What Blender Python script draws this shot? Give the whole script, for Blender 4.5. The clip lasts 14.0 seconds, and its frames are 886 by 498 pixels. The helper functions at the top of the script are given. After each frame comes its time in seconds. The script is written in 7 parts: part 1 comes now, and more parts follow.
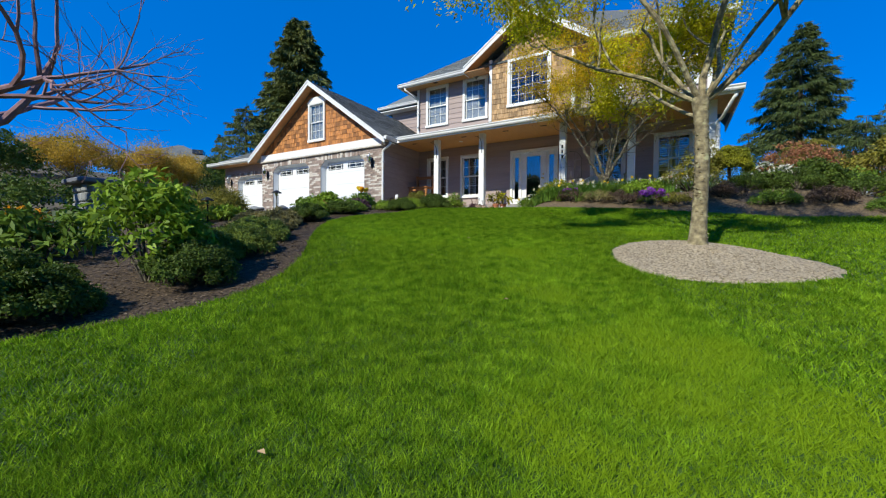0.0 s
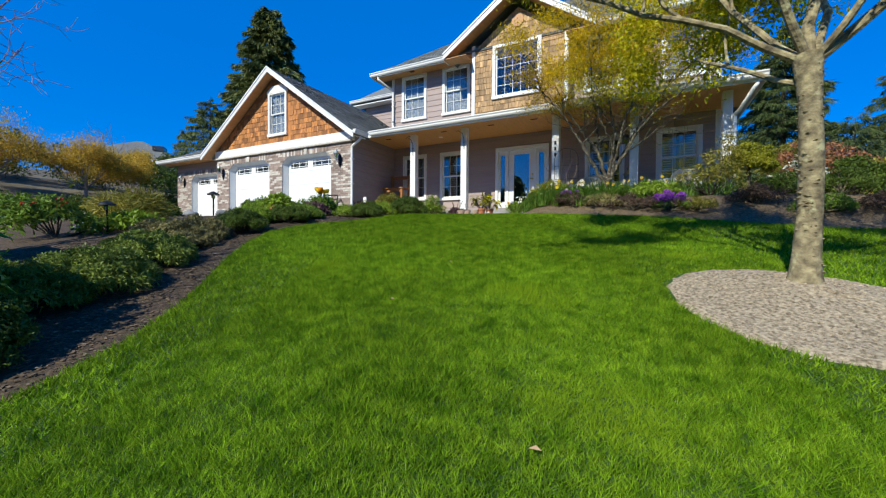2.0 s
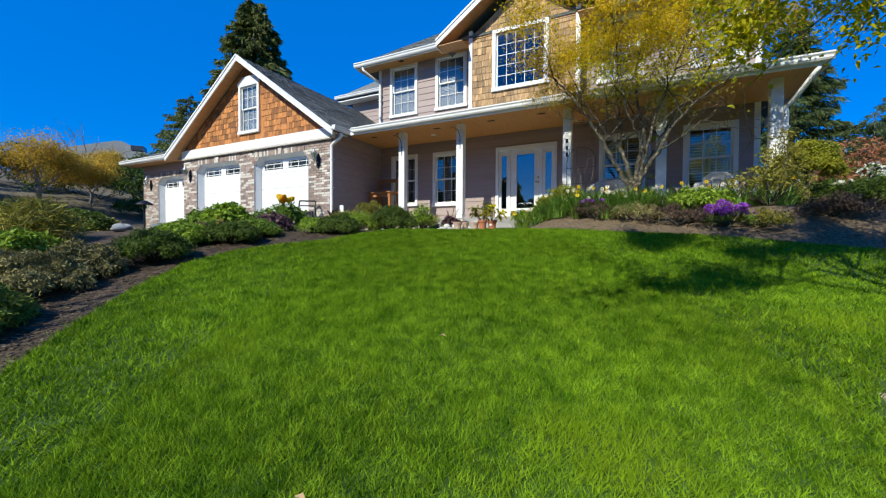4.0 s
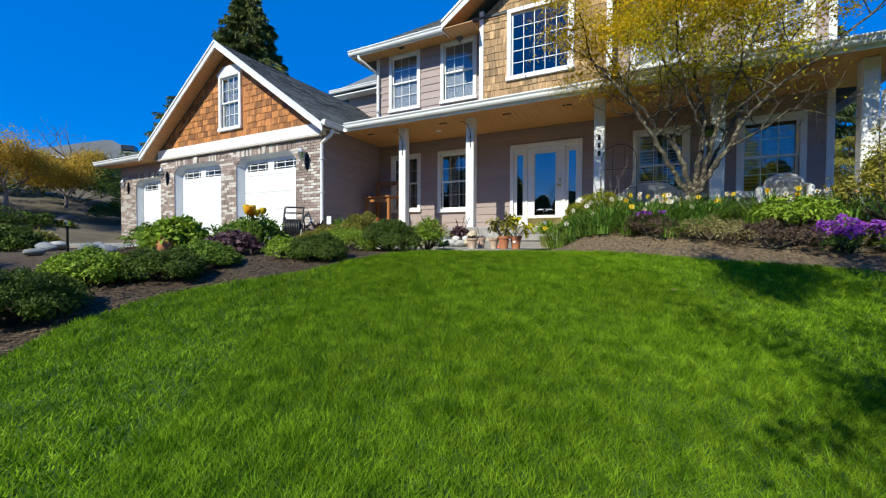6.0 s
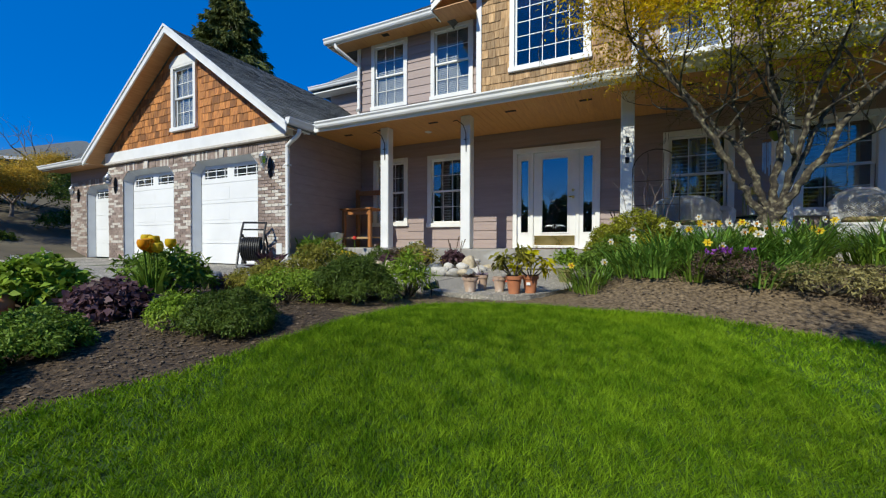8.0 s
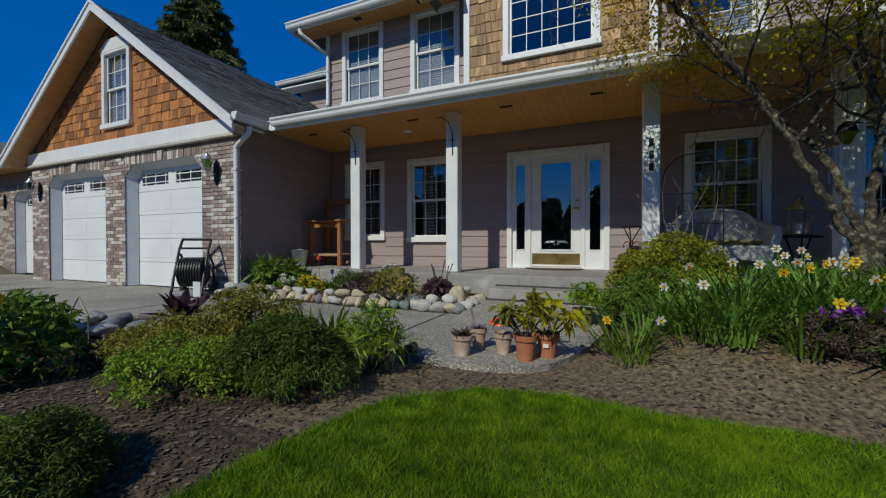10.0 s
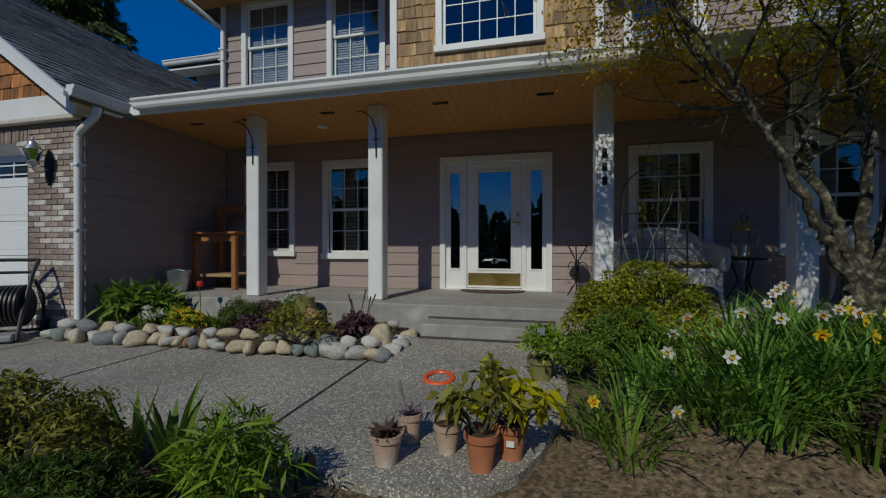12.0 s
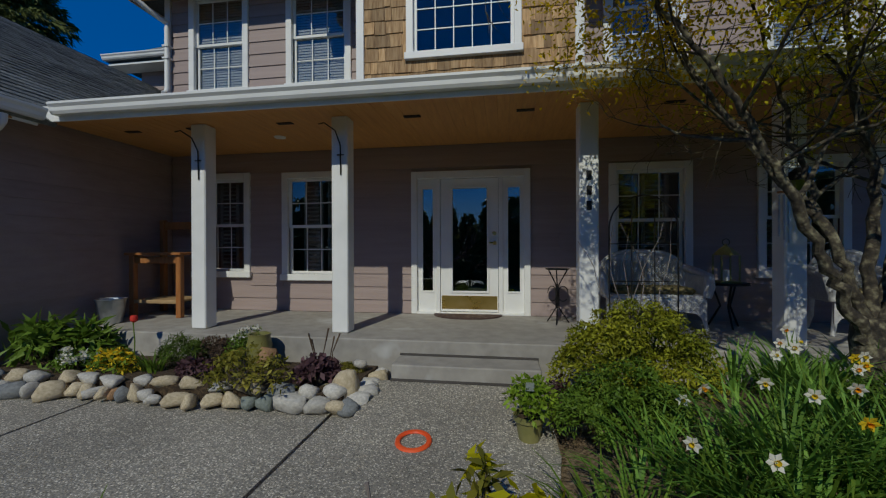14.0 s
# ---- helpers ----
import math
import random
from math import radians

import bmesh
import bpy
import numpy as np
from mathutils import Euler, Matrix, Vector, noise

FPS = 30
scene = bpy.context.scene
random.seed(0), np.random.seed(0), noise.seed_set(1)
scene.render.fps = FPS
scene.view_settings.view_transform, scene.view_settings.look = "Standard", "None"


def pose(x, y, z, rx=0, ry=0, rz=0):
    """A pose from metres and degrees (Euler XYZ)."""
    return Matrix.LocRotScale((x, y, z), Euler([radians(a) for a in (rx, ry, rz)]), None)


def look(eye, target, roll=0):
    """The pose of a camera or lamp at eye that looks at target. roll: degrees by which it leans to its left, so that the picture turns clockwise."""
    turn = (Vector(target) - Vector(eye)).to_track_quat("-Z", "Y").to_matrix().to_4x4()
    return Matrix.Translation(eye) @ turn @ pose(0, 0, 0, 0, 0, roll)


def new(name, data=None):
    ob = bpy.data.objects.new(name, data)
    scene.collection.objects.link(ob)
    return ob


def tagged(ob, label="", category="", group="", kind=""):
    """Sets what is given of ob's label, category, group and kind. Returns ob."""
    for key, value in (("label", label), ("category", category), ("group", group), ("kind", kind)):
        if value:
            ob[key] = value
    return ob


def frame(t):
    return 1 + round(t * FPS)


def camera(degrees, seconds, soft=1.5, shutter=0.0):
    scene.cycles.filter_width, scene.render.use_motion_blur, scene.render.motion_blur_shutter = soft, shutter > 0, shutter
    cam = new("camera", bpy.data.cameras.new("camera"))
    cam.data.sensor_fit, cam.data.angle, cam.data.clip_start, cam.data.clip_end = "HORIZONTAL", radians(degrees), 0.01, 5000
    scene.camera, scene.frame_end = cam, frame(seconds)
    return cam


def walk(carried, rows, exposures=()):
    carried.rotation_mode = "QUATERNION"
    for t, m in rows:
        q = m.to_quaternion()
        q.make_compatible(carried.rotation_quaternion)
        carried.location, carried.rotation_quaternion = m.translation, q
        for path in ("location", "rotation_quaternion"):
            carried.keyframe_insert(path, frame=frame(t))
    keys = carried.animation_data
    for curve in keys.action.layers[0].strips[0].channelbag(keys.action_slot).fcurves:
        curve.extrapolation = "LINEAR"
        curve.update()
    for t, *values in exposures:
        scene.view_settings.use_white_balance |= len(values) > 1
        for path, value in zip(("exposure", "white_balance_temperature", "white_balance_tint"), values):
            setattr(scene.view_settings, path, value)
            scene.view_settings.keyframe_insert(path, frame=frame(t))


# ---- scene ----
cam = camera(97.0, 14.0, 1.2)
PATH = [
    (0, (0.07, 0.012, 1.533), (-0.946, 1.735, 1.49), 0.5),
    (0.5, (-0.122, 0.374, 1.577), (-1.118, 2.107, 1.537), 0.4),
    (1, (-0.319, 0.746, 1.623), (-1.29, 2.494, 1.583), 0.6),
    (1.5, (-0.499, 1.111, 1.684), (-1.45, 2.87, 1.65), 0.6),
    (2, (-0.674, 1.471, 1.779), (-1.604, 3.241, 1.739), 0.4),
    (2.5, (-0.844, 1.856, 1.865), (-1.761, 3.633, 1.828), 0.4),
    (3, (-1.017, 2.253, 1.939), (-1.924, 4.035, 1.906), 0.4),
    (5.5, (-1.993, 3.804, 2.376), (-2.899, 5.586, 2.332), 0.2),
    (6, (-2.196, 4.161, 2.448), (-3.106, 5.941, 2.406), 0.2),
    (6.5, (-2.383, 4.536, 2.557), (-3.298, 6.315, 2.512), 0.2),
    (7, (-2.565, 4.904, 2.665), (-3.47, 6.688, 2.622), 0.2),
    (7.5, (-2.723, 5.276, 2.764), (-3.616, 7.066, 2.728), 0.2),
    (8, (-2.869, 5.634, 2.867), (-3.751, 7.429, 2.836), 0.2),
    (10.5, (-3.525, 7.058, 3.255), (-4.267, 8.915, 3.234), -0.2),
    (11, (-3.621, 7.312, 3.311), (-4.262, 9.207, 3.293), -0.2),
    (11.5, (-3.703, 7.556, 3.364), (-4.24, 9.483, 3.353), -0.1),
    (12, (-3.769, 7.771, 3.429), (-4.226, 9.718, 3.424), -0.0),
    (12.5, (-3.828, 7.933, 3.511), (-4.224, 9.894, 3.51), -0.1),
    (13, (-3.857, 8.055, 3.609), (-4.215, 10.023, 3.605), -0.2),
    (13.5, (-3.887, 8.136, 3.682), (-4.213, 10.109, 3.68), -0.3),
    (14, (-3.904, 8.18, 3.737), (-4.207, 10.157, 3.735), -0.2),
]
EXPOSURES = [(0.0, 0.1, 6500, 2), (0.8, 0.05, 6500, 2), (2.6, 0.22, 6500, 2), (6.0, 0.18, 6500, 2), (7.5, -0.06, 6500, 2), (8.2, -0.18, 6500, 2), (10.4, -1.0, 6350, 1), (12.0, -1.25, 6400, 1), (14.0, -1.25, 6400, 1)]
walk(cam, [(t, look(eye, target, roll)) for t, eye, target, roll in PATH], EXPOSURES)

# ---- light ----
SUN = Vector((-0.18, -1.0, 0.85)).normalized()
world = bpy.data.worlds.new("sky")
scene.world = world
world.use_nodes = True
wn = world.node_tree.nodes
sky = wn.new("ShaderNodeTexSky")
sky.sky_type = "NISHITA"
sky.sun_disc = False
sky.sun_elevation = math.asin(SUN.z)
sky.sun_rotation = math.atan2(SUN.x, SUN.y)
sky.altitude, sky.air_density, sky.dust_density, sky.ozone_density = 300, 1.0, 0.1, 5.0
rich = wn.new("ShaderNodeHueSaturation")
rich.inputs["Saturation"].default_value = 1.5
rich.inputs["Hue"].default_value = 0.522
world.node_tree.links.new(sky.outputs[0], rich.inputs["Color"])
clear = wn.new("ShaderNodeMixRGB")
clear.inputs[0].default_value = 0.55
clear.inputs[2].default_value = (0.02, 1.42, 5.4, 1)
world.node_tree.links.new(rich.outputs[0], clear.inputs[1])
world.node_tree.links.new(clear.outputs[0], wn["Background"].inputs[0])
wn["Background"].inputs[1].default_value = 0.145
sun = new("sun", bpy.data.lights.new("sun", "SUN"))
sun.data.energy, sun.data.angle, sun.data.color = 5.0, radians(0.55), (1.0, 0.94, 0.83)
sun.matrix_basis = look(SUN * 60, (0, 0, 0))


# ---- materials ----
def mat(name, cols, scale=6.0, rough=0.6, bump=0.2, bscale=60.0, metal=0.0, rnd=0.0, island=0.0, stretch=(1, 1, 1), big=0.0, spec=0.5, detail=6.0, thin=0.0, spots=None, ramp=(0.3, 0.7)):
    """Noise between two or three colours, with fine relief, broad stains and an offset for each piece."""
    m = bpy.data.materials.new(name)
    m.use_nodes = True
    n, l = m.node_tree.nodes, m.node_tree.links
    b = n["Principled BSDF"]
    co = n.new("ShaderNodeTexCoord")
    mp = n.new("ShaderNodeMapping")
    mp.inputs["Scale"].default_value = stretch
    l.new(co.outputs["Object"], mp.inputs["Vector"])
    t = n.new("ShaderNodeTexNoise")
    t.inputs["Scale"].default_value, t.inputs["Detail"].default_value = scale, detail
    l.new(mp.outputs[0], t.inputs["Vector"])
    r = n.new("ShaderNodeValToRGB")
    e = r.color_ramp.elements
    e[0].position, e[1].position = ramp
    e[0].color, e[1].color = (*cols[0], 1), (*cols[-1], 1)
    if len(cols) == 3:
        e.new(0.5).color = (*cols[1], 1)
    l.new(t.outputs[0], r.inputs[0])
    out = r.outputs[0]
    for amount, source in ((rnd, "object"), (island, "island"), (big, "big")):
        if amount:
            h = n.new("ShaderNodeHueSaturation")
            l.new(out, h.inputs["Color"])
            k = n.new("ShaderNodeMapRange")
            k.inputs["To Min"].default_value, k.inputs["To Max"].default_value = 1 - amount, 1 + amount
            if source == "object":
                l.new(n.new("ShaderNodeObjectInfo").outputs["Random"], k.inputs[0])
            elif source == "island":
                l.new(n.new("ShaderNodeNewGeometry").outputs["Random Per Island"], k.inputs[0])
            else:
                q = n.new("ShaderNodeTexNoise")
                q.inputs["Scale"].default_value, q.inputs["Detail"].default_value = 0.55, 3
                l.new(co.outputs["Object"], q.inputs["Vector"])
                k.inputs["From Min"].default_value, k.inputs["From Max"].default_value = 0.3, 0.7
                l.new(q.outputs[0], k.inputs[0])
            l.new(k.outputs[0], h.inputs["Value"])
            out = h.outputs[0]
    if spots:
        col, sc, edge = spots
        v = n.new("ShaderNodeTexNoise")
        v.inputs["Scale"].default_value, v.inputs["Detail"].default_value = sc, 4
        l.new(mp.outputs[0], v.inputs["Vector"])
        k = n.new("ShaderNodeMapRange")
        k.inputs["From Min"].default_value, k.inputs["From Max"].default_value = edge, edge + 0.08
        l.new(v.outputs[0], k.inputs[0])
        mx = n.new("ShaderNodeMixRGB")
        mx.inputs[2].default_value = (*col, 1)
        l.new(k.outputs[0], mx.inputs[0])
        l.new(out, mx.inputs[1])
        out = mx.outputs[0]
    l.new(out, b.inputs["Base Color"])
    b.inputs["Metallic"].default_value = metal
    b.inputs["Specular IOR Level"].default_value = spec
    rr = n.new("ShaderNodeMapRange")
    rr.inputs["To Min"].default_value, rr.inputs["To Max"].default_value = max(0.03, rough - 0.1), min(1, rough + 0.12)
    l.new(t.outputs[0], rr.inputs[0])
    l.new(rr.outputs[0], b.inputs["Roughness"])
    if bump:
        f = n.new("ShaderNodeTexNoise")
        f.inputs["Scale"].default_value, f.inputs["Detail"].default_value = bscale, 5
        l.new(mp.outputs[0], f.inputs["Vector"])
        bp = n.new("ShaderNodeBump")
        bp.inputs["Strength"].default_value, bp.inputs["Distance"].default_value = bump, 0.01
        l.new(f.outputs[0], bp.inputs["Height"])
        l.new(bp.outputs[0], b.inputs["Normal"])
    if thin:
        tr = n.new("ShaderNodeBsdfTranslucent")
        l.new(out, tr.inputs[0])
        ms = n.new("ShaderNodeMixShader")
        ms.inputs[0].default_value = thin
        l.new(b.outputs[0], ms.inputs[1])
        l.new(tr.outputs[0], ms.inputs[2])
        l.new(ms.outputs[0], n["Material Output"].inputs[0])
    return m


def glass(name, tint=(0.9, 0.95, 0.95), face=0.08):
    """A clear sheet whose gloss grows towards the grazing angle."""
    m = bpy.data.materials.new(name)
    m.use_nodes = True
    n, l = m.node_tree.nodes, m.node_tree.links
    n.remove(n["Principled BSDF"])
    tr, gl, lw, mx = (n.new("ShaderNode" + k) for k in ("BsdfTransparent", "BsdfGlossy", "LayerWeight", "MixShader"))
    tr.inputs[0].default_value = (*tint, 1)
    gl.inputs["Roughness"].default_value = 0.01
    lw.inputs[0].default_value = 0.5
    p, k = n.new("ShaderNodeMath"), n.new("ShaderNodeMapRange")
    p.operation = "POWER"
    p.inputs[1].default_value = 5.0
    k.inputs["To Min"].default_value = face
    l.new(lw.outputs["Facing"], p.inputs[0])
    l.new(p.outputs[0], k.inputs[0])
    l.new(k.outputs[0], mx.inputs[0])
    l.new(tr.outputs[0], mx.inputs[1])
    l.new(gl.outputs[0], mx.inputs[2])
    l.new(mx.outputs[0], n["Material Output"].inputs[0])
    return m


def pebbles():
    """Small stones of many tones set in grey cement, with broad stains."""
    m = bpy.data.materials.new("exposed_aggregate")
    m.use_nodes = True
    n, l = m.node_tree.nodes, m.node_tree.links
    b = n["Principled BSDF"]
    co, v, r, edge, q = (n.new("ShaderNode" + k) for k in ("TexCoord", "TexVoronoi", "ValToRGB", "MapRange", "TexNoise"))
    v.inputs["Scale"].default_value = 82
    l.new(co.outputs["Object"], v.inputs["Vector"])
    sep = n.new("ShaderNodeSeparateColor")
    l.new(v.outputs["Color"], sep.inputs[0])
    e = r.color_ramp.elements
    e[0].color, e[1].color = (0.1, 0.092, 0.078, 1), (0.66, 0.61, 0.51, 1)
    for p, c in ((0.3, (0.19, 0.172, 0.14, 1)), (0.6, (0.33, 0.295, 0.235, 1)), (0.85, (0.46, 0.42, 0.34, 1))):
        e.new(p).color = c
    l.new(sep.outputs[0], r.inputs[0])
    edge.inputs["From Min"].default_value, edge.inputs["From Max"].default_value = 0.42, 0.62
    l.new(v.outputs["Distance"], edge.inputs[0])
    mx = n.new("ShaderNodeMixRGB")
    mx.inputs[2].default_value = (0.21, 0.195, 0.165, 1)
    l.new(edge.outputs[0], mx.inputs[0])
    l.new(r.outputs[0], mx.inputs[1])
    q.inputs["Scale"].default_value, q.inputs["Detail"].default_value = 0.9, 5
    l.new(co.outputs["Object"], q.inputs["Vector"])
    h, k = n.new("ShaderNodeHueSaturation"), n.new("ShaderNodeMapRange")
    k.inputs["From Min"].default_value, k.inputs["From Max"].default_value = 0.3, 0.7
    k.inputs["To Min"].default_value, k.inputs["To Max"].default_value = 0.92, 1.36
    l.new(q.outputs[0], k.inputs[0])
    l.new(k.outputs[0], h.inputs["Value"])
    l.new(mx.outputs[0], h.inputs["Color"])
    l.new(h.outputs[0], b.inputs["Base Color"])
    b.inputs["Roughness"].default_value = 0.85
    bp = n.new("ShaderNodeBump")
    bp.invert = True
    bp.inputs["Strength"].default_value, bp.inputs["Distance"].default_value = 0.5, 0.006
    l.new(v.outputs["Distance"], bp.inputs["Height"])
    l.new(bp.outputs[0], b.inputs["Normal"])
    return m


WHITE = mat("white_paint", ((0.74, 0.74, 0.72), (0.82, 0.82, 0.8)), 3, 0.45, 0.05, 40)
TRIM = mat("trim_paint", ((0.7, 0.7, 0.69), (0.8, 0.8, 0.78)), 2, 0.5, 0.08, 30)
DOORWHITE = mat("garage_door_paint", ((0.76, 0.77, 0.77), (0.82, 0.83, 0.83)), 1.5, 0.42, 0.03, 90)
REVEAL = mat("grey_reveal_paint", ((0.52, 0.55, 0.57), (0.6, 0.63, 0.65)), 3, 0.5, 0.05, 40)
SIDING = mat("mauve_siding", ((0.32, 0.245, 0.226), (0.375, 0.295, 0.272)), 4, 0.6, 0.25, 25, rnd=0.05, stretch=(0.25, 1, 4))
BRICK = mat("brown_brick", ((0.22, 0.16, 0.132), (0.3, 0.23, 0.193), (0.38, 0.3, 0.255)), 9, 0.85, 0.5, 120, rnd=0.28)
BRICKS = mat("brown_brick_far", ((0.22, 0.16, 0.132), (0.3, 0.23, 0.193), (0.38, 0.3, 0.255)), 9, 0.85, 0.5, 120, island=0.28)
BRICKPALE = mat("cream_brick", ((0.46, 0.42, 0.37), (0.64, 0.59, 0.52)), 12, 0.85, 0.5, 120, rnd=0.12)
MORTAR = mat("mortar", ((0.27, 0.22, 0.188), (0.37, 0.305, 0.262)), 20, 0.9, 0.5, 150)
CEDAR = mat("cedar_shingle", ((0.2, 0.07, 0.02), (0.37, 0.145, 0.036), (0.5, 0.22, 0.06)), 7, 0.7, 0.5, 40, rnd=0.5, stretch=(5, 5, 0.5))
CEDARPALE = mat("weathered_cedar_shingle", ((0.25, 0.14, 0.06), (0.41, 0.255, 0.12), (0.54, 0.37, 0.2)), 7, 0.75, 0.5, 40, rnd=0.42, stretch=(5, 5, 0.5))
PINE = mat("stained_pine_ceiling", ((0.5, 0.235, 0.064), (0.62, 0.33, 0.105)), 5, 0.4, 0.15, 30, rnd=0.12, stretch=(6, 0.6, 1))
SOFFIT = mat("stained_soffit", ((0.42, 0.2, 0.07), (0.55, 0.3, 0.12)), 5, 0.55, 0.15, 30, stretch=(6, 0.6, 1))
ROOF = mat("asphalt_shingle", ((0.08, 0.09, 0.088), (0.14, 0.15, 0.146), (0.21, 0.22, 0.21)), 25, 0.95, 0.7, 250, rnd=0.3, island=0.3, big=0.1)
# dark colour standing in for unlit rooms; the step strips reuse it
DARK = mat("plain_dark_fill", ((0.05, 0.045, 0.04), (0.08, 0.07, 0.065)), 2, 0.8, 0.0)
BLIND = mat("window_blind", ((0.42, 0.43, 0.42), (0.5, 0.5, 0.49)), 4, 0.6, 0.0)
GLASS = glass("window_glass", (0.8, 0.84, 0.85), 0.13)
DOORGLASS = glass("leaded_door_glass", (0.75, 0.8, 0.82), 0.2)
BRASS = mat("polished_brass", ((0.62, 0.42, 0.1), (0.75, 0.55, 0.2)), 4, 0.28, 0.05, 60, metal=1.0)
BLACKMETAL = mat("black_iron", ((0.012, 0.012, 0.013), (0.035, 0.032, 0.03)), 20, 0.5, 0.2, 80, metal=0.6)
DARKMETAL = mat("dark_green_metal", ((0.02, 0.06, 0.05), (0.04, 0.1, 0.08)), 8, 0.4, 0.1, 60)
STEEL = mat("galvanised_steel", ((0.42, 0.45, 0.47), (0.58, 0.6, 0.62)), 14, 0.35, 0.1, 60, metal=0.85)
CONCRETE = mat("porch_concrete", ((0.28, 0.262, 0.235), (0.38, 0.358, 0.322)), 7, 0.85, 0.3, 110, big=0.16, spots=((0.5, 0.5, 0.49), 1.1, 0.6))
AGGREGATE = pebbles()
SOIL = mat("lawn_soil", ((0.022, 0.055, 0.004), (0.045, 0.095, 0.006)), 9, 1.0, 0.5, 60, big=0.2)
MULCH = mat("bark_mulch", ((0.018, 0.011, 0.005), (0.054, 0.034, 0.017), (0.125, 0.083, 0.045)), 34, 0.95, 1.0, 70, big=0.2)
CHIP = mat("bark_chip", ((0.04, 0.026, 0.014), (0.2, 0.145, 0.09)), 12, 0.95, 0.4, 80, island=0.6)
DIRT = mat("dry_dirt", ((0.16, 0.122, 0.075), (0.36, 0.29, 0.192), (0.54, 0.45, 0.31)), 46, 0.95, 1.0, 110, big=0.2, ramp=(0.34, 0.68))
BEDSOIL = mat("dry_bed_soil", ((0.045, 0.03, 0.015), (0.14, 0.098, 0.054), (0.26, 0.19, 0.11)), 34, 0.95, 1.0, 70, big=0.25)
FARGRASS = mat("rough_grass", ((0.05, 0.08, 0.02), (0.1, 0.12, 0.04)), 2, 0.95, 0.5, 20, big=0.3)
BANK = mat("dry_bank", ((0.09, 0.075, 0.05), (0.15, 0.125, 0.08)), 1.5, 0.95, 0.5, 20, big=0.3)
BARK = mat("lichened_bark", ((0.08, 0.062, 0.034), (0.22, 0.18, 0.1), (0.4, 0.34, 0.19)), 16, 0.9, 1.0, 38, spots=((0.42, 0.4, 0.22), 9, 0.6))
MAPLEBARK = mat("maple_bark", ((0.02, 0.016, 0.012), (0.06, 0.048, 0.033), (0.32, 0.29, 0.18)), 22, 0.9, 0.8, 45, ramp=(0.34, 0.78))
GREYBARK = mat("grey_twig", ((0.16, 0.13, 0.12), (0.28, 0.24, 0.22)), 10, 0.9, 0.4, 40)
REDTWIG = mat("reddish_twig", ((0.2, 0.1, 0.1), (0.34, 0.2, 0.2)), 10, 0.8, 0.3, 40)
ROCKMATS = [mat("river_rock_" + k, c, 5, 0.75, 0.5, 60, rnd=0.15) for k, c in (
    ("tan", ((0.4, 0.32, 0.2), (0.62, 0.53, 0.37))), ("grey", ((0.17, 0.18, 0.18), (0.3, 0.31, 0.31))),
    ("pale", ((0.42, 0.4, 0.36), (0.64, 0.61, 0.55))), ("green", ((0.17, 0.2, 0.18), (0.27, 0.3, 0.27))),
    ("rust", ((0.25, 0.14, 0.07), (0.38, 0.23, 0.12))), ("slate", ((0.08, 0.085, 0.1), (0.16, 0.165, 0.19))))]


def leafmat(name, a, b, c=None, thin=0.3, island=0.35, rough=0.5, big=0.12, spec=0.2, spots=None, scale=3):
    return mat(name, (a, b) if c is None else (a, c, b), scale, rough, 0.0, island=island, thin=thin, big=big, spec=spec, spots=spots)


GRASSM = leafmat("lawn_grass", (0.08, 0.18, 0.005), (0.265, 0.41, 0.02), thin=0.35, island=0.45, rough=0.7, big=0.2, spec=0.08, spots=((0.25, 0.38, 0.014), 0.6, 0.6), scale=9)
DARKLEAF = leafmat("dark_green_leaf", (0.05, 0.085, 0.012), (0.115, 0.17, 0.026))
JUNIPER = leafmat("juniper_needle", (0.1, 0.15, 0.022), (0.23, 0.29, 0.05), thin=0.2)
GOLDJUN = leafmat("bronzed_juniper_needle", (0.16, 0.145, 0.05), (0.32, 0.28, 0.11), thin=0.15)
BRIGHT = leafmat("fresh_green_leaf", (0.14, 0.24, 0.016), (0.3, 0.41, 0.045))
MIDLEAF = leafmat("mid_green_leaf", (0.095, 0.17, 0.018), (0.2, 0.3, 0.04))
YELLOWLEAF = leafmat("golden_maple_leaf", (0.46, 0.325, 0.004), (0.74, 0.52, 0.012), thin=0.5)
LIMELEAF = leafmat("yellow_green_leaf", (0.42, 0.4, 0.008), (0.68, 0.6, 0.02), thin=0.5)
OLIVE = leafmat("olive_yellow_leaf", (0.16, 0.165, 0.022), (0.36, 0.31, 0.055))
PURPLELEAF = leafmat("dark_purple_leaf", (0.06, 0.028, 0.036), (0.19, 0.11, 0.12))
BROWNLEAF = leafmat("bronze_heather_leaf", (0.08, 0.06, 0.04), (0.17, 0.11, 0.08))
CONIFER = leafmat("fir_needle", (0.065, 0.09, 0.024), (0.18, 0.2, 0.055), thin=0.15)
CEDARNEEDLE = leafmat("cedar_needle", (0.04, 0.062, 0.02), (0.1, 0.13, 0.034), thin=0.1)
TOPLEAF = leafmat("yellow_green_clipped_leaf", (0.13, 0.16, 0.012), (0.38, 0.37, 0.03), island=0.5)
BLUEGREEN = leafmat("daffodil_leaf", (0.08, 0.19, 0.03), (0.25, 0.42, 0.07), thin=0.3)
WILLOW = leafmat("golden_far_leaf", (0.4, 0.26, 0.03), (0.62, 0.42, 0.06), thin=0.4)
REDBUSH = leafmat("coppery_leaf", (0.26, 0.1, 0.05), (0.42, 0.2, 0.1), thin=0.3)
PETALY = leafmat("yellow_petal", (0.75, 0.52, 0.02), (0.85, 0.65, 0.05), island=0.08)
PETALW = leafmat("white_petal", (0.75, 0.72, 0.62), (0.85, 0.84, 0.76), island=0.06)
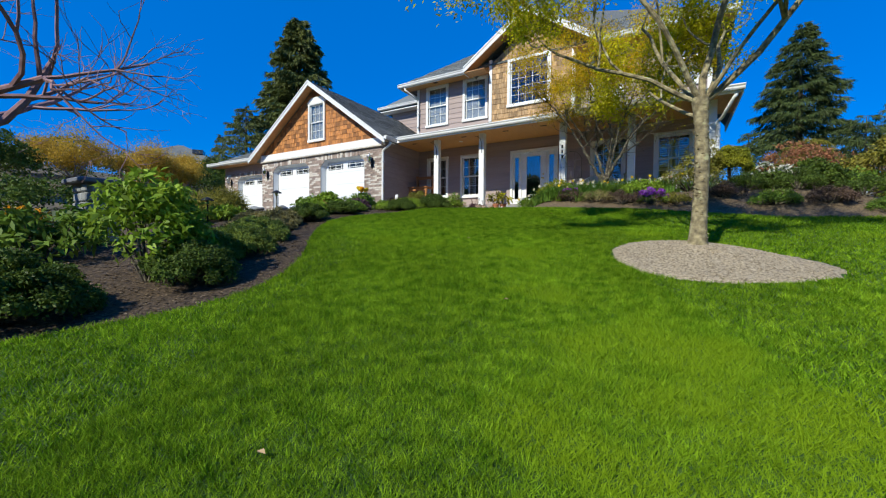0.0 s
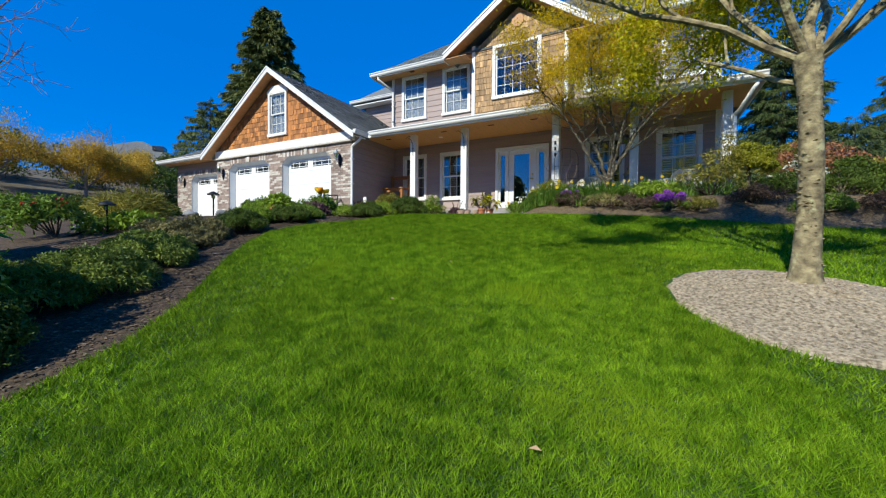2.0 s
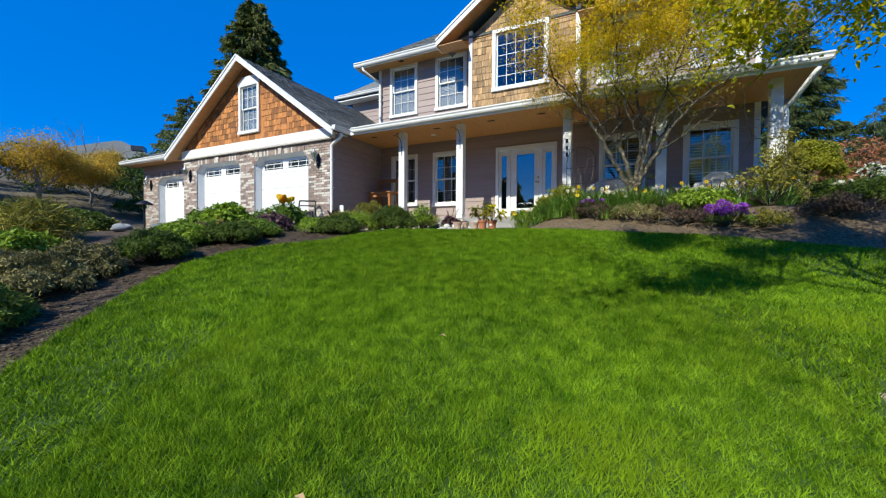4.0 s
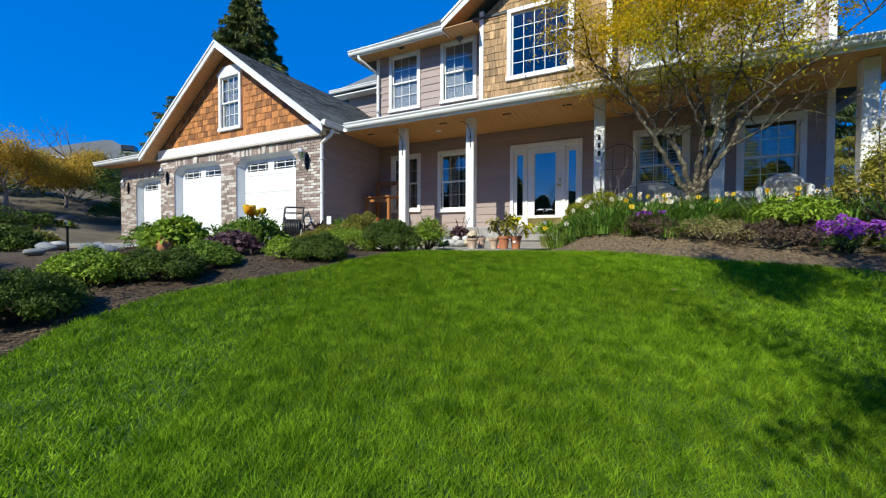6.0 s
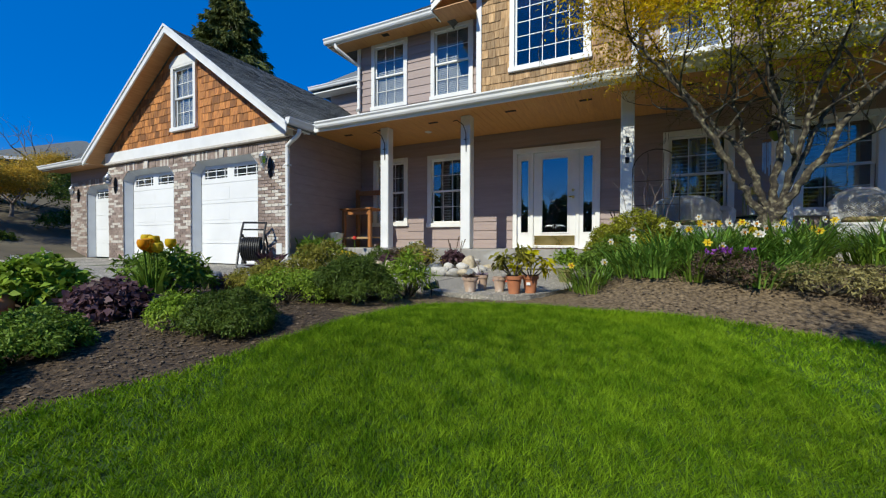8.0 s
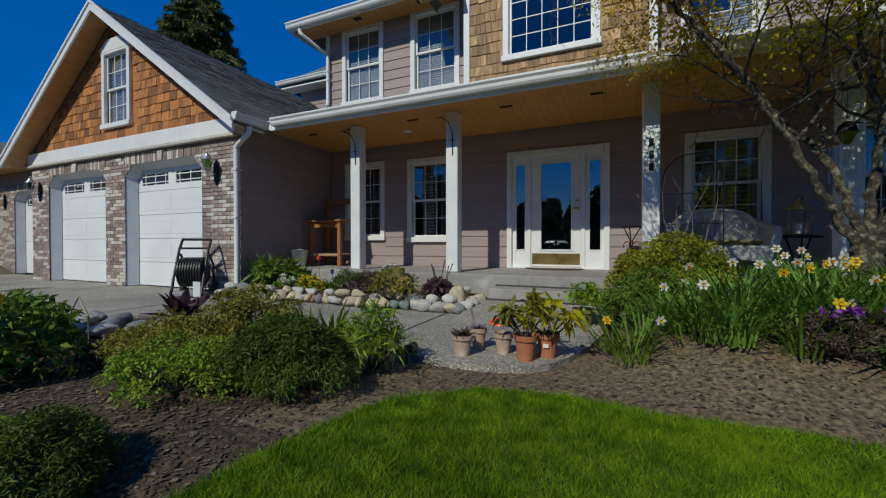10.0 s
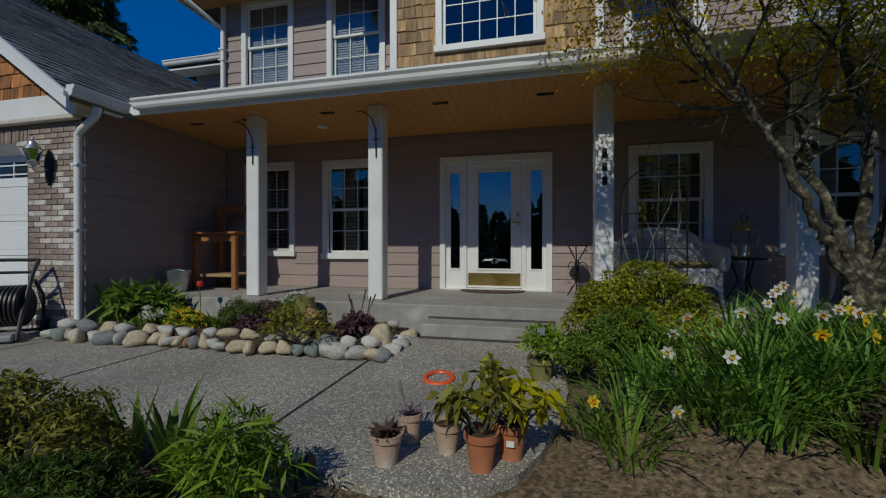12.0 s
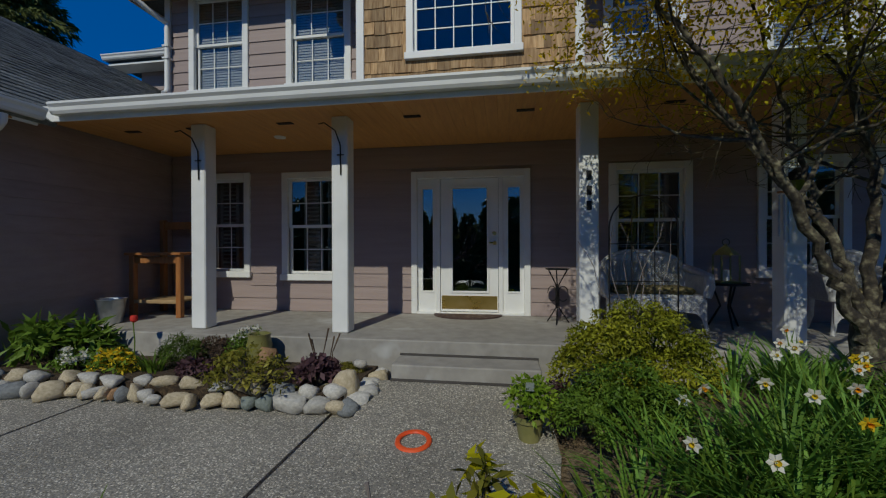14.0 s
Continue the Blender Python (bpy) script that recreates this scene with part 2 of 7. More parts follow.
PETALO = leafmat("orange_petal", (0.8, 0.32, 0.01), (0.88, 0.42, 0.02), island=0.08)
PETALP = leafmat("purple_petal", (0.26, 0.05, 0.42), (0.42, 0.12, 0.62), island=0.2)
PETALR = leafmat("red_petal", (0.7, 0.05, 0.04), (0.8, 0.1, 0.07), island=0.1)


# ---- mesh tools ----
class M:
    """Gathers vertices and faces."""

    def __init__(self):
        self.v, self.f, self.k = [], [], []

    def add(self, vs, fs, k=0):
        o = len(self.v)
        self.v += [tuple(p) for p in vs]
        self.f += [tuple(o + i for i in q) for q in fs]
        self.k += [k] * len(fs)
        return self

    def box(self, x0, x1, y0, y1, z0, z1, c=0.0, k=0, turn=None):
        """A block, with chamfered edges where c is given."""
        x0, x1, y0, y1, z0, z1 = min(x0, x1), max(x0, x1), min(y0, y1), max(y0, y1), min(z0, z1), max(z0, z1)
        c = min(c, 0.45 * min(x1 - x0, y1 - y0, z1 - z0))
        vs, fs = [], []
        if c <= 0:
            vs = [(x, y, z) for z in (z0, z1) for y in (y0, y1) for x in (x0, x1)]
            fs = [(0, 2, 3, 1), (4, 5, 7, 6), (0, 1, 5, 4), (2, 6, 7, 3), (0, 4, 6, 2), (1, 3, 7, 5)]
        else:
            for sz in (0, 1):
                for sy in (0, 1):
                    for sx in (0, 1):
                        p = ((x0, x1)[sx], (y0, y1)[sy], (z0, z1)[sz])
                        q = ((x0 + c, x1 - c)[sx], (y0 + c, y1 - c)[sy], (z0 + c, z1 - c)[sz])
                        vs += [(p[0], q[1], q[2]), (q[0], p[1], q[2]), (q[0], q[1], p[2])]
            i = lambda sx, sy, sz, a: 3 * (sx + 2 * sy + 4 * sz) + a
            for s in (0, 1):
                fl = (lambda q: q) if s else (lambda q: q[::-1])
                fs += [fl((i(s, 0, 0, 0), i(s, 1, 0, 0), i(s, 1, 1, 0), i(s, 0, 1, 0))),
                       fl((i(0, s, 0, 1), i(0, s, 1, 1), i(1, s, 1, 1), i(1, s, 0, 1))),
                       fl((i(0, 0, s, 2), i(1, 0, s, 2), i(1, 1, s, 2), i(0, 1, s, 2)))]
            for a in (0, 1):
                for b in (0, 1):
                    fs += [(i(0, a, b, 1), i(1, a, b, 1), i(1, a, b, 2), i(0, a, b, 2)),
                           (i(a, 0, b, 0), i(a, 1, b, 0), i(a, 1, b, 2), i(a, 0, b, 2)),
                           (i(a, b, 0, 0), i(a, b, 1, 0), i(a, b, 1, 1), i(a, b, 0, 1))]
                    for d in (0, 1):
                        fs += [(i(a, b, d, 0), i(a, b, d, 1), i(a, b, d, 2))]
        if turn is not None:
            vs = [turn @ Vector(p) for p in vs]
        return self.add(vs, fs, k)

    def prism(self, poly, y0, y1, k=0, axis="y"):
        """A polygon drawn in two axes and drawn out along the third."""
        n = len(poly)
        put = {"y": lambda a, b, d: (a, d, b), "x": lambda a, b, d: (d, a, b), "z": lambda a, b, d: (a, b, d)}[axis]
        vs = [put(a, b, y0) for a, b in poly] + [put(a, b, y1) for a, b in poly]
        fs = [tuple(range(n)), tuple(range(2 * n - 1, n - 1, -1))] + [(i, n + i, n + (i + 1) % n, (i + 1) % n) for i in range(n)]
        return self.add(vs, fs, k)

    def slab(self, quad, t, k=0):
        """A sloping four-cornered sheet with thickness t below it."""
        q = [Vector(p) for p in quad]
        nn = (q[1] - q[0]).cross(q[3] - q[0]).normalized()
        if nn.z < 0:
            nn = -nn
        vs = q + [p - nn * t for p in q]
        return self.add(vs, [(0, 1, 2, 3), (7, 6, 5, 4), (0, 4, 5, 1), (1, 5, 6, 2), (2, 6, 7, 3), (3, 7, 4, 0)], k)

    def tube(self, pts, rad, n=8, k=0, cap=True):
        pts = [Vector(p) for p in pts]
        rad = rad if isinstance(rad, (list, tuple)) else [rad] * len(pts)
        vs, fs = [], []
        side = None
        for i, p in enumerate(pts):
            d = (pts[min(i + 1, len(pts) - 1)] - pts[max(i - 1, 0)]).normalized()
            if side is None:
                side = d.cross(Vector((0.3, 0.2, 1)) if abs(d.z) < 0.9 else Vector((1, 0.1, 0))).normalized()
            side = (side - d * side.dot(d)).normalized()
            up = d.cross(side)
            for j in range(n):
                a = 2 * math.pi * j / n
                vs.append(p + (side * math.cos(a) + up * math.sin(a)) * rad[i])
        for i in range(len(pts) - 1):
            for j in range(n):
                fs.append((i * n + j, i * n + (j + 1) % n, (i + 1) * n + (j + 1) % n, (i + 1) * n + j))
        if cap:
            fs += [tuple(range(n - 1, -1, -1)), tuple((len(pts) - 1) * n + j for j in range(n))]
        return self.add(vs, fs, k)

    def lathe(self, prof, n=20, at=(0, 0, 0), k=0, cap=True):
        """A profile of (radius, height) turned about the upright axis."""
        vs, fs = [], []
        for r, z in prof:
            for j in range(n):
                a = 2 * math.pi * j / n
                vs.append((at[0] + r * math.cos(a), at[1] + r * math.sin(a), at[2] + z))
        for i in range(len(prof) - 1):
            for j in range(n):
                fs.append((i * n + j, i * n + (j + 1) % n, (i + 1) * n + (j + 1) % n, (i + 1) * n + j))
        if cap:
            fs += [tuple(range(n - 1, -1, -1)), tuple((len(prof) - 1) * n + j for j in range(n))]
        return self.add(vs, fs, k)

    def mesh(self, name, mats, smooth=False):
        me = bpy.data.meshes.new(name)
        me.from_pydata(self.v, [], self.f)
        for m in mats if isinstance(mats, (list, tuple)) else [mats]:
            me.materials.append(m)
        if any(self.k):
            me.polygons.foreach_set("material_index", self.k)
        if smooth:
            me.polygons.foreach_set("use_smooth", [True] * len(me.polygons))
            me.set_sharp_from_angle(angle=radians(40))
        me.update()
        return me


def np_mesh(name, v, sides, material, smooth=False):
    """A mesh of equal faces, each with its own corners."""
    v = np.asarray(v, np.float32).reshape(-1, 3)
    nf = len(v) // sides
    me = bpy.data.meshes.new(name)
    me.vertices.add(len(v))
    me.vertices.foreach_set("co", v.ravel())
    me.loops.add(len(v))
    me.loops.foreach_set("vertex_index", np.arange(len(v), dtype=np.int32))
    me.polygons.add(nf)
    me.polygons.foreach_set("loop_start", np.arange(nf, dtype=np.int32) * sides)
    me.materials.append(material)
    me.update(calc_edges=True)
    return me


PLACE = {}


def thing(name, label, category, at=(0, 0, 0), group="", kind=""):
    ob = new(name)
    ob.empty_display_size = 0.1
    ob.location = at
    PLACE[ob.name] = Vector(at)
    return tagged(ob, label, category, group, kind)


def part(name, m, material, parent=None, label="", smooth=False, local=False):
    """One mesh under a thing or a part. Drawn in the world's metres, or in its parent's where local."""
    me = m.mesh(name, material, smooth) if isinstance(m, M) else m
    ob = new(name, me)
    ob.parent = parent
    if parent is not None and not local:
        ob.location = -PLACE.get(parent.name, Vector())
    if local:
        PLACE[ob.name] = Vector()
    return tagged(ob, label)


def setting(name, m, material, label, category, smooth=False, kind="structure"):
    me = m.mesh(name, material, smooth) if isinstance(m, M) else m
    return tagged(new(name, me), label, category, "", kind)


# ---- the lie of the land ----
LAWN = [(-4.6, -9), (-3.7, -1.0), (-3.42, 0.6), (-3.22, 1.15), (-3.08, 1.6), (-3.1, 2.1), (-3.32, 2.6), (-3.65, 3.05), (-4.1, 3.55), (-4.6, 4.05), (-5.1, 4.6),
        (-5.55, 5.3), (-5.65, 5.9), (-5.45, 6.45), (-5.15, 6.94), (-4.96, 7.5), (-4.75, 8.3), (-4.6, 8.75), (-4.2, 9.12), (-3.7, 9.2), (-3.2, 9.1),
        (-2.4, 9.12), (-1.6, 8.95), (-0.6, 8.95), (0.1, 8.75), (0.7, 8.75), (1.7, 8.8), (2.7, 8.95), (5.0, 9.25), (12.0, 9.8), (12.0, -9)]
RING_AT = (0.38, 4.82)
TREE = (0.3, 5.03)


def inside(poly, x, y):
    """Which of the places lie within a polygon."""
    x, y = np.asarray(x, float), np.asarray(y, float)
    hit = np.zeros(x.shape, bool)
    for (ax, ay), (bx, by) in zip(poly, poly[1:] + poly[:1]):
        if ay != by:
            hit ^= ((ay > y) != (by > y)) & (x < (bx - ax) * (y - ay) / (by - ay) + ax)
    return hit


def in_ring(x, y, grow=0.0):
    dx, dy = np.asarray(x) - RING_AT[0], np.asarray(y) - RING_AT[1]
    a = np.arctan2(dy, dx)
    return np.hypot(dx / 0.95, dy / 0.8) < 1 + grow + 0.05 * np.sin(3 * a + 1)


def ease(v, a, b):
    q = np.clip((np.asarray(v, float) - a) / (b - a), 0, 1)
    return q * q * (3 - 2 * q)


def land(x, y):
    """The height of the ground."""
    x, y = np.asarray(x, float), np.asarray(y, float)
    u = (9.66 + 0.383 * x - y) / 0.35
    drop = 0.07 * np.logaddexp(0, u)
    z = 2.315 - 3.2 * np.tanh(drop / 3.2)
    z = z + 0.4 * ease(y, 8.95, 10.6) * ease(x, -3.6, -2.5) * (1 - ease(x, 2.0, 5.0)) * (1 - 0.7 * ease(y, 11.4, 12.3))
    bed = ease(-4.3 - 0.32 * (y - 3.0) - x, -0.1, 0.8) * (1 - ease(y, 6.5, 8.5)) * (1 - ease(-x, 8.0, 10.0))
    z = z + 0.015 * bed
    z = z + 0.13 * np.clip(1 - np.hypot(x - TREE[0], y - TREE[1]) / 0.8, 0, 1)
    z = z + 0.02 * np.sin(1.7 * x + 0.6 * y) * np.sin(1.3 * y - 0.5 * x)
    z = z + 1.4 * ease(-x, 20.8, 24.5) + 3.0 * ease(-x, 22, 40) + 2.0 * ease(x, 8, 26) * ease(y, 4, 14)
    return z


def ground_z(x, y):
    return float(land(x, y))


def spread(fine0, fine1, step, far):
    core = np.arange(fine0, fine1 + step / 2, step)
    out = [1.3 ** i for i in range(1, 30) if 1.3 ** i < far]
    return np.concatenate([[fine0 - far], fine0 - np.array(out[::-1]), core, fine1 + np.array(out), [fine1 + far]])


def build_ground():
    xs, ys = spread(-9.0, 6.0, 0.1, 900), spread(-3.0, 12.6, 0.1, 900)
    X, Y = np.meshgrid(xs, ys)
    Z = land(X, Y)
    beds = ~inside(LAWN, X, Y)
    Z = Z + np.where(beds & (X > -12) & (X < 8), np.random.default_rng(2).uniform(-0.027, -0.017, X.shape), 0)
    nx = len(xs)
    v = np.stack([X, Y, Z], -1).reshape(-1, 3)
    i, j = np.meshgrid(np.arange(nx - 1), np.arange(len(ys) - 1))
    a = (j * nx + i).ravel()
    f = np.stack([a, a + 1, a + 1 + nx, a + nx], 1)
    cx, cy = ((X[:-1, :-1] + X[1:, 1:]) / 2).ravel(), ((Y[:-1, :-1] + Y[1:, 1:]) / 2).ravel()
    k = np.where(inside(LAWN, cx, cy), 0, 1)
    k[(k == 1) & (cx > -5.2) & (cx < 8) & (cy > 8.2)] = 5
    k[in_ring(cx, cy)] = 2
    far = (cx < -12) | (cx > 12) | (cy < -9) | (cy > 15)
    k[far] = 3
    k[far & (cx < -20)] = 4
    me = bpy.data.meshes.new("ground")
    me.from_pydata(v.tolist(), [], f.tolist())
    for m in (SOIL, MULCH, DIRT, FARGRASS, BANK, BEDSOIL):
        me.materials.append(m)
    me.polygons.foreach_set("material_index", k.astype(np.int32))
    me.polygons.foreach_set("use_smooth", [True] * len(me.polygons))
    tagged(new("ground", me), "sloping lawn soil with dark mulched planting beds", "ground", "", "structure")


build_ground()


def build_grass():
    rng = np.random.default_rng(3)
    path = np.linspace((0.2, -0.4), (-4.0, 8.8), 60)
    n = 4400000
    x, y = rng.uniform(-6, 6.5, n), rng.uniform(-1.5, 9.4, n)
    d = np.full(n, 99.0)
    for px, py in path:
        d = np.minimum(d, np.hypot(x - px, y - py))
    want = np.where(d < 1.5, 31000, np.where(d < 3.0, 11000, 3600)) * (1 - 0.6 * ease(x, 2.5, 6.0))
    keep = rng.random(n) < want / (n / (12.5 * 10.9))
    keep &= inside(LAWN, x, y) & ~in_ring(x, y, 0.02)
    x, y, d = x[keep], y[keep], d[keep]
    n = len(x)
    z = land(x, y)
    tuft = 0.5 + 0.5 * np.sin(3.1 * x + 1.7 * np.sin(2.3 * y)) * np.sin(2.7 * y + 1.2 * np.sin(1.9 * x))
    fine = np.sin(41 * x + 3 * np.sin(17 * y)) * np.sin(37 * y + 3 * np.sin(19 * x))
    h = rng.uniform(0.02, 0.05, n) * (0.8 + 0.2 * tuft + 0.3 * fine)
    w = np.where(d < 1.5, 0.0021, np.where(d < 3.0, 0.0036, 0.0064)) * rng.uniform(0.7, 1.3, n)
    a, lean = rng.uniform(0, 2 * np.pi, n), rng.uniform(0.2, 1.4, n) * h
    b = rng.uniform(0, 2 * np.pi, n)
    root = np.stack([x, y, z - 0.004], 1)
    side = np.stack([np.cos(a), np.sin(a), 0 * a], 1) * w[:, None]
    tip = root + np.stack([np.cos(b) * lean, np.sin(b) * lean, h], 1)
    v = np.stack([root - side, root + side, tip], 1)
    return tagged(new("lawn_grass", np_mesh("lawn_grass", v, 3, GRASSM)), "bright green mown lawn grass on the slope", "grass", "", "stuff")


build_grass()


def build_chips():
    rng = np.random.default_rng(4)
    n = 130000
    x, y = rng.uniform(-7.5, 3.5, n), rng.uniform(-0.5, 11.5, n)
    ok = (~inside(LAWN, x, y) & (x < 2.5) & ~((y > 9.5) & (x < -3.6)))
    ok &= (x < -5.2) | (y < 8) | (rng.random(n) < 0.35)
    x, y = x[ok], y[ok]
    n = len(x)
    z = land(x, y) - np.where(inside(LAWN, x, y), -0.006, 0.014)
    a = rng.uniform(0, 2 * np.pi, n)
    L, W = rng.uniform(0.005, 0.024, n) * rng.uniform(0.5, 1, n), rng.uniform(0.003, 0.009, n)
    u = np.stack([np.cos(a), np.sin(a), rng.uniform(-0.15, 0.15, n)], 1) * L[:, None]
    s = np.stack([-np.sin(a), np.cos(a), rng.uniform(-0.3, 0.3, n)], 1) * W[:, None]
    p = np.stack([x, y, z + 0.001], 1)
    v = np.stack([p - u - s, p + u - s, p + u + s, p - u + s], 1)
    tagged(new("bark_chips", np_mesh("bark_chips", v, 4, CHIP)), "loose brown bark chips strewn over the beds", "mulch", "", "stuff")


build_chips()



def build_ring():
    """The bare round of earth about the lawn tree."""
    v, f, n, k = [], [], 96, 14
    rj = random.Random(6)
    for i in range(k + 1):
        for j in range(n):
            a = 2 * math.pi * j / n
            s = i / k * (1.03 + 0.05 * math.sin(3 * a + 1) + 0.015 * math.sin(11 * a))
            x, y = RING_AT[0] + 0.95 * s * math.cos(a), RING_AT[1] + 0.8 * s * math.sin(a)
            v.append((x, y, ground_z(x, y) + (0.02 if i < k else -0.02) + rj.uniform(-0.006, 0.006)))
    for i in range(k):
        for j in range(n):
            f.append((i * n + j, i * n + (j + 1) % n, (i + 1) * n + (j + 1) % n, (i + 1) * n + j))
    setting("tree_ring", M().add(v, f), DIRT, "bare beige earth ring about the lawn tree", "soil", smooth=True)
    rng = np.random.default_rng(8)
    m = M()
    for i in range(2600):
        a, r = rng.uniform(0, 6.28), math.sqrt(rng.uniform(0, 0.95))
        x, y = RING_AT[0] + 0.93 * r * math.cos(a), RING_AT[1] + 0.78 * r * math.sin(a)
        s, z = rng.uniform(0.004, 0.012), ground_z(x, y) + 0.02
        m.add([(x - s, y, z), (x, y - s * 0.7, z), (x + s, y, z), (x, y + s * 0.7, z), (x, y, z + s * 0.8)], [(0, 1, 4), (1, 2, 4), (2, 3, 4), (3, 0, 4)])
    tagged(new("gravel", m.mesh("gravel", DIRT)), "small pale clods and gravel in the ring", "gravel", "", "stuff")


build_ring()

# driveway and patio: slabs of exposed aggregate with sunk joints
PATIO_Z = 2.33


def build_paving():
    bed = M().prism([(-21.6, 5.9), (-13, 6.6), (-9.4, 8.9), (-8.6, 9.8), (-5.35, 9.74), (-4.75, 9.53), (-4.25, 9.53), (-3.88, 9.74), (-3.66, 10.3), (-3.56, 12.25), (-9.4, 12.25), (-9.42, 11.6), (-20.5, 12.4), (-21.6, 12.4)], 2.0, PATIO_Z - 0.025, axis="z")
    pave = setting("pavement", bed, MORTAR, "grey exposed-aggregate patio and driveway with sunk joints", "pavement")
    slabs = [[(-5.34, 9.7), (-5.0, 9.56), (-4.75, 9.49), (-4.5, 9.46), (-4.25, 9.49), (-4.0, 9.57), (-3.85, 9.7), (-3.74, 9.92), (-3.62, 10.3), (-3.52, 10.9), (-3.52, 12.2), (-5.34, 12.2)],
             [(-7.66, 9.78), (-5.37, 9.71), (-5.37, 12.2), (-7.66, 12.2)],
             [(-9.38, 8.98), (-8.6, 9.78), (-7.69, 9.76), (-7.69, 12.2), (-9.38, 12.2)],
             [(-12.9, 6.7), (-9.41, 8.95), (-9.41, 11.95), (-12.9, 11.95)],
             [(-17.0, 6.2), (-12.93, 6.66), (-12.93, 11.95), (-17.0, 11.95)],
             [(-21.5, 6.0), (-17.03, 6.2), (-17.03, 12.25), (-21.5, 12.25)]]
    for s in slabs:
        part("paving_slab", M().prism(s, PATIO_Z - 0.06, PATIO_Z, axis="z"), AGGREGATE, pave)


build_paving()

# ---- planting ----
def unit(v):
    return v / np.maximum(np.linalg.norm(v, axis=-1, keepdims=True), 1e-6)


def leaf_quads(rng, p, n, length, width, loose=0.7, droop=0.0, fold=0.15, flat=0.0):
    """Four-cornered leaves growing from the points p along n."""
    k = len(p)
    if flat:
        f = unit(n + 0.55 * rng.normal(size=(k, 3)))
        d = unit(np.cross(f, rng.normal(size=(k, 3))) + (1 - flat) * n + 0.15 * rng.normal(size=(k, 3)) + np.array((0, 0, -droop)))
        s = unit(np.cross(d, f))
    else:
        d = unit(n + loose * rng.normal(size=(k, 3)) + np.array((0, 0, -droop)))
        s = unit(np.cross(d, rng.normal(size=(k, 3))))
    u = np.cross(s, d)
    L = length * rng.uniform(0.65, 1.3, (k, 1))
    W = width * rng.uniform(0.7, 1.25, (k, 1))
    mid = p + d * L * 0.45 - u * W * fold
    return np.stack([p, mid + s * W / 2 + u * W * fold * 2, p + d * L + np.array((0, 0, -1)) * L * 0.15, mid - s * W / 2 + u * W * fold * 2], 1)


def lumps(rng, rx, ry, h, count, size, n, under=0.25):
    """Points on many small clumps that fill a mound; the outline stays uneven."""
    a = rng.uniform(0, 2 * np.pi, count)
    r = np.sqrt(rng.uniform(0, 1, count))
    cz = np.sqrt(np.maximum(0, 1 - r ** 2)) * rng.uniform(0.35, 1.0, count) * h * 0.8 + h * 0.12
    c = np.stack([np.cos(a) * r * rx * 0.85, np.sin(a) * r * ry * 0.85, cz], 1)
    cs = size * rng.uniform(0.6, 1.25, count)
    i = rng.integers(0, count, n)
    d = unit(rng.normal(size=(n, 3)) + np.array((0, 0, 0.35)))
    d = unit(d + 0.5 * unit(c[i] + np.array((0, 0, 0.15 * h))))
    p = c[i] + d * (cs[i] * rng.uniform(0.55, 1.0, n))[:, None] * np.array((1, 1, 0.8))
    p[:, 2] = np.maximum(p[:, 2], 0.02)
    return p, d, c


SHRUBS = [0]


def shrub(name, label, x, y, rx, ry, h, material, leaf=(0.05, 0.025), n=2600, clumps=40, size=0.16, loose=0.6, droop=0.0, z=None, group="", flowers=None, stem=MAPLEBARK, category="shrub", sink=0.02, flat=0.7):
    SHRUBS[0] += 1
    if leaf[0] <= 0.06:
        leaf, n = (leaf[0] * 0.72, leaf[1] * 0.72), int(n * 1.8)
    rng = np.random.default_rng(100 + SHRUBS[0])
    at = (x, y, (ground_z(x, y) if z is None else z) - sink)
    t = thing(name, label, category, at, group)
    p, d, c = lumps(rng, rx, ry, h, clumps, size, n)
    tagged(part("foliage", np_mesh("foliage", leaf_quads(rng, p, d, *leaf, loose, droop, 0.15, flat), 4, material), None, t, local=True), kind="stuff")
    m = M()
    for q in c[: min(14, clumps)]:
        m.tube([(0.1 * q[0], 0.1 * q[1], 0), (0.6 * q[0], 0.6 * q[1], 0.5 * q[2]), tuple(q)], [0.014, 0.009, 0.004], 5)
    tagged(part("stems", m, stem, t, local=True), kind="stuff")
    if flowers:
        fm, fn, fs = flowers
        top = np.argsort(-(p[:, 2] + 0.3 * rng.random(len(p)) * h))[: fn * 3]
        q = p[rng.choice(top, fn)] + d[top[:fn]] * 0.02
        v = np.concatenate([leaf_quads(rng, q, unit(rng.normal(size=(fn, 3)) + np.array((0, -0.3, 0.8))), fs, fs * 0.7, 0.5) for _ in range(5)])
        tagged(part("flowers", np_mesh("flowers", v, 4, fm), None, t, local=True), kind="stuff")
    return t


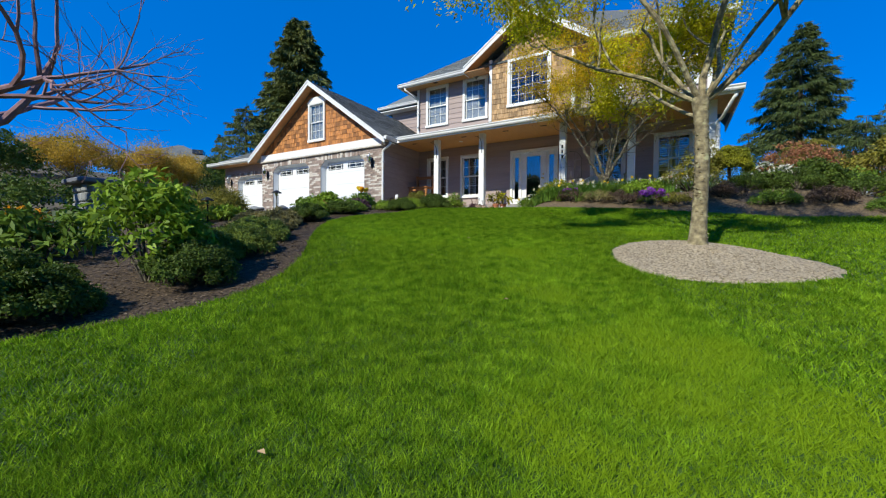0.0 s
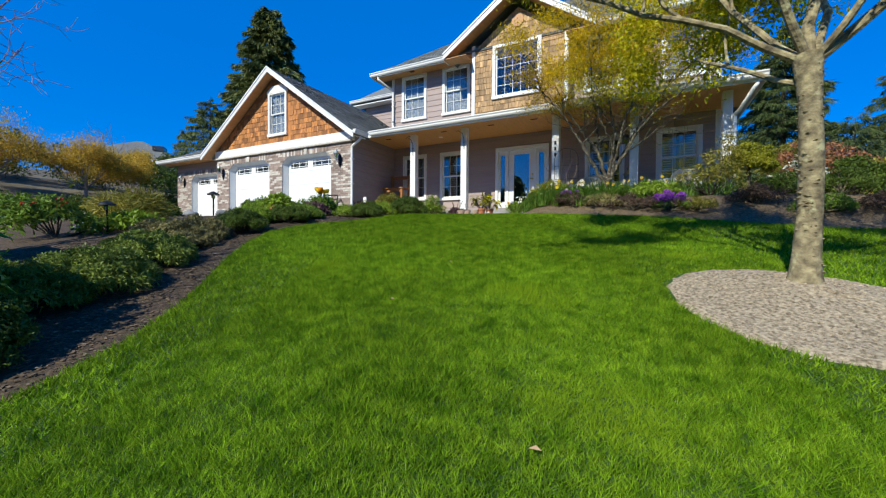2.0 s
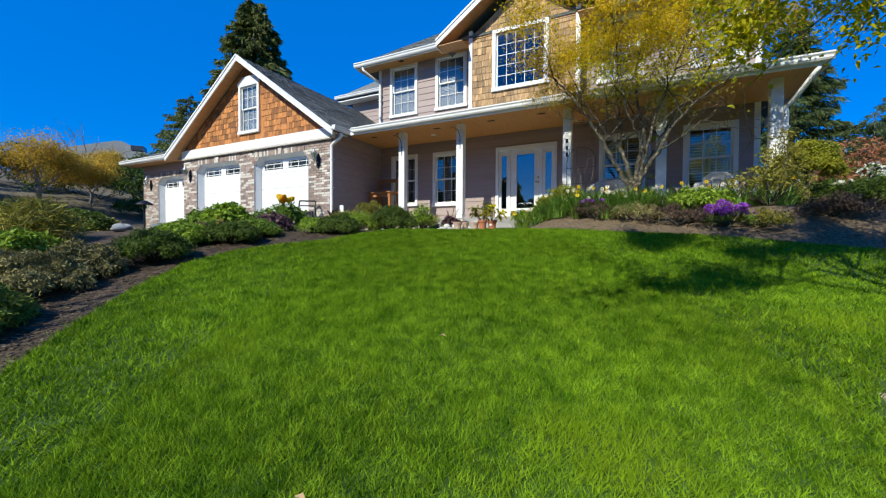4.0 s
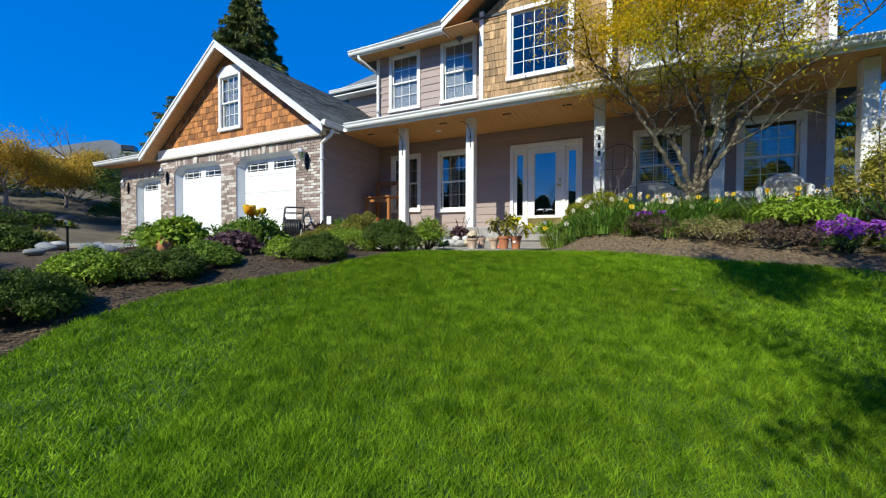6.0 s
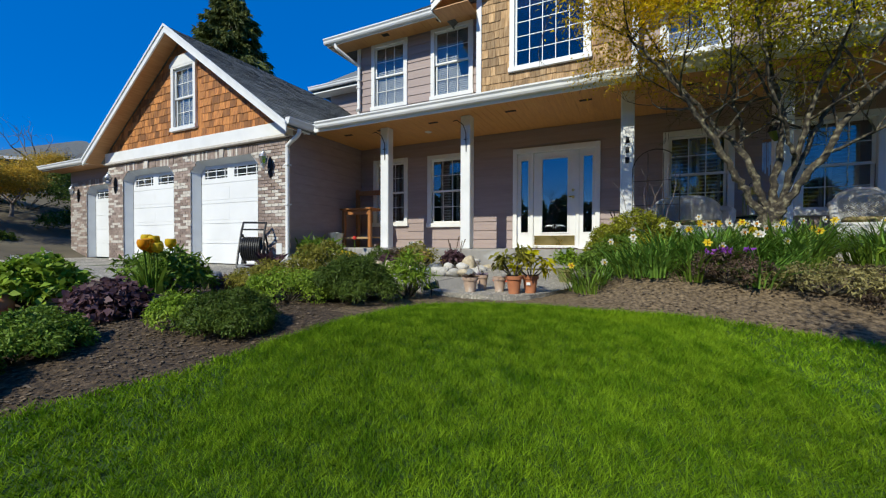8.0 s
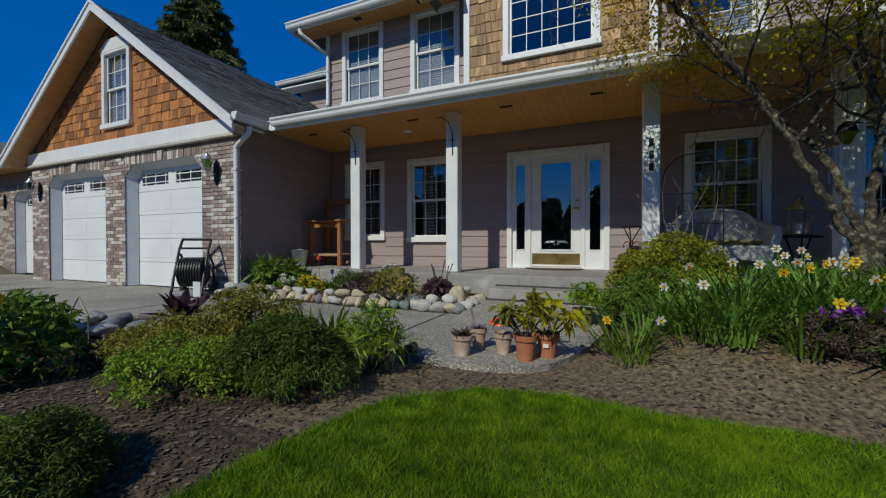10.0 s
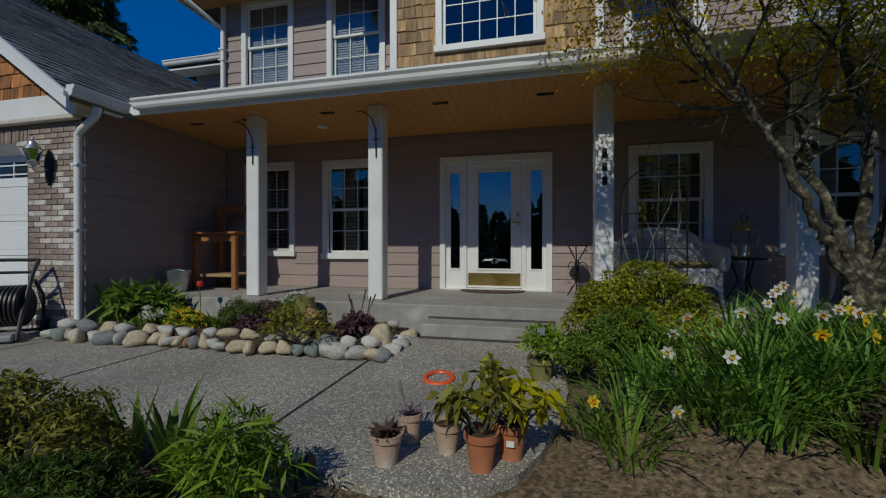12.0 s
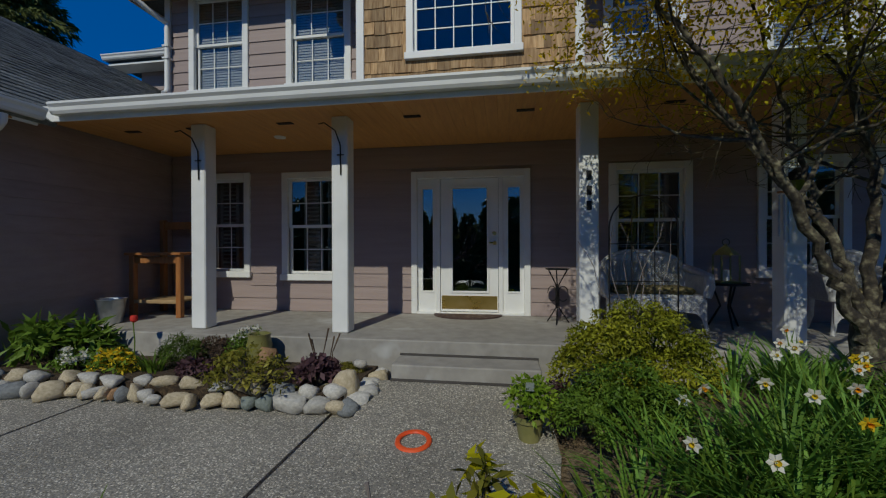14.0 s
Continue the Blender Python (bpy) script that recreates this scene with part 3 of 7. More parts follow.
def strap_clump(name, label, x, y, n, length, width, material, z=None, arch=0.6, group="", category="plant", seed=0, spread=0.12):
    """Arching strap leaves from one root, each of three stretches."""
    rng = np.random.default_rng(500 + seed)
    at = (x, y, ground_z(x, y) - 0.02 if z is None else z)
    t = thing(name, label, category, at, group)
    a = rng.uniform(0, 2 * np.pi, n)
    L = length * rng.uniform(0.6, 1.15, n)
    out = np.stack([np.cos(a), np.sin(a), 0 * a], 1)
    lean = arch * rng.uniform(0.25, 1.1, n)
    base = out * rng.uniform(0, spread, (n, 1))
    side = np.stack([-np.sin(a), np.cos(a), 0 * a], 1) * (width / 2)
    up = np.array((0, 0, 1.0))
    pts = []
    for f in (0.0, 0.35, 0.7, 1.0):
        bend = lean * f ** 2
        pts.append(base + out * (L * (0.15 * f + bend * 0.75))[:, None] + up * (L * (f - 0.42 * bend))[:, None])
    ws = (0.8, 1.0, 0.8, 0.08)
    quads = []
    for i in range(3):
        quads.append(np.stack([pts[i] - side * ws[i], pts[i] + side * ws[i], pts[i + 1] + side * ws[i + 1], pts[i + 1] - side * ws[i + 1]], 1))
    part("leaves", np_mesh("leaves", np.concatenate(quads), 4, material), None, t, local=True)
    return t


def daffodil(m_pet, m_cup, parent, base, head, face, size, rng, stem_m):
    """One bloom: stem, six petals and a cup."""
    b, h, f = Vector(base), Vector(head), Vector(face).normalized()
    m = M().tube([b, b.lerp(h, 0.6) + Vector((0, 0, 0.03)), h], 0.004, 5)
    s = f.cross(Vector((0, 0, 1))).normalized()
    u = s.cross(f)
    pet = M()
    for i in range(6):
        a = i * math.pi / 3 + rng.uniform(-0.1, 0.1)
        d, e = s * math.cos(a) + u * math.sin(a), s * -math.sin(a) + u * math.cos(a)
        pet.add([h, h + d * size * 0.6 + e * size * 0.3 + f * 0.004, h + d * size + f * 0.01, h + d * size * 0.6 - e * size * 0.3 + f * 0.004], [(0, 1, 2, 3)])
    cup = M()
    ring = [[h + f * (size * 0.5 * k) + (s * math.cos(a) + u * math.sin(a)) * size * (0.14 + 0.16 * k) for a in np.linspace(0, 2 * math.pi, 9)[:-1]] for k in (0, 1)]
    cup.add(ring[0] + ring[1], [(i, (i + 1) % 8, 8 + (i + 1) % 8, 8 + i) for i in range(8)])
    bloom = part("bloom", pet, m_pet, parent, local=True)
    part("stem", m, stem_m, bloom, local=True)
    part("cup", cup, m_cup, bloom, local=True)


def branch(rng, p, d, length, r0, r1, n=6, wob=0.12, lift=0.0):
    p, d = np.array(p, float), unit(np.array(d, float))
    out = [p.copy()]
    for i in range(n):
        d = unit(d + rng.normal(size=3) * wob + np.array((0, 0, lift)))
        p = p + d * length / n
        out.append(p.copy())
    return out, [r0 + (r1 - r0) * i / n for i in range(n + 1)], d


def grow_tree(rng, t, starts, depth, material, split=(3, 4), shrink=0.62, wob=0.14, lift=0.04, spread=0.75, thin=0.55):
    """Limbs as parts of their own, finer twigs joined; gives the twig tips back."""
    twigs, tips = M(), []

    def go(p, d, length, r, level, limb):
        pts, rad, end = branch(rng, p, d, length, r, r * thin, 6, wob, lift)
        if limb:
            part("limb", M().tube(pts, rad, 8), material, t, smooth=True, local=True)
        else:
            twigs.tube(pts, rad, 5 if r > 0.01 else 4, cap=False)
        if level >= depth - 1:
            tips.extend((q, end) for q in pts[2:])
        if level == depth:
            return
        for i in range(rng.integers(*split, endpoint=True)):
            k = rng.integers(3, 7) if i else 6
            nd = unit(end + spread * rng.normal(size=3) + np.array((0, 0, lift * 2)))
            go(pts[k], nd, length * shrink * rng.uniform(0.75, 1.2), max(0.003, rad[k] * 0.72), level + 1, False)

    for p, d, length, r in starts:
        go(p, d, length, r, 0, True)
    tagged(part("twigs", twigs, material, t, smooth=True, local=True), kind="stuff")
    return np.array([q for q, _ in tips]), np.array([e for _, e in tips])


def crown(rng, t, tips, ends, n, leaf, material, spread=0.12, loose=0.9, droop=0.3, top=None):
    i = rng.integers(0, len(tips), n)
    p = tips[i] + rng.normal(size=(n, 3)) * spread
    part("crown", np_mesh("crown", leaf_quads(rng, p, unit(rng.normal(size=(n, 3)) * 0.5 + np.array((-0.1, -0.5, 0.8))), *leaf, loose, droop, 0.12, 0.9), 4, material), None, t, local=True)


def lawn_tree():
    rng = np.random.default_rng(21)
    x, y = TREE
    z = ground_z(x, y) - 0.05
    t = thing("tree", "young lawn tree with lichened bark and sparse yellow-green leaves", "tree", (x, y, z))
    m = M()
    pts, rad = [], []
    for i in range(15):
        f = i / 14
        pts.append((-0.02 + 0.03 * math.sin(3 * f), 0.06 * f, 1.62 * f))
        rad.append(0.08 - 0.016 * f ** 0.5 + 0.03 * math.exp(-12 * f) + 0.022 * max(0, f - 0.8) * 5)
    m.tube(pts, rad, 20)
    v = np.array(m.v)
    a = np.arctan2(v[:, 1], v[:, 0])
    knob = 1 + 0.04 * np.sin(5 * a + 9 * v[:, 2]) * np.sin(17 * v[:, 2] + 2 * a)
    v[:, :2] *= knob[:, None]
    m.v = [tuple(q) for q in v]
    trunk = part("trunk", m, BARK, t, "grey lichened trunk", smooth=True, local=True)
    scab = M()
    for i in range(220):
        aa, zz = rng.uniform(0, 2 * math.pi), rng.uniform(0.1, 1.6)
        rr = 0.066 + 0.02 * math.exp(-8 * zz)
        s = rng.uniform(0.008, 0.02)
        c = Vector((rr * math.cos(aa), rr * math.sin(aa) + 0.06 * zz / 1.62, zz))
        e, u = Vector((-math.sin(aa), math.cos(aa), 0)), Vector((math.cos(aa), math.sin(aa), 0.3))
        scab.add([c - e * s, c - Vector((0, 0, s * 0.6)), c + e * s, c + Vector((0, 0, s * 0.6)), c + u * s], [(0, 1, 4), (1, 2, 4), (2, 3, 4), (3, 0, 4)])
    tagged(part("bark_scales", scab, BARK, trunk, local=True), kind="stuff")
    o = (0.0, 0.06, 1.55)
    starts = [(o, (-0.85, 0.1, 0.62), 1.8, 0.029), (o, (-0.5, 0.55, 0.85), 1.8, 0.029), (o, (-0.2, -0.3, 1.0), 1.8, 0.032), (o, (0.15, 0.2, 1.0), 1.9, 0.04),
              (o, (0.75, 0.25, 0.75), 1.9, 0.037), (o, (0.35, -0.45, 0.9), 1.6, 0.025), (o, (0.4, 0.65, 0.8), 1.8, 0.03), ((0, 0.05, 1.4), (-0.6, 0.75, 0.45), 1.5, 0.022)]
    tips, ends = grow_tree(rng, t, starts, 3, BARK, (2, 4), 0.6, 0.13, 0.05, 0.6)
    up = (tips[:, 2] > 1.95) & (rng.random(len(tips)) < np.where(tips[:, 0] < 0.15, 1.0, 0.5))
    crown(rng, t, tips[up], ends[up], 46000, (0.05, 0.024), LIMELEAF, 0.1)


def maple():
    """Knobbly stems that splay from one root, and flat sprays of leaves."""
    rng = np.random.default_rng(33)
    x, y = -1.55, 11.1
    z = ground_z(x, y) - 0.05
    t = thing("maple_tree", "multi-stemmed garden maple in golden spring leaf", "tree", (x, y, z))
    part("trunk", M().tube([(0, 0, -0.05), (0.015, 0, 0.2), (0.0, 0.02, 0.48), (0.0, 0.02, 0.62)], [0.13, 0.1, 0.1, 0.085], 14), MAPLEBARK, t, smooth=True, local=True)
    stems = [[(-0.03, -0.02, 3.1), (-0.22, -0.06, 3.42), (-0.36, -0.1, 3.7), (-0.62, -0.14, 4.2), (-0.8, -0.18, 4.52), (-1.1, -0.22, 4.95), (-1.5, -0.25, 5.4)],
             [(0.0, 0.02, 3.15), (-0.1, 0.03, 3.55), (-0.22, 0.08, 3.9), (-0.6, 0.15, 4.44), (-0.95, 0.2, 5.0), (-1.2, 0.25, 5.6)],
             [(0.02, 0.04, 3.15), (0.07, 0.1, 3.6), (0.16, 0.15, 4.24), (0.06, 0.18, 4.7), (0.02, 0.2, 5.3), (0.1, 0.2, 5.9)],
             [(0.04, -0.02, 3.1), (0.14, -0.05, 3.36), (0.38, -0.1, 3.74), (0.58, -0.12, 4.15), (0.86, -0.16, 4.45), (1.35, -0.2, 4.85)],
             [(-0.24, 0.08, 3.92), (-0.2, 0.2, 4.2), (-0.26, 0.3, 4.5), (-0.36, 0.4, 5.2), (-0.5, 0.45, 5.9)],
             [(0.04, 0.02, 3.2), (0.2, -0.04, 3.7), (0.34, -0.1, 4.4), (0.62, -0.15, 5.1), (0.8, -0.15, 5.7)],
             [(0.2, -0.04, 3.7), (0.1, -0.22, 4.0), (-0.1, -0.42, 4.4), (-0.25, -0.6, 5.1), (-0.3, -0.7, 5.7)],
             [(0.05, 0.04, 3.15), (0.26, 0.18, 3.7), (0.55, 0.36, 4.3), (0.95, 0.5, 4.9), (1.3, 0.55, 5.5)]]
    starts = []
    for k, s in enumerate(stems):
        pts, rad = [], []
        n = 6 * (len(s) - 1)
        r0 = (0.042, 0.04, 0.042, 0.046, 0.026, 0.034, 0.022, 0.034)[k]
        for i in range(n + 1):
            f = i / 6
            a = min(int(f), len(s) - 2)
            p = np.array(s[a]) * (1 - f + a) + np.array(s[a + 1]) * (f - a)
            pts.append(p + rng.normal(size=3) * 0.012 - np.array((0, 0, z)))
            rad.append(r0 * (1 - 0.68 * i / n) * rng.uniform(0.9, 1.14))
        part("stem", M().tube(pts, rad, 9), MAPLEBARK, t, smooth=True, local=True)
        for i in range(int(0.45 * n), n + 1, 3):
            a = rng.uniform(0, 2 * math.pi)
            out = np.array((pts[i][0] * 0.5 + 0.9 * math.cos(a), pts[i][1] * 0.5 + 0.9 * math.sin(a), rng.uniform(0.15, 0.9)))
            starts.append((pts[i], out, rng.uniform(0.55, 1.0), max(0.007, rad[i] * 0.55)))
        starts.append((pts[-1], np.array(s[-1]) - np.array(s[-2]), 0.9, rad[-1]))
    tips, ends = grow_tree(rng, t, starts, 3, MAPLEBARK, (2, 4), 0.62, 0.14, 0.02, 0.7)
    zz, xx = tips[:, 2] + z, tips[:, 0]
    floor = np.where(xx > 0.3, 4.42, np.where(xx > -0.7, 4.75, 4.95)) + 0.25 * rng.random(len(tips))
    keep = (zz > floor) & (xx > -2.0 - 0.2 * rng.random(len(tips))) & (rng.random(len(tips)) < np.clip((zz - 4.3) / 1.1, 0.12, 1))
    high = keep & ((zz > 5.3 + 0.5 * rng.random(len(tips))) | (xx < -0.9))
    flat = np.array((0.13, 0.13, 0.045))
    crown(rng, t, tips[high], ends[high], 40000, (0.047, 0.023), YELLOWLEAF, flat, 0.7, 0.35)
    low = keep & ~high
    crown(rng, t, tips[low], ends[low], 7000, (0.047, 0.023), LIMELEAF, flat, 0.7, 0.35)


def bare_tree(name, label, x, y, h, material, seed, leaves=None, depth=4, base=None, lean=(0.3, 0.1), low=0.0):
    rng = np.random.default_rng(seed)
    z = ground_z(x, y) - 0.05
    t = thing(name, label, "tree", (x, y, z))
    f = h / 5
    b = base or 1.2 * f
    part("trunk", M().tube([(0, 0, 0), (0.03, 0.02, b * 0.5), (0.05, 0.0, b)], [0.14 * f, 0.11 * f, 0.1 * f], 10), material, t, smooth=True, local=True)
    starts = []
    for i in range(6):
        a = i * 1.05 + rng.uniform(-0.3, 0.3)
        starts.append(((0.05, 0, b * rng.uniform(0.8, 1.0)), (math.cos(a) * 0.9 + lean[0], math.sin(a) * 0.9 + lean[1], rng.uniform(0.45, 1.1)), 1.7 * f, 0.055 * f))
    tips, ends = grow_tree(rng, t, starts, depth, material, (2, 4), 0.62, 0.13, 0.03, 0.62)
    if leaves:
        up = tips[:, 2] > low
        crown(rng, t, tips[up], ends[up], *leaves)
    return t


def conifer(name, label, x, y, h, r, seed, n=9000, material=CONIFER, z=None, first=0.06, leaf=(0.45, 0.1), full=0.72):
    """A trunk with whorls of drooping boughs of needles."""
    rng = np.random.default_rng(seed)
    at = (x, y, ground_z(x, y) - 0.1 if z is None else z)
    t = thing(name, label, "tree", at)
    part("trunk", M().tube([(0, 0, 0), (0, 0, h * 0.5), (0, 0, h * 0.98)], [0.02 * h, 0.012 * h, 0.02], 8), MAPLEBARK, t, local=True)
    nb = int(150 + h * 16)
    f = np.sort(rng.uniform(first, 0.995, nb))
    a = rng.uniform(0, 2 * np.pi, nb)
    L = r * (1 - f) ** full * rng.uniform(0.55, 1.12, nb) + 0.25
    tilt = rng.normal(size=nb) * 0.16
    boughs = M()
    i = rng.integers(0, nb, n * 2)
    i = i[rng.random(n * 2) < (L[i] / L.max()) * 0.9 + 0.1][:n]
    s = np.sqrt(rng.uniform(0.02, 1, len(i)))
    drop = 0.28 * L[i] * s ** 1.6 - 0.1 * L[i] * s
    wide = rng.normal(size=len(i)) * 0.16 * L[i] * (1.1 - s * 0.6)
    ca, sa = np.cos(a[i]), np.sin(a[i])
    p = np.stack([ca * L[i] * s - sa * wide, sa * L[i] * s + ca * wide, f[i] * h - drop - np.abs(wide) * 0.3 + tilt[i] * L[i] * s], 1)
    nn = np.stack([ca, sa, -0.45 + 0 * ca], 1)
    k = h / 20
    part("needles", np_mesh("needles", leaf_quads(rng, p, nn, leaf[0] * k, leaf[1] * k, 0.45, 0.25), 4, material), None, t, local=True)
    for q in range(0, nb, 5):
        boughs.tube([(0, 0, f[q] * h), (math.cos(a[q]) * L[q] * 0.8, math.sin(a[q]) * L[q] * 0.8, f[q] * h + (tilt[q] * 0.8 - 0.15) * L[q])], [0.05 * k, 0.015 * k], 4, cap=False)
    part("boughs", boughs, MAPLEBARK, t, local=True)


lawn_tree()
maple()
bare_tree("budding_tree", "bare spring tree with reddish twigs", -7.5, 0.7, 5.6, REDTWIG, 41, None, 4, 1.5, (0.35, 0.25))
for i, (x, y, h) in enumerate(((-23.9, 9.9, 3.2), (-24.6, 11.9, 2.5), (-25.5, 7.4, 3.4), (-31.5, 15.2, 2.6))):
    bare_tree("golden_tree", "far multi-stemmed tree in golden leaf", x, y, h, GREYBARK, 50 + i, (15000, (0.08, 0.04), WILLOW, np.array((0.26, 0.26, 0.2))), 3, 0.55, (0, 0), 1.15)
conifer("fir_tree", "tall dark fir behind the garage", -34.0, 27.9, 23.0, 6.6, 61, 90000, z=1.5, full=0.62)
conifer("fir_tree", "smaller dark fir beside the tall one", -34.5, 22.3, 12.5, 5.6, 62, 30000, z=1.5)
conifer("fir_tree", "smaller dark fir beside the tall one", -43.0, 25.0, 10.5, 3.0, 63, 14000, z=2.5)
conifer("cedar_tree", "broad dark cedar beyond the house", 8.2, 40.0, 16.5, 5.2, 64, 60000, CEDARNEEDLE, z=2.0, leaf=(0.5, 0.07))
conifer("cedar_tree", "broad dark cedar beyond the house", 15.6, 42.0, 13.5, 4.8, 65, 40000, CEDARNEEDLE, z=2.5, leaf=(0.5, 0.07))
for i, (x, y, h, m) in enumerate(((6.6, 30.0, 5.2, OLIVE), (9.2, 31.0, 6.4, CEDARNEEDLE), (11.8, 29.0, 5.6, OLIVE), (14.6, 30.0, 6.8, CEDARNEEDLE), (18.5, 28.0, 7.0, MIDLEAF), (22.5, 27.0, 7.5, CEDARNEEDLE))):
    conifer("cedar_tree", "young bushy cedar at the edge of the plot", x, y, h, 2.9, 140 + i, 20000, m, z=2.4, first=0.0, leaf=(0.9, 0.12), full=0.45)
conifer("cedar_tree", "pale green cedar beyond the house", 17.0, 33.0, 8.5, 4.2, 66, 20000, OLIVE, z=3.0)
conifer("cedar_tree", "broad dark cedar beyond the house", 27.0, 38.0, 15.0, 6.0, 67, 20000, CEDARNEEDLE, z=3.5)
conifer("cedar_tree", "small dark cedar beyond the house", 4.6, 36.0, 7.5, 3.2, 68, 12000, CEDARNEEDLE, z=2.2)
rt = random.Random(9)
for i in range(46):
    a, r = math.radians(178 + 186 * i / 45 + rt.uniform(-1.5, 1.5)), rt.uniform(32, 40)
    conifer("fir_tree", "dark fir across the street behind the lawn", r * math.cos(a), r * math.sin(a), rt.uniform(10.0, 14.0), 3.8, 80 + i, 3600, z=-1.6, leaf=(1.5, 0.6), first=0.0)
for i, (x, y, h) in enumerate(((-40.0, 17.5, 5.0), (-48.0, 14.0, 6.0), (9.5, 29.0, 4.6), (12.5, 27.0, 4.8))):
    bare_tree("bare_tree", "bare grey twiggy tree in the distance", x, y, h, GREYBARK, 90 + i, None, 3, 1.6)

# left bed, from the foot of the slope up
J = dict(leaf=(0.055, 0.015), loose=0.55, flat=0.5)
shrub("juniper_shrub", "dense dark green shrub at the lawn's edge", -3.98, 0.8, 0.6, 0.56, 0.52, DARKLEAF, (0.04, 0.022), 16000, 150, 0.1)
shrub("juniper_shrub", "dense dark green shrub at the lawn's edge", -3.86, 1.98, 0.42, 0.42, 0.42, DARKLEAF, (0.035, 0.018), 12000, 120, 0.1)
shrub("rhododendron", "tall rhododendron with fresh bright green leaves", -4.3, 1.82, 0.56, 0.5, 1.32, BRIGHT, (0.095, 0.036), 2600, 70, 0.15, 0.8)
shrub("rhododendron", "loose shrub with fresh green leaves", -6.3, 1.6, 0.7, 0.6, 0.75, MIDLEAF, (0.12, 0.045), 1200, 40, 0.16, 0.8)
shrub("rhododendron", "loose shrub with fresh green leaves", -6.9, 0.5, 0.9, 0.8, 1.75, DARKLEAF, (0.12, 0.045), 3200, 60, 0.22, 0.8)
shrub("azalea_shrub", "low shrub with orange flowers", -7.6, 1.7, 0.6, 0.5, 0.6, OLIVE, (0.07, 0.03), 1400, 40, 0.15, flowers=(PETALO, 60, 0.05))
shrub("creeping_juniper", "low spreading juniper over dark mulch", -4.55, 2.5, 0.42, 0.36, 0.36, JUNIPER, n=9000, clumps=100, size=0.09, **J)
shrub("creeping_juniper", "low spreading juniper over dark mulch", -4.75, 3.0, 0.55, 0.42, 0.34, JUNIPER, n=12000, clumps=130, size=0.09, **J)
shrub("creeping_juniper", "low spreading juniper over dark mulch", -5.3, 3.65, 0.62, 0.42, 0.32, JUNIPER, n=13000, clumps=140, size=0.09, **J)
shrub("bronze_juniper", "low juniper bronzed by winter", -6.1, 4.25, 0.8, 0.46, 0.32, GOLDJUN, n=13000, clumps=140, size=0.085, **J)
shrub("bronze_juniper", "low juniper bronzed by winter", -6.05, 4.65, 0.36, 0.3, 0.32, GOLDJUN, n=6500, clumps=80, size=0.085, **J)
shrub("mounded_shrub", "dark low mounded shrub in mulch", -6.05, 5.25, 0.46, 0.36, 0.33, DARKLEAF, (0.04, 0.014), 11000, 120, 0.09)
shrub("mounded_shrub", "bright green low mounded shrub", -6.6, 5.85, 0.42, 0.32, 0.26, BRIGHT, (0.05, 0.022), 7000, 100, 0.09)
shrub("mounded_shrub", "dark low mounded shrub in mulch", -6.15, 6.2, 0.42, 0.3, 0.27, DARKLEAF, (0.04, 0.014), 10000, 110, 0.085)
shrub("mounded_shrub", "mid green low mounded shrub", -6.3, 6.7, 0.38, 0.28, 0.22, MIDLEAF, (0.042, 0.018), 8000, 100, 0.085)
shrub("dried_heather", "small brown dried heather by the stones", -7.0, 6.35, 0.26, 0.2, 0.16, BROWNLEAF, (0.045, 0.01), 2600, 40, 0.07)
shrub("mounded_shrub", "bright green low mounded shrub", -5.95, 7.4, 0.28, 0.24, 0.22, BRIGHT, (0.04, 0.016), 2600, 40, 0.09)
shrub("mounded_shrub", "dark rounded heather shrub in mulch", -5.5, 7.5, 0.38, 0.28, 0.27, DARKLEAF, (0.04, 0.011), 12000, 120, 0.085)
shrub("mounded_shrub", "fresh green low mounded shrub", -5.85, 8.35, 0.45, 0.38, 0.3, BRIGHT, (0.04, 0.018), 3600, 50, 0.1)
shrub("rosemary", "dark upright rosemary shrub", -5.3, 8.65, 0.48, 0.38, 0.42, DARKLEAF, (0.05, 0.011), 17000, 150, 0.1, 0.5)
shrub("spirea_shrub", "yellowish twiggy shrub by the driveway", -6.0, 9.0, 0.5, 0.42, 0.56, OLIVE, (0.06, 0.018), 3600, 60, 0.14, 0.6)
shrub("spirea_shrub", "yellowish twiggy shrub by the driveway", -6.5, 8.6, 0.42, 0.36, 0.42, OLIVE, (0.05, 0.016), 2600, 45, 0.12, 0.6)
shrub("lily_plant", "spiky bright green lily clump", -5.0, 9.12, 0.24, 0.22, 0.5, BRIGHT, (0.12, 0.014), 900, 30, 0.12, 0.5, category="plant")
shrub("hellebore", "large-leaved bright green plant", -7.55, 7.1, 0.4, 0.36, 0.46, BRIGHT, (0.085, 0.05), 1700, 60, 0.12, 0.7, category="plant")
shrub("heuchera", "dark purple-leaved plant in the bed", -6.7, 7.3, 0.34, 0.28, 0.26, PURPLELEAF, (0.062, 0.05), 1300, 50, 0.1, 0.7, category="plant")
shrub("heuchera", "dark purple-leaved plant in the bed", -6.95, 8.5, 0.2, 0.2, 0.2, PURPLELEAF, (0.06, 0.05), 320, 24, 0.08, 0.7, category="plant")
shrub("leafy_shrub", "dark leafy plant by the driveway", -7.2, 8.05, 0.42, 0.35, 0.5, MIDLEAF, (0.09, 0.03), 1500, 40, 0.14, 0.7)
shrub("leafy_shrub", "leafy plant by the driveway", -8.4, 8.5, 0.45, 0.38, 0.45, MIDLEAF, (0.11, 0.03), 1100, 40, 0.14, 0.7)
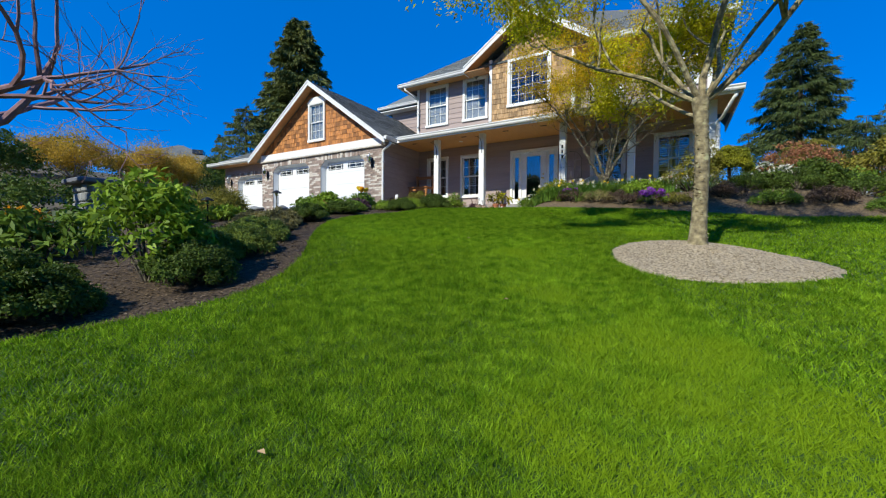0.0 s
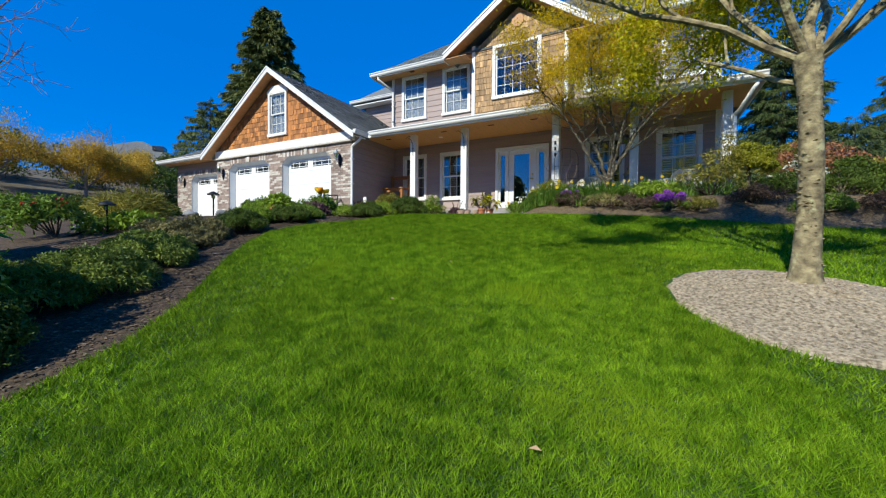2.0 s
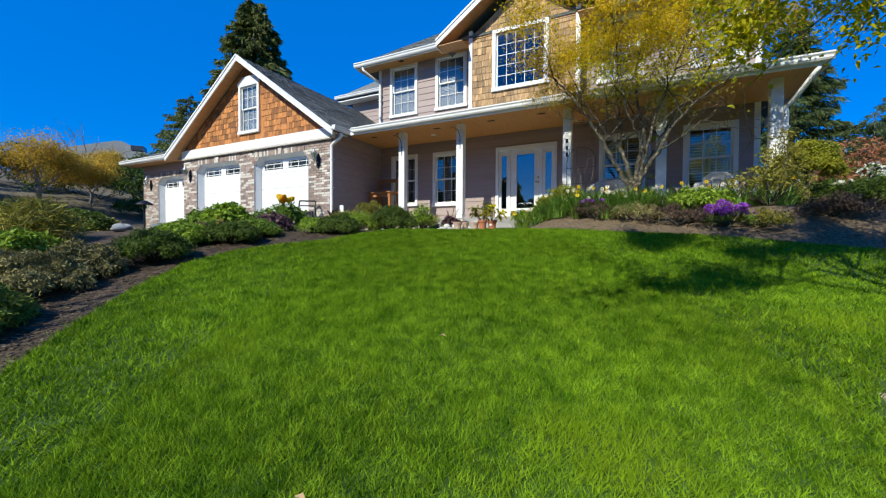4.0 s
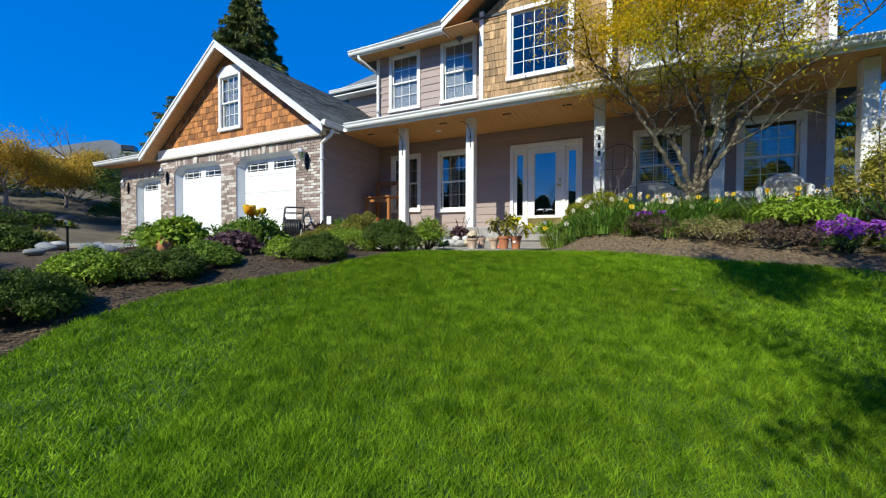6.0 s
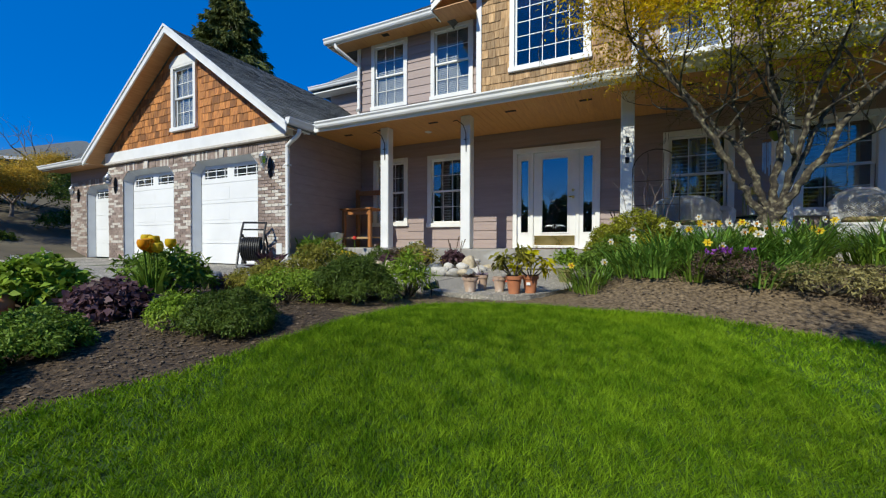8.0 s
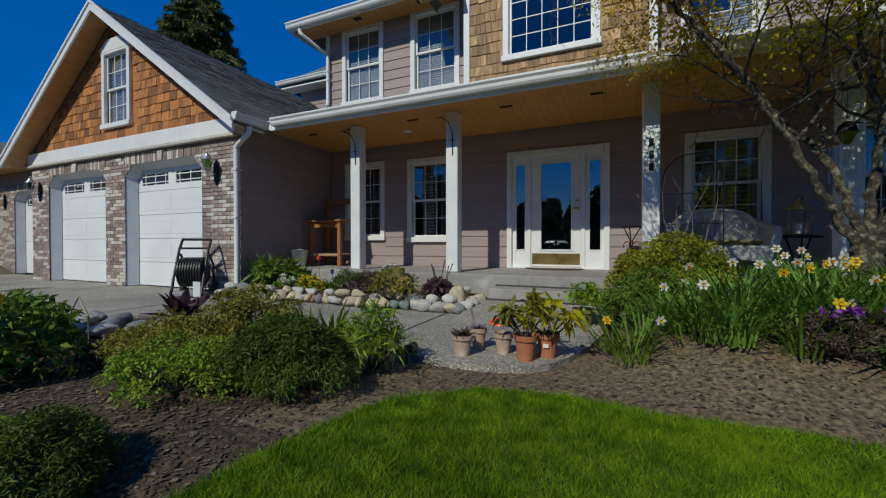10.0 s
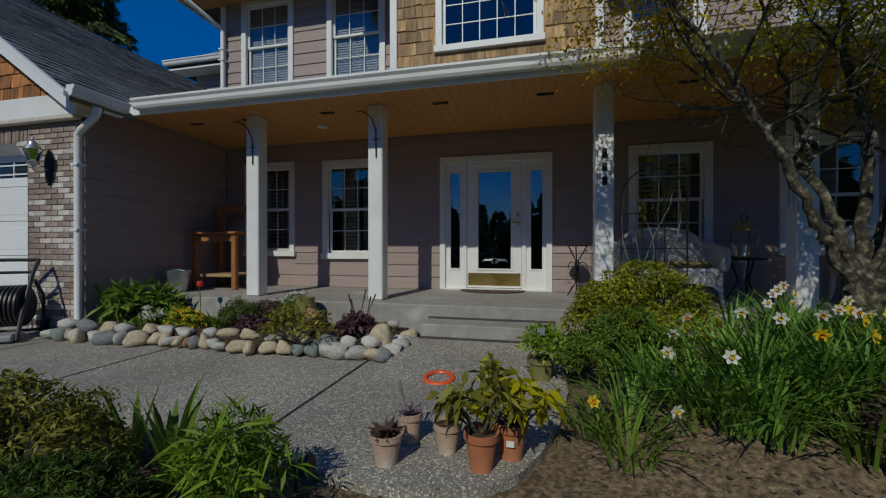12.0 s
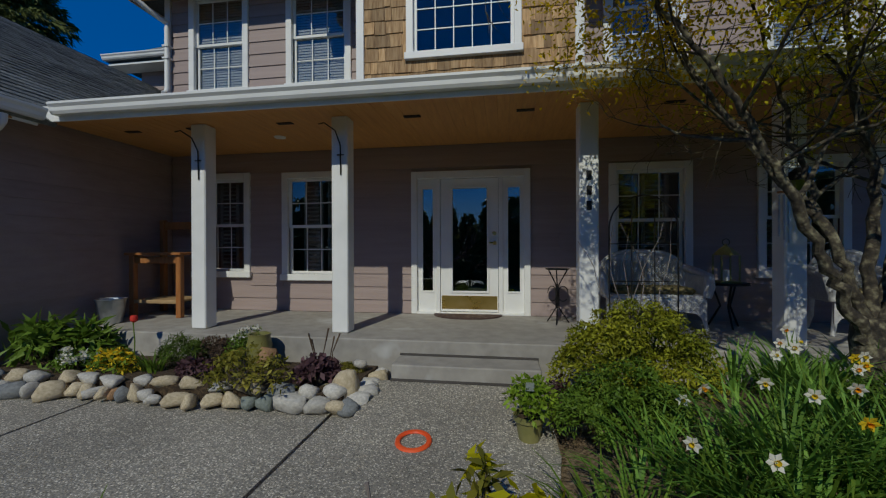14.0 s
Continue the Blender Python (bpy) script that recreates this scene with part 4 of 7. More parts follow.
shrub("pieris_shrub", "leafy plant with white blooms", -8.7, 7.5, 0.5, 0.4, 0.42, MIDLEAF, (0.1, 0.035), 1300, 40, 0.14, 0.7, flowers=(PETALW, 24, 0.05))
shrub("fennel_clump", "golden-green grassy clump in the bed", -8.65, 5.15, 0.42, 0.38, 0.5, OLIVE, (0.24, 0.012), 2400, 40, 0.2, 0.5, category="plant")
shrub("fennel_clump", "golden-green grassy clump in the bed", -9.3, 5.1, 0.42, 0.38, 0.42, OLIVE, (0.24, 0.012), 2200, 40, 0.2, 0.5, category="plant")
shrub("leafy_shrub", "bright leafy ground cover", -8.0, 4.75, 0.38, 0.32, 0.26, BRIGHT, (0.1, 0.035), 1300, 40, 0.16, 0.7)
shrub("leafy_shrub", "red and green leafy shrub", -8.3, 3.9, 0.55, 0.5, 0.55, MIDLEAF, (0.1, 0.035), 1300, 40, 0.16, 0.7, flowers=(PETALR, 30, 0.04))
shrub("leafy_shrub", "leafy shrub by the stones", -11.5, 4.6, 0.7, 0.6, 0.5, MIDLEAF, (0.11, 0.035), 1300, 40, 0.18, 0.7)
shrub("hedge", "dark clipped hedge at the edge of the plot", -16.5, 3.6, 1.6, 2.6, 0.9, DARKLEAF, (0.13, 0.06), 6000, 60, 0.5, category="hedge")
shrub("hedge", "dark clipped hedge at the edge of the plot", -27.0, 13.0, 1.6, 3.0, 2.2, DARKLEAF, (0.16, 0.08), 5000, 60, 0.6, category="hedge")
shrub("hedge", "dark low hedge beyond the driveway", -20.0, 7.0, 2.2, 0.8, 0.7, DARKLEAF, (0.12, 0.06), 4200, 60, 0.35, category="hedge")
shrub("hedge", "dark tall hedge behind the golden trees", -29.0, 8.6, 1.6, 4.2, 2.5, DARKLEAF, (0.16, 0.08), 9000, 90, 0.5, category="hedge")
shrub("hedge", "dark tall hedge behind the golden trees", -24.0, 3.4, 1.6, 3.0, 2.6, DARKLEAF, (0.16, 0.08), 7000, 80, 0.5, category="hedge")
shrub("hedge", "dark low hedge beyond the driveway", -31.0, 17.5, 2.0, 2.6, 2.8, DARKLEAF, (0.18, 0.09), 4200, 60, 0.6, category="hedge")

for x, y, r, h, k in ((-10.6, 6.4, 0.5, 0.38, 0), (-12.0, 6.0, 0.6, 0.42, 1), (-13.5, 5.8, 0.7, 0.5, 0), (-15.2, 5.6, 0.8, 0.5, 2), (-11.4, 6.95, 0.35, 0.25, 1), (-14.4, 6.3, 0.5, 0.35, 2)):
    shrub("bed_shrub", "low shrub in the bed along the driveway", x, y, r, r * 0.75, h, (DARKLEAF, OLIVE, MIDLEAF)[k], (0.07, 0.03), 2600, 60, 0.13)
shrub("hedge", "low dark hedge at the foot of the bank", -22.2, 9.2, 0.7, 2.4, 0.75, DARKLEAF, (0.1, 0.05), 6000, 90, 0.25, category="hedge")
shrub("hedge", "low dark hedge at the foot of the bank", -23.2, 13.6, 0.8, 1.6, 0.9, DARKLEAF, (0.1, 0.05), 4500, 70, 0.25, category="hedge")

# right bed under the maple
for i, (x, y, rx, h, k) in enumerate(((0.9, 9.9, 0.4, 0.3, 0), (1.35, 10.4, 0.45, 0.4, 1), (1.7, 9.6, 0.4, 0.26, 2), (2.2, 10.5, 0.5, 0.45, 1), (2.5, 9.7, 0.4, 0.28, 0), (3.1, 10.3, 0.5, 0.4, 1), (3.3, 9.5, 0.4, 0.26, 2), (4.0, 9.9, 0.5, 0.36, 1), (4.9, 9.9, 0.5, 0.34, 0), (5.9, 10.2, 0.6, 0.5, 1))):
    shrub("bed_shrub", "low dark ground cover along the bed's edge", x, y, rx, rx * 0.75, h, (BROWNLEAF, DARKLEAF, MIDLEAF)[k], (0.05, 0.02), 2600, 50, 0.11)
rb = random.Random(5)
STRAP = []
FRONT = ((-2.35, 10.2), (-2.1, 10.4), (-1.9, 10.2), (-2.2, 10.6), (-1.7, 10.45), (-2.55, 10.25), (-3.42, 10.2), (-3.2, 10.35), (-2.95, 10.3), (-3.3, 9.95), (-2.7, 10.45), (-2.45, 10.5), (-2.9, 10.05), (-3.05, 10.55))
for i in range(78):
    x, y = rb.uniform(-2.4, 0.7), rb.uniform(10.5, 11.35)
    if i < 14:
        x, y = FRONT[i]
    if i > 51:
        x, y = rb.uniform(-2.95, -1.1), rb.uniform(10.1, 10.6)
    if i > 65:
        x, y = rb.uniform(-2.95, -1.55), rb.uniform(9.75, 10.2)
    L = rb.uniform(0.32, 0.42) if i > 65 or i < 14 else rb.uniform(0.4, 0.54)
    c = strap_clump("daffodil_clump", "arching blue-green daffodil leaves with nodding blooms", x, y, 44, L, 0.016, BLUEGREEN if i % 3 else MIDLEAF, None, rb.choice((0.9, 1.15, 1.4)), "daffodils in the right bed", "flower", i, 0.17)
    rg = np.random.default_rng(900 + i)
    for k in range(rb.choice((0, 1, 1, 1) if i < 14 else (0, 0, 1, 2))):
        a = rb.uniform(0, 6.28)
        hd = (0.2 * math.cos(a), 0.2 * math.sin(a) - 0.08, rb.uniform(0.3, 0.46))
        daffodil(PETALW if rb.random() < 0.62 else PETALY, PETALO if rb.random() < 0.5 else PETALY, c, (0, 0, 0), hd, (rb.uniform(-0.8, 0.8), -1, rb.uniform(-0.5, 0.5)), 0.039, rg, MIDLEAF)
shrub("azalea_shrub", "rounded yellow-green azalea by the steps", -2.9, 11.4, 0.64, 0.56, 0.8, TOPLEAF, (0.056, 0.023), 7000, 170, 0.11, 0.7)
shrub("azalea_shrub", "dense small-leaved green shrub beside the steps", -3.08, 10.95, 0.46, 0.34, 0.5, MIDLEAF, (0.045, 0.017), 8000, 110, 0.1)
shrub("heuchera", "small dark purple plant by the steps", -3.42, 11.55, 0.14, 0.13, 0.42, PURPLELEAF, (0.05, 0.03), 420, 24, 0.08, 0.7, category="plant")
shrub("heather_shrub", "bronze-purple heather with a few blooms", -2.15, 9.85, 0.4, 0.28, 0.26, BROWNLEAF, (0.045, 0.014), 2600, 40, 0.09, flowers=(PETALP, 30, 0.03))
shrub("heather_shrub", "brownish low heather in the bed", -1.5, 9.75, 0.45, 0.32, 0.26, GOLDJUN, (0.05, 0.014), 2200, 40, 0.1)
shrub("heather_shrub", "brown-green low heather in the bed", -0.95, 9.55, 0.45, 0.32, 0.28, BROWNLEAF, (0.05, 0.016), 2200, 40, 0.1)
shrub("euphorbia", "lime-green ground cover under the maple", -0.6, 10.2, 0.45, 0.35, 0.36, BRIGHT, (0.07, 0.026), 1800, 40, 0.12)
shrub("azalea_shrub", "low azalea covered in purple blooms", -0.35, 9.5, 0.32, 0.28, 0.32, MIDLEAF, (0.04, 0.016), 1300, 30, 0.1, flowers=(PETALP, 420, 0.04))
shrub("quince_shrub", "open twiggy shrub with reddish leaves", 0.35, 10.6, 0.6, 0.5, 0.95, OLIVE, (0.062, 0.028), 1300, 40, 0.16, 0.8)
shrub("quince_shrub", "open twiggy shrub with green leaves", 0.75, 11.6, 0.32, 0.3, 1.55, OLIVE, (0.06, 0.028), 1300, 50, 0.18, 0.8)
shrub("leafy_shrub", "low golden-green plant at the bed's edge", 0.05, 9.55, 0.35, 0.3, 0.2, OLIVE, (0.06, 0.02), 1200, 30, 0.09)
shrub("leafy_shrub", "dark shrub under the window", 1.3, 12.4, 0.55, 0.45, 0.85, DARKLEAF, (0.07, 0.03), 1800, 40, 0.18)
shrub("pieris_shrub", "dark shrub with pale flower heads", 1.9, 11.6, 0.62, 0.5, 0.72, DARKLEAF, (0.09, 0.035), 1800, 40, 0.18, 0.7, flowers=(PETALW, 90, 0.06))
shrub("pieris_shrub", "dark shrub with pale flower heads", 2.45, 12.6, 0.5, 0.5, 1.0, DARKLEAF, (0.09, 0.035), 1500, 40, 0.18, 0.7, flowers=(PETALW, 90, 0.06))
shrub("coppery_shrub", "large coppery spring shrub beyond the lawn", 3.1, 14.8, 1.1, 0.9, 2.3, REDBUSH, (0.09, 0.03), 6500, 80, 0.3, 0.8)
shrub("rose_shrub", "open green and bronze shrub", 4.3, 13.0, 1.0, 0.8, 1.8, OLIVE, (0.09, 0.04), 6500, 80, 0.25, 0.8)
shrub("rose_shrub", "open green and bronze shrub", 3.6, 12.2, 0.6, 0.5, 0.85, MIDLEAF, (0.08, 0.035), 1500, 50, 0.2, 0.8)
shrub("coppery_shrub", "large coppery spring shrub beyond the lawn", 5.4, 18.5, 1.8, 1.2, 2.2, REDBUSH, (0.12, 0.04), 3000, 60, 0.4, 0.8)
shrub("boxwood", "bright clipped green shrub by the lawn", 6.6, 13.5, 0.8, 0.6, 0.8, BRIGHT, (0.06, 0.03), 2600, 50, 0.2)
shrub("hedge", "rough green hedge beyond the bed", 9.5, 20.0, 3.5, 1.5, 3.2, OLIVE, (0.2, 0.08), 4200, 70, 0.7, category="hedge")
shrub("hedge", "rough green hedge beyond the bed", 15.5, 17.0, 3.5, 1.5, 2.6, MIDLEAF, (0.2, 0.08), 4200, 70, 0.7, category="hedge")
for x, y, r, h, m in ((2.7, 11.4, 0.5, 0.75, DARKLEAF), (3.3, 13.2, 0.6, 1.2, OLIVE), (5.4, 12.6, 0.7, 1.1, MIDLEAF), (6.6, 11.2, 0.6, 0.6, BROWNLEAF), (7.6, 12.4, 0.9, 1.3, OLIVE), (2.0, 13.6, 0.5, 1.0, DARKLEAF)):
    shrub("garden_shrub", "leafy shrub in the bed beyond the lawn", x, y, r, r * 0.8, h, m, (0.08, 0.034), 4200, 60, 0.18, 0.8)
strap_clump("iris_clump", "pale strap-leaved clump beside the boulder", 5.0, 13.2, 90, 0.85, 0.03, BLUEGREEN, None, 0.7, seed=70)


def topiary():
    rng = np.random.default_rng(71)
    x, y = 1.22, 12.2
    t = thing("topiary_tree", "small tree with a dense rounded green head", "tree", (x, y, ground_z(x, y) - 0.03))
    part("trunk", M().tube([(0, 0, 0), (0.03, 0, 0.5), (0, 0.02, 1.15)], [0.05, 0.04, 0.04], 8), MAPLEBARK, t, smooth=True, local=True)
    p, d, c = lumps(rng, 0.5, 0.46, 0.72, 110, 0.13, 22000)
    p[:, 2] += 0.85
    part("crown", np_mesh("crown", leaf_quads(rng, p, d, 0.045, 0.024, 0.6, 0.0, 0.15, 0.6), 4, TOPLEAF), None, t, local=True)


topiary()

# ---- stones ----
PORCH_TOP = 2.755

def stone_mesh(seed, mat_):
    rng = np.random.default_rng(seed)
    bm = bmesh.new()
    bmesh.ops.create_icosphere(bm, subdivisions=2, radius=1.0)
    ph = rng.uniform(0, 6, 6)
    flat = rng.normal(size=(8, 3))
    flat = flat / np.linalg.norm(flat, axis=1, keepdims=True)
    for v in bm.verts:
        p = np.array(v.co)
        for q in flat:
            d = p @ q
            if d > 0.6:
                p = p - q * (d - 0.6) * 0.85
        v.co = Vector(p) * float(1 + 0.07 * math.sin(3 * p[0] + ph[0]) + 0.06 * math.sin(4 * p[1] + ph[1]) + 0.05 * math.sin(5 * p[2] + ph[2]))
    me = bpy.data.meshes.new("stone")
    bm.to_mesh(me)
    bm.free()
    me.materials.append(mat_)
    me.polygons.foreach_set("use_smooth", [True] * len(me.polygons))
    return me


STONES = [stone_mesh(300 + i, ROCKMATS[i % 6]) for i in range(18)]
STONEWORD = ("tan", "grey", "pale", "greenish", "rusty", "slate")


def stone(x, y, z, sx, sy, sz, turn, i, group, where="edging the planting bed", name="border_stone"):
    ob = new(name, STONES[i % 18])
    ob.matrix_basis = pose(x, y, z, 0, 0, turn) @ Matrix.Diagonal((sx, sy, sz, 1))
    return tagged(ob, "rounded %s river stone %s" % (STONEWORD[i % 6], where), "stone", group)


rs = random.Random(12)
PICK = [0, 6, 12, 0, 6, 12, 0, 6, 12, 2, 8, 14, 2, 8, 14, 1, 7, 3, 9, 13, 4]
x = -9.6
while x < -5.3:
    w = rs.choice((0.06, 0.08, 0.1, 0.13, 0.17))
    stone(x + w, 11.3 + rs.uniform(-0.04, 0.04) + 0.04 * math.sin(3 * x), PATIO_Z + 0.07, w, rs.uniform(0.08, 0.15), rs.uniform(0.06, 0.12), rs.uniform(-35, 35), rs.choice(PICK), "stones round the porch bed")
    x += 1.62 * w
x = -9.55
while x < -5.35:
    w = rs.uniform(0.11, 0.2)
    stone(x + w, 11.44 + rs.uniform(-0.04, 0.04), PATIO_Z + 0.15, w * 0.85, rs.uniform(0.08, 0.13), rs.uniform(0.06, 0.1), rs.uniform(-30, 30), rs.choice(PICK), "stones round the porch bed")
    x += rs.choice((1.6, 1.7, 2.2)) * w
stone(-5.3, 11.55, PATIO_Z + 0.16, 0.11, 0.16, 0.2, 70, 0, "stones round the porch bed")
for i in range(7):
    f = i / 6
    stone(-5.22 + 0.05 * rs.random(), 11.35 + 0.85 * f, PATIO_Z + 0.07, 0.1, rs.uniform(0.09, 0.15), rs.uniform(0.08, 0.13), rs.uniform(60, 120), rs.choice(PICK), "stones round the porch bed")
for px, py, k in ((-8.9, 9.3, 0.14), (-8.65, 9.1, 0.16), (-8.45, 9.35, 0.15), (-8.2, 9.15, 0.17), (-8.0, 8.95, 0.14), (-7.85, 9.2, 0.13), (-7.6, 9.25, 0.15), (-7.4, 9.4, 0.12), (-8.3, 8.9, 0.12), (-7.75, 9.45, 0.12)):
    stone(px, py, ground_z(px, py) + 0.05, k, k * 0.75, k * 0.6, rs.uniform(0, 180), rs.choice((1, 2, 5, 7, 8, 13, 14)), "stones along the driveway bed")
for px, py, k in ((-8.1, 6.6, 0.15), (-7.85, 6.75, 0.17), (-7.6, 6.9, 0.14), (-8.3, 6.9, 0.15), (-8.6, 6.6, 0.16), (-9.1, 6.9, 0.17), (-8.9, 6.2, 0.13), (-9.6, 6.5, 0.17), (-8.45, 6.75, 0.11), (-8.8, 6.85, 0.12), (-8.15, 6.85, 0.1), (-7.3, 7.1, 0.13), (-8.0, 7.15, 0.16), (-10.2, 6.8, 0.22), (-9.9, 4.9, 0.2), (-9.2, 4.6, 0.16), (-8.6, 4.3, 0.15), (-10.6, 5.2, 0.22)):
    stone(px, py, ground_z(px, py) + k * 0.2, k, k * 0.7, k * 0.45, rs.uniform(0, 180), rs.choice((1, 7, 13, 3, 9, 2, 8)), "pale stones in the left bed", "scattered in the planting bed")
for px, py, k, i in ((5.1, 11.9, 0.62, 1), (4.3, 11.7, 0.22, 2), (3.4, 11.2, 0.16, 7), (6.2, 12.4, 0.5, 13)):
    stone(px, py, ground_z(px, py) + k * 0.25, k, k * 0.7, k * 0.55, 20, i, "", "at the edge of the lawn", "boulder")
stone(-6.35, 11.95, PATIO_Z + 0.3, 0.13, 0.1, 0.13, 10, 4, "", "standing in the porch bed", "garden_stone")
for px, py in ((-5.35, 12.05), (-5.75, 12.1)):
    stone(px, py, PATIO_Z + 0.22, 0.09, 0.07, 0.06, 40, 2, "", "lying in the porch bed", "garden_stone")

soil = M().prism([(-9.38, 11.45), (-5.3, 11.4), (-5.25, 12.27), (-9.38, 12.27)], 2.2, PATIO_Z + 0.14, axis="z")
setting("planting_soil", soil, MULCH, "dark soil of the raised porch bed", "soil")

# plants of the porch bed
BED = PATIO_Z + 0.13
B = dict(z=BED, category="plant", sink=0.0)
shrub("leafy_plant", "tall broad-leaved green plant by the porch", -9.0, 11.9, 0.32, 0.27, 0.5, MIDLEAF, (0.24, 0.05), 300, 24, 0.14, 0.6, **B)
shrub("leafy_plant", "tall broad-leaved green plant by the porch", -8.6, 12.05, 0.22, 0.18, 0.42, MIDLEAF, (0.2, 0.05), 200, 20, 0.12, 0.6, **B)
shrub("primrose", "white and yellow flowering primrose clump", -8.35, 11.7, 0.26, 0.16, 0.2, MIDLEAF, (0.07, 0.025), 420, 24, 0.08, flowers=(PETALW, 90, 0.045), **B)
shrub("primrose", "yellow flowering primrose clump", -7.95, 11.7, 0.26, 0.16, 0.2, MIDLEAF, (0.07, 0.025), 420, 24, 0.08, flowers=(PETALY, 150, 0.045), **B)
strap_clump("hyacinth_clump", "strap-leaved clump in the porch bed", -7.5, 11.75, 40, 0.26, 0.022, MIDLEAF, BED, 0.7, seed=80)
shrub("fern", "fine-leaved green herb in the bed", -7.4, 12.05, 0.26, 0.2, 0.3, DARKLEAF, (0.08, 0.01), 1500, 30, 0.1, **B)
shrub("heuchera", "dark red-leaved plant in the porch bed", -6.95, 11.68, 0.2, 0.15, 0.17, PURPLELEAF, (0.06, 0.045), 420, 24, 0.07, **B)
shrub("heuchera", "dark red-leaved plant in the porch bed", -5.62, 11.62, 0.22, 0.17, 0.27, PURPLELEAF, (0.07, 0.06), 520, 26, 0.08, **B)
shrub("evergreen_shrub", "loose bronze-green shrub spilling over the stones", -6.12, 11.36, 0.4, 0.24, 0.4, OLIVE, (0.062, 0.022), 750, 40, 0.12, **B)
shrub("evergreen_shrub", "potted bronze-leaved shrub by the post", -7.05, 12.12, 0.2, 0.15, 0.36, BROWNLEAF, (0.05, 0.022), 900, 30, 0.09, **B)
shrub("pieris_shrub", "potted shrub with white blooms", -6.7, 12.1, 0.22, 0.16, 0.46, MIDLEAF, (0.05, 0.02), 900, 30, 0.09, flowers=(PETALW, 26, 0.035), **B)
shrub("moss_patch", "low patch of green moss", -5.5, 12.05, 0.2, 0.16, 0.08, OLIVE, (0.02, 0.012), 1200, 30, 0.05, **B)
m = M()
for i in range(5):
    a = -5.75 + 0.06 * i
    m.tube([(a, 11.75, BED), (a + rs.uniform(-0.05, 0.05), 11.74, BED + 0.28), (a + rs.uniform(-0.08, 0.08), 11.72, BED + rs.uniform(0.4, 0.52))], [0.006, 0.005, 0.009], 5)
dry = thing("dry_stems", "brown seed stalks behind the red-leaved plant", "plant", (-5.6, 11.75, BED))
part("stalk", m, BROWNLEAF, dry)
tl = thing("red_flower", "single red tulip in the porch bed", "flower", (-8.0, 12.0, BED))
part("stem", M().tube([(0, 0, 0), (0.01, 0, 0.25), (0.0, -0.01, 0.47)], 0.006, 6), MIDLEAF, tl, local=True)
part("bloom", M().lathe([(0.008, 0.46), (0.035, 0.48), (0.04, 0.51), (0.03, 0.54)], 10), PETALR, tl, local=True, smooth=True)
tul = strap_clump("tulip_clump", "orange-yellow tulips with broad leaves", -6.95, 7.75, 22, 0.42, 0.06, MIDLEAF, None, 0.45, category="flower", seed=81)
for i in range(9):
    a, rr = rs.uniform(0, 6.28), rs.uniform(0.02, 0.2)
    px, py, h = rr * math.cos(a), rr * math.sin(a), rs.uniform(0.46, 0.6)
    b = part("bloom", M().lathe([(0.01, h - 0.01), (0.042, h + 0.015), (0.05, h + 0.05), (0.045, h + 0.08), (0.03, h + 0.085)], 10, (px, py, 0)), PETALY if i % 3 else PETALO, tul, local=True, smooth=True)
    part("stem", M().tube([(px * 0.4, py * 0.4, 0), (px, py, h)], 0.006, 5), MIDLEAF, b, local=True)
for i, (px, py) in enumerate(((-5.75, 9.35), (-5.6, 9.42), (-5.45, 9.3))):
    strap_clump("iris_clump", "stiff upright iris leaves by the patio", px, py, 9, 0.46, 0.04, MIDLEAF, None, 0.3, "iris by the patio", "plant", 84 + i, 0.05)

# ---- pots, ring, hose reel ----
TERRA = mat("terracotta", ((0.38, 0.13, 0.055), (0.5, 0.2, 0.09)), 8, 0.8, 0.3, 60)
PALETERRA = mat("limed_terracotta", ((0.42, 0.28, 0.2), (0.55, 0.42, 0.32)), 8, 0.85, 0.4, 60, spots=((0.6, 0.52, 0.45), 9, 0.58))
ORANGE = mat("orange_plastic", ((0.75, 0.08, 0.02), (0.85, 0.12, 0.03)), 3, 0.35, 0.03, 40)
BLACKPLASTIC = mat("black_plastic", ((0.012, 0.012, 0.013), (0.03, 0.03, 0.03)), 6, 0.4, 0.1, 60)
GREYPLASTIC = mat("grey_plastic", ((0.24, 0.24, 0.24), (0.34, 0.34, 0.33)), 6, 0.5, 0.1, 60)
WICKER = mat("white_wicker", ((0.5, 0.5, 0.5), (0.66, 0.66, 0.65)), 30, 0.6, 0.6, 120)
CUSHION = mat("patterned_cushion", ((0.05, 0.05, 0.02), (0.2, 0.16, 0.06), (0.4, 0.33, 0.18)), 26, 0.9, 0.3, 90)
TIMBER = mat("orange_stained_timber", ((0.3, 0.11, 0.03), (0.42, 0.18, 0.055)), 6, 0.5, 0.3, 30, stretch=(6, 6, 0.7))
BUFFTIMBER = mat("raw_timber", ((0.34, 0.22, 0.1), (0.45, 0.31, 0.16)), 6, 0.6, 0.3, 30, stretch=(0.7, 6, 6))
MAT_ = mat("coir_mat", ((0.045, 0.025, 0.022), (0.1, 0.06, 0.05)), 30, 0.95, 0.8, 90, spots=((0.16, 0.12, 0.1), 14, 0.55))
CLAY = mat("green_glaze", ((0.16, 0.16, 0.05), (0.26, 0.24, 0.09)), 6, 0.35, 0.2, 30)
GREENGLASS = mat("green_glass", ((0.12, 0.16, 0.02), (0.2, 0.24, 0.04)), 4, 0.15, 0.1, 40, thin=0.4)
LAMPGLASS = glass("lamp_glass", (0.8, 0.82, 0.82), 1.6)


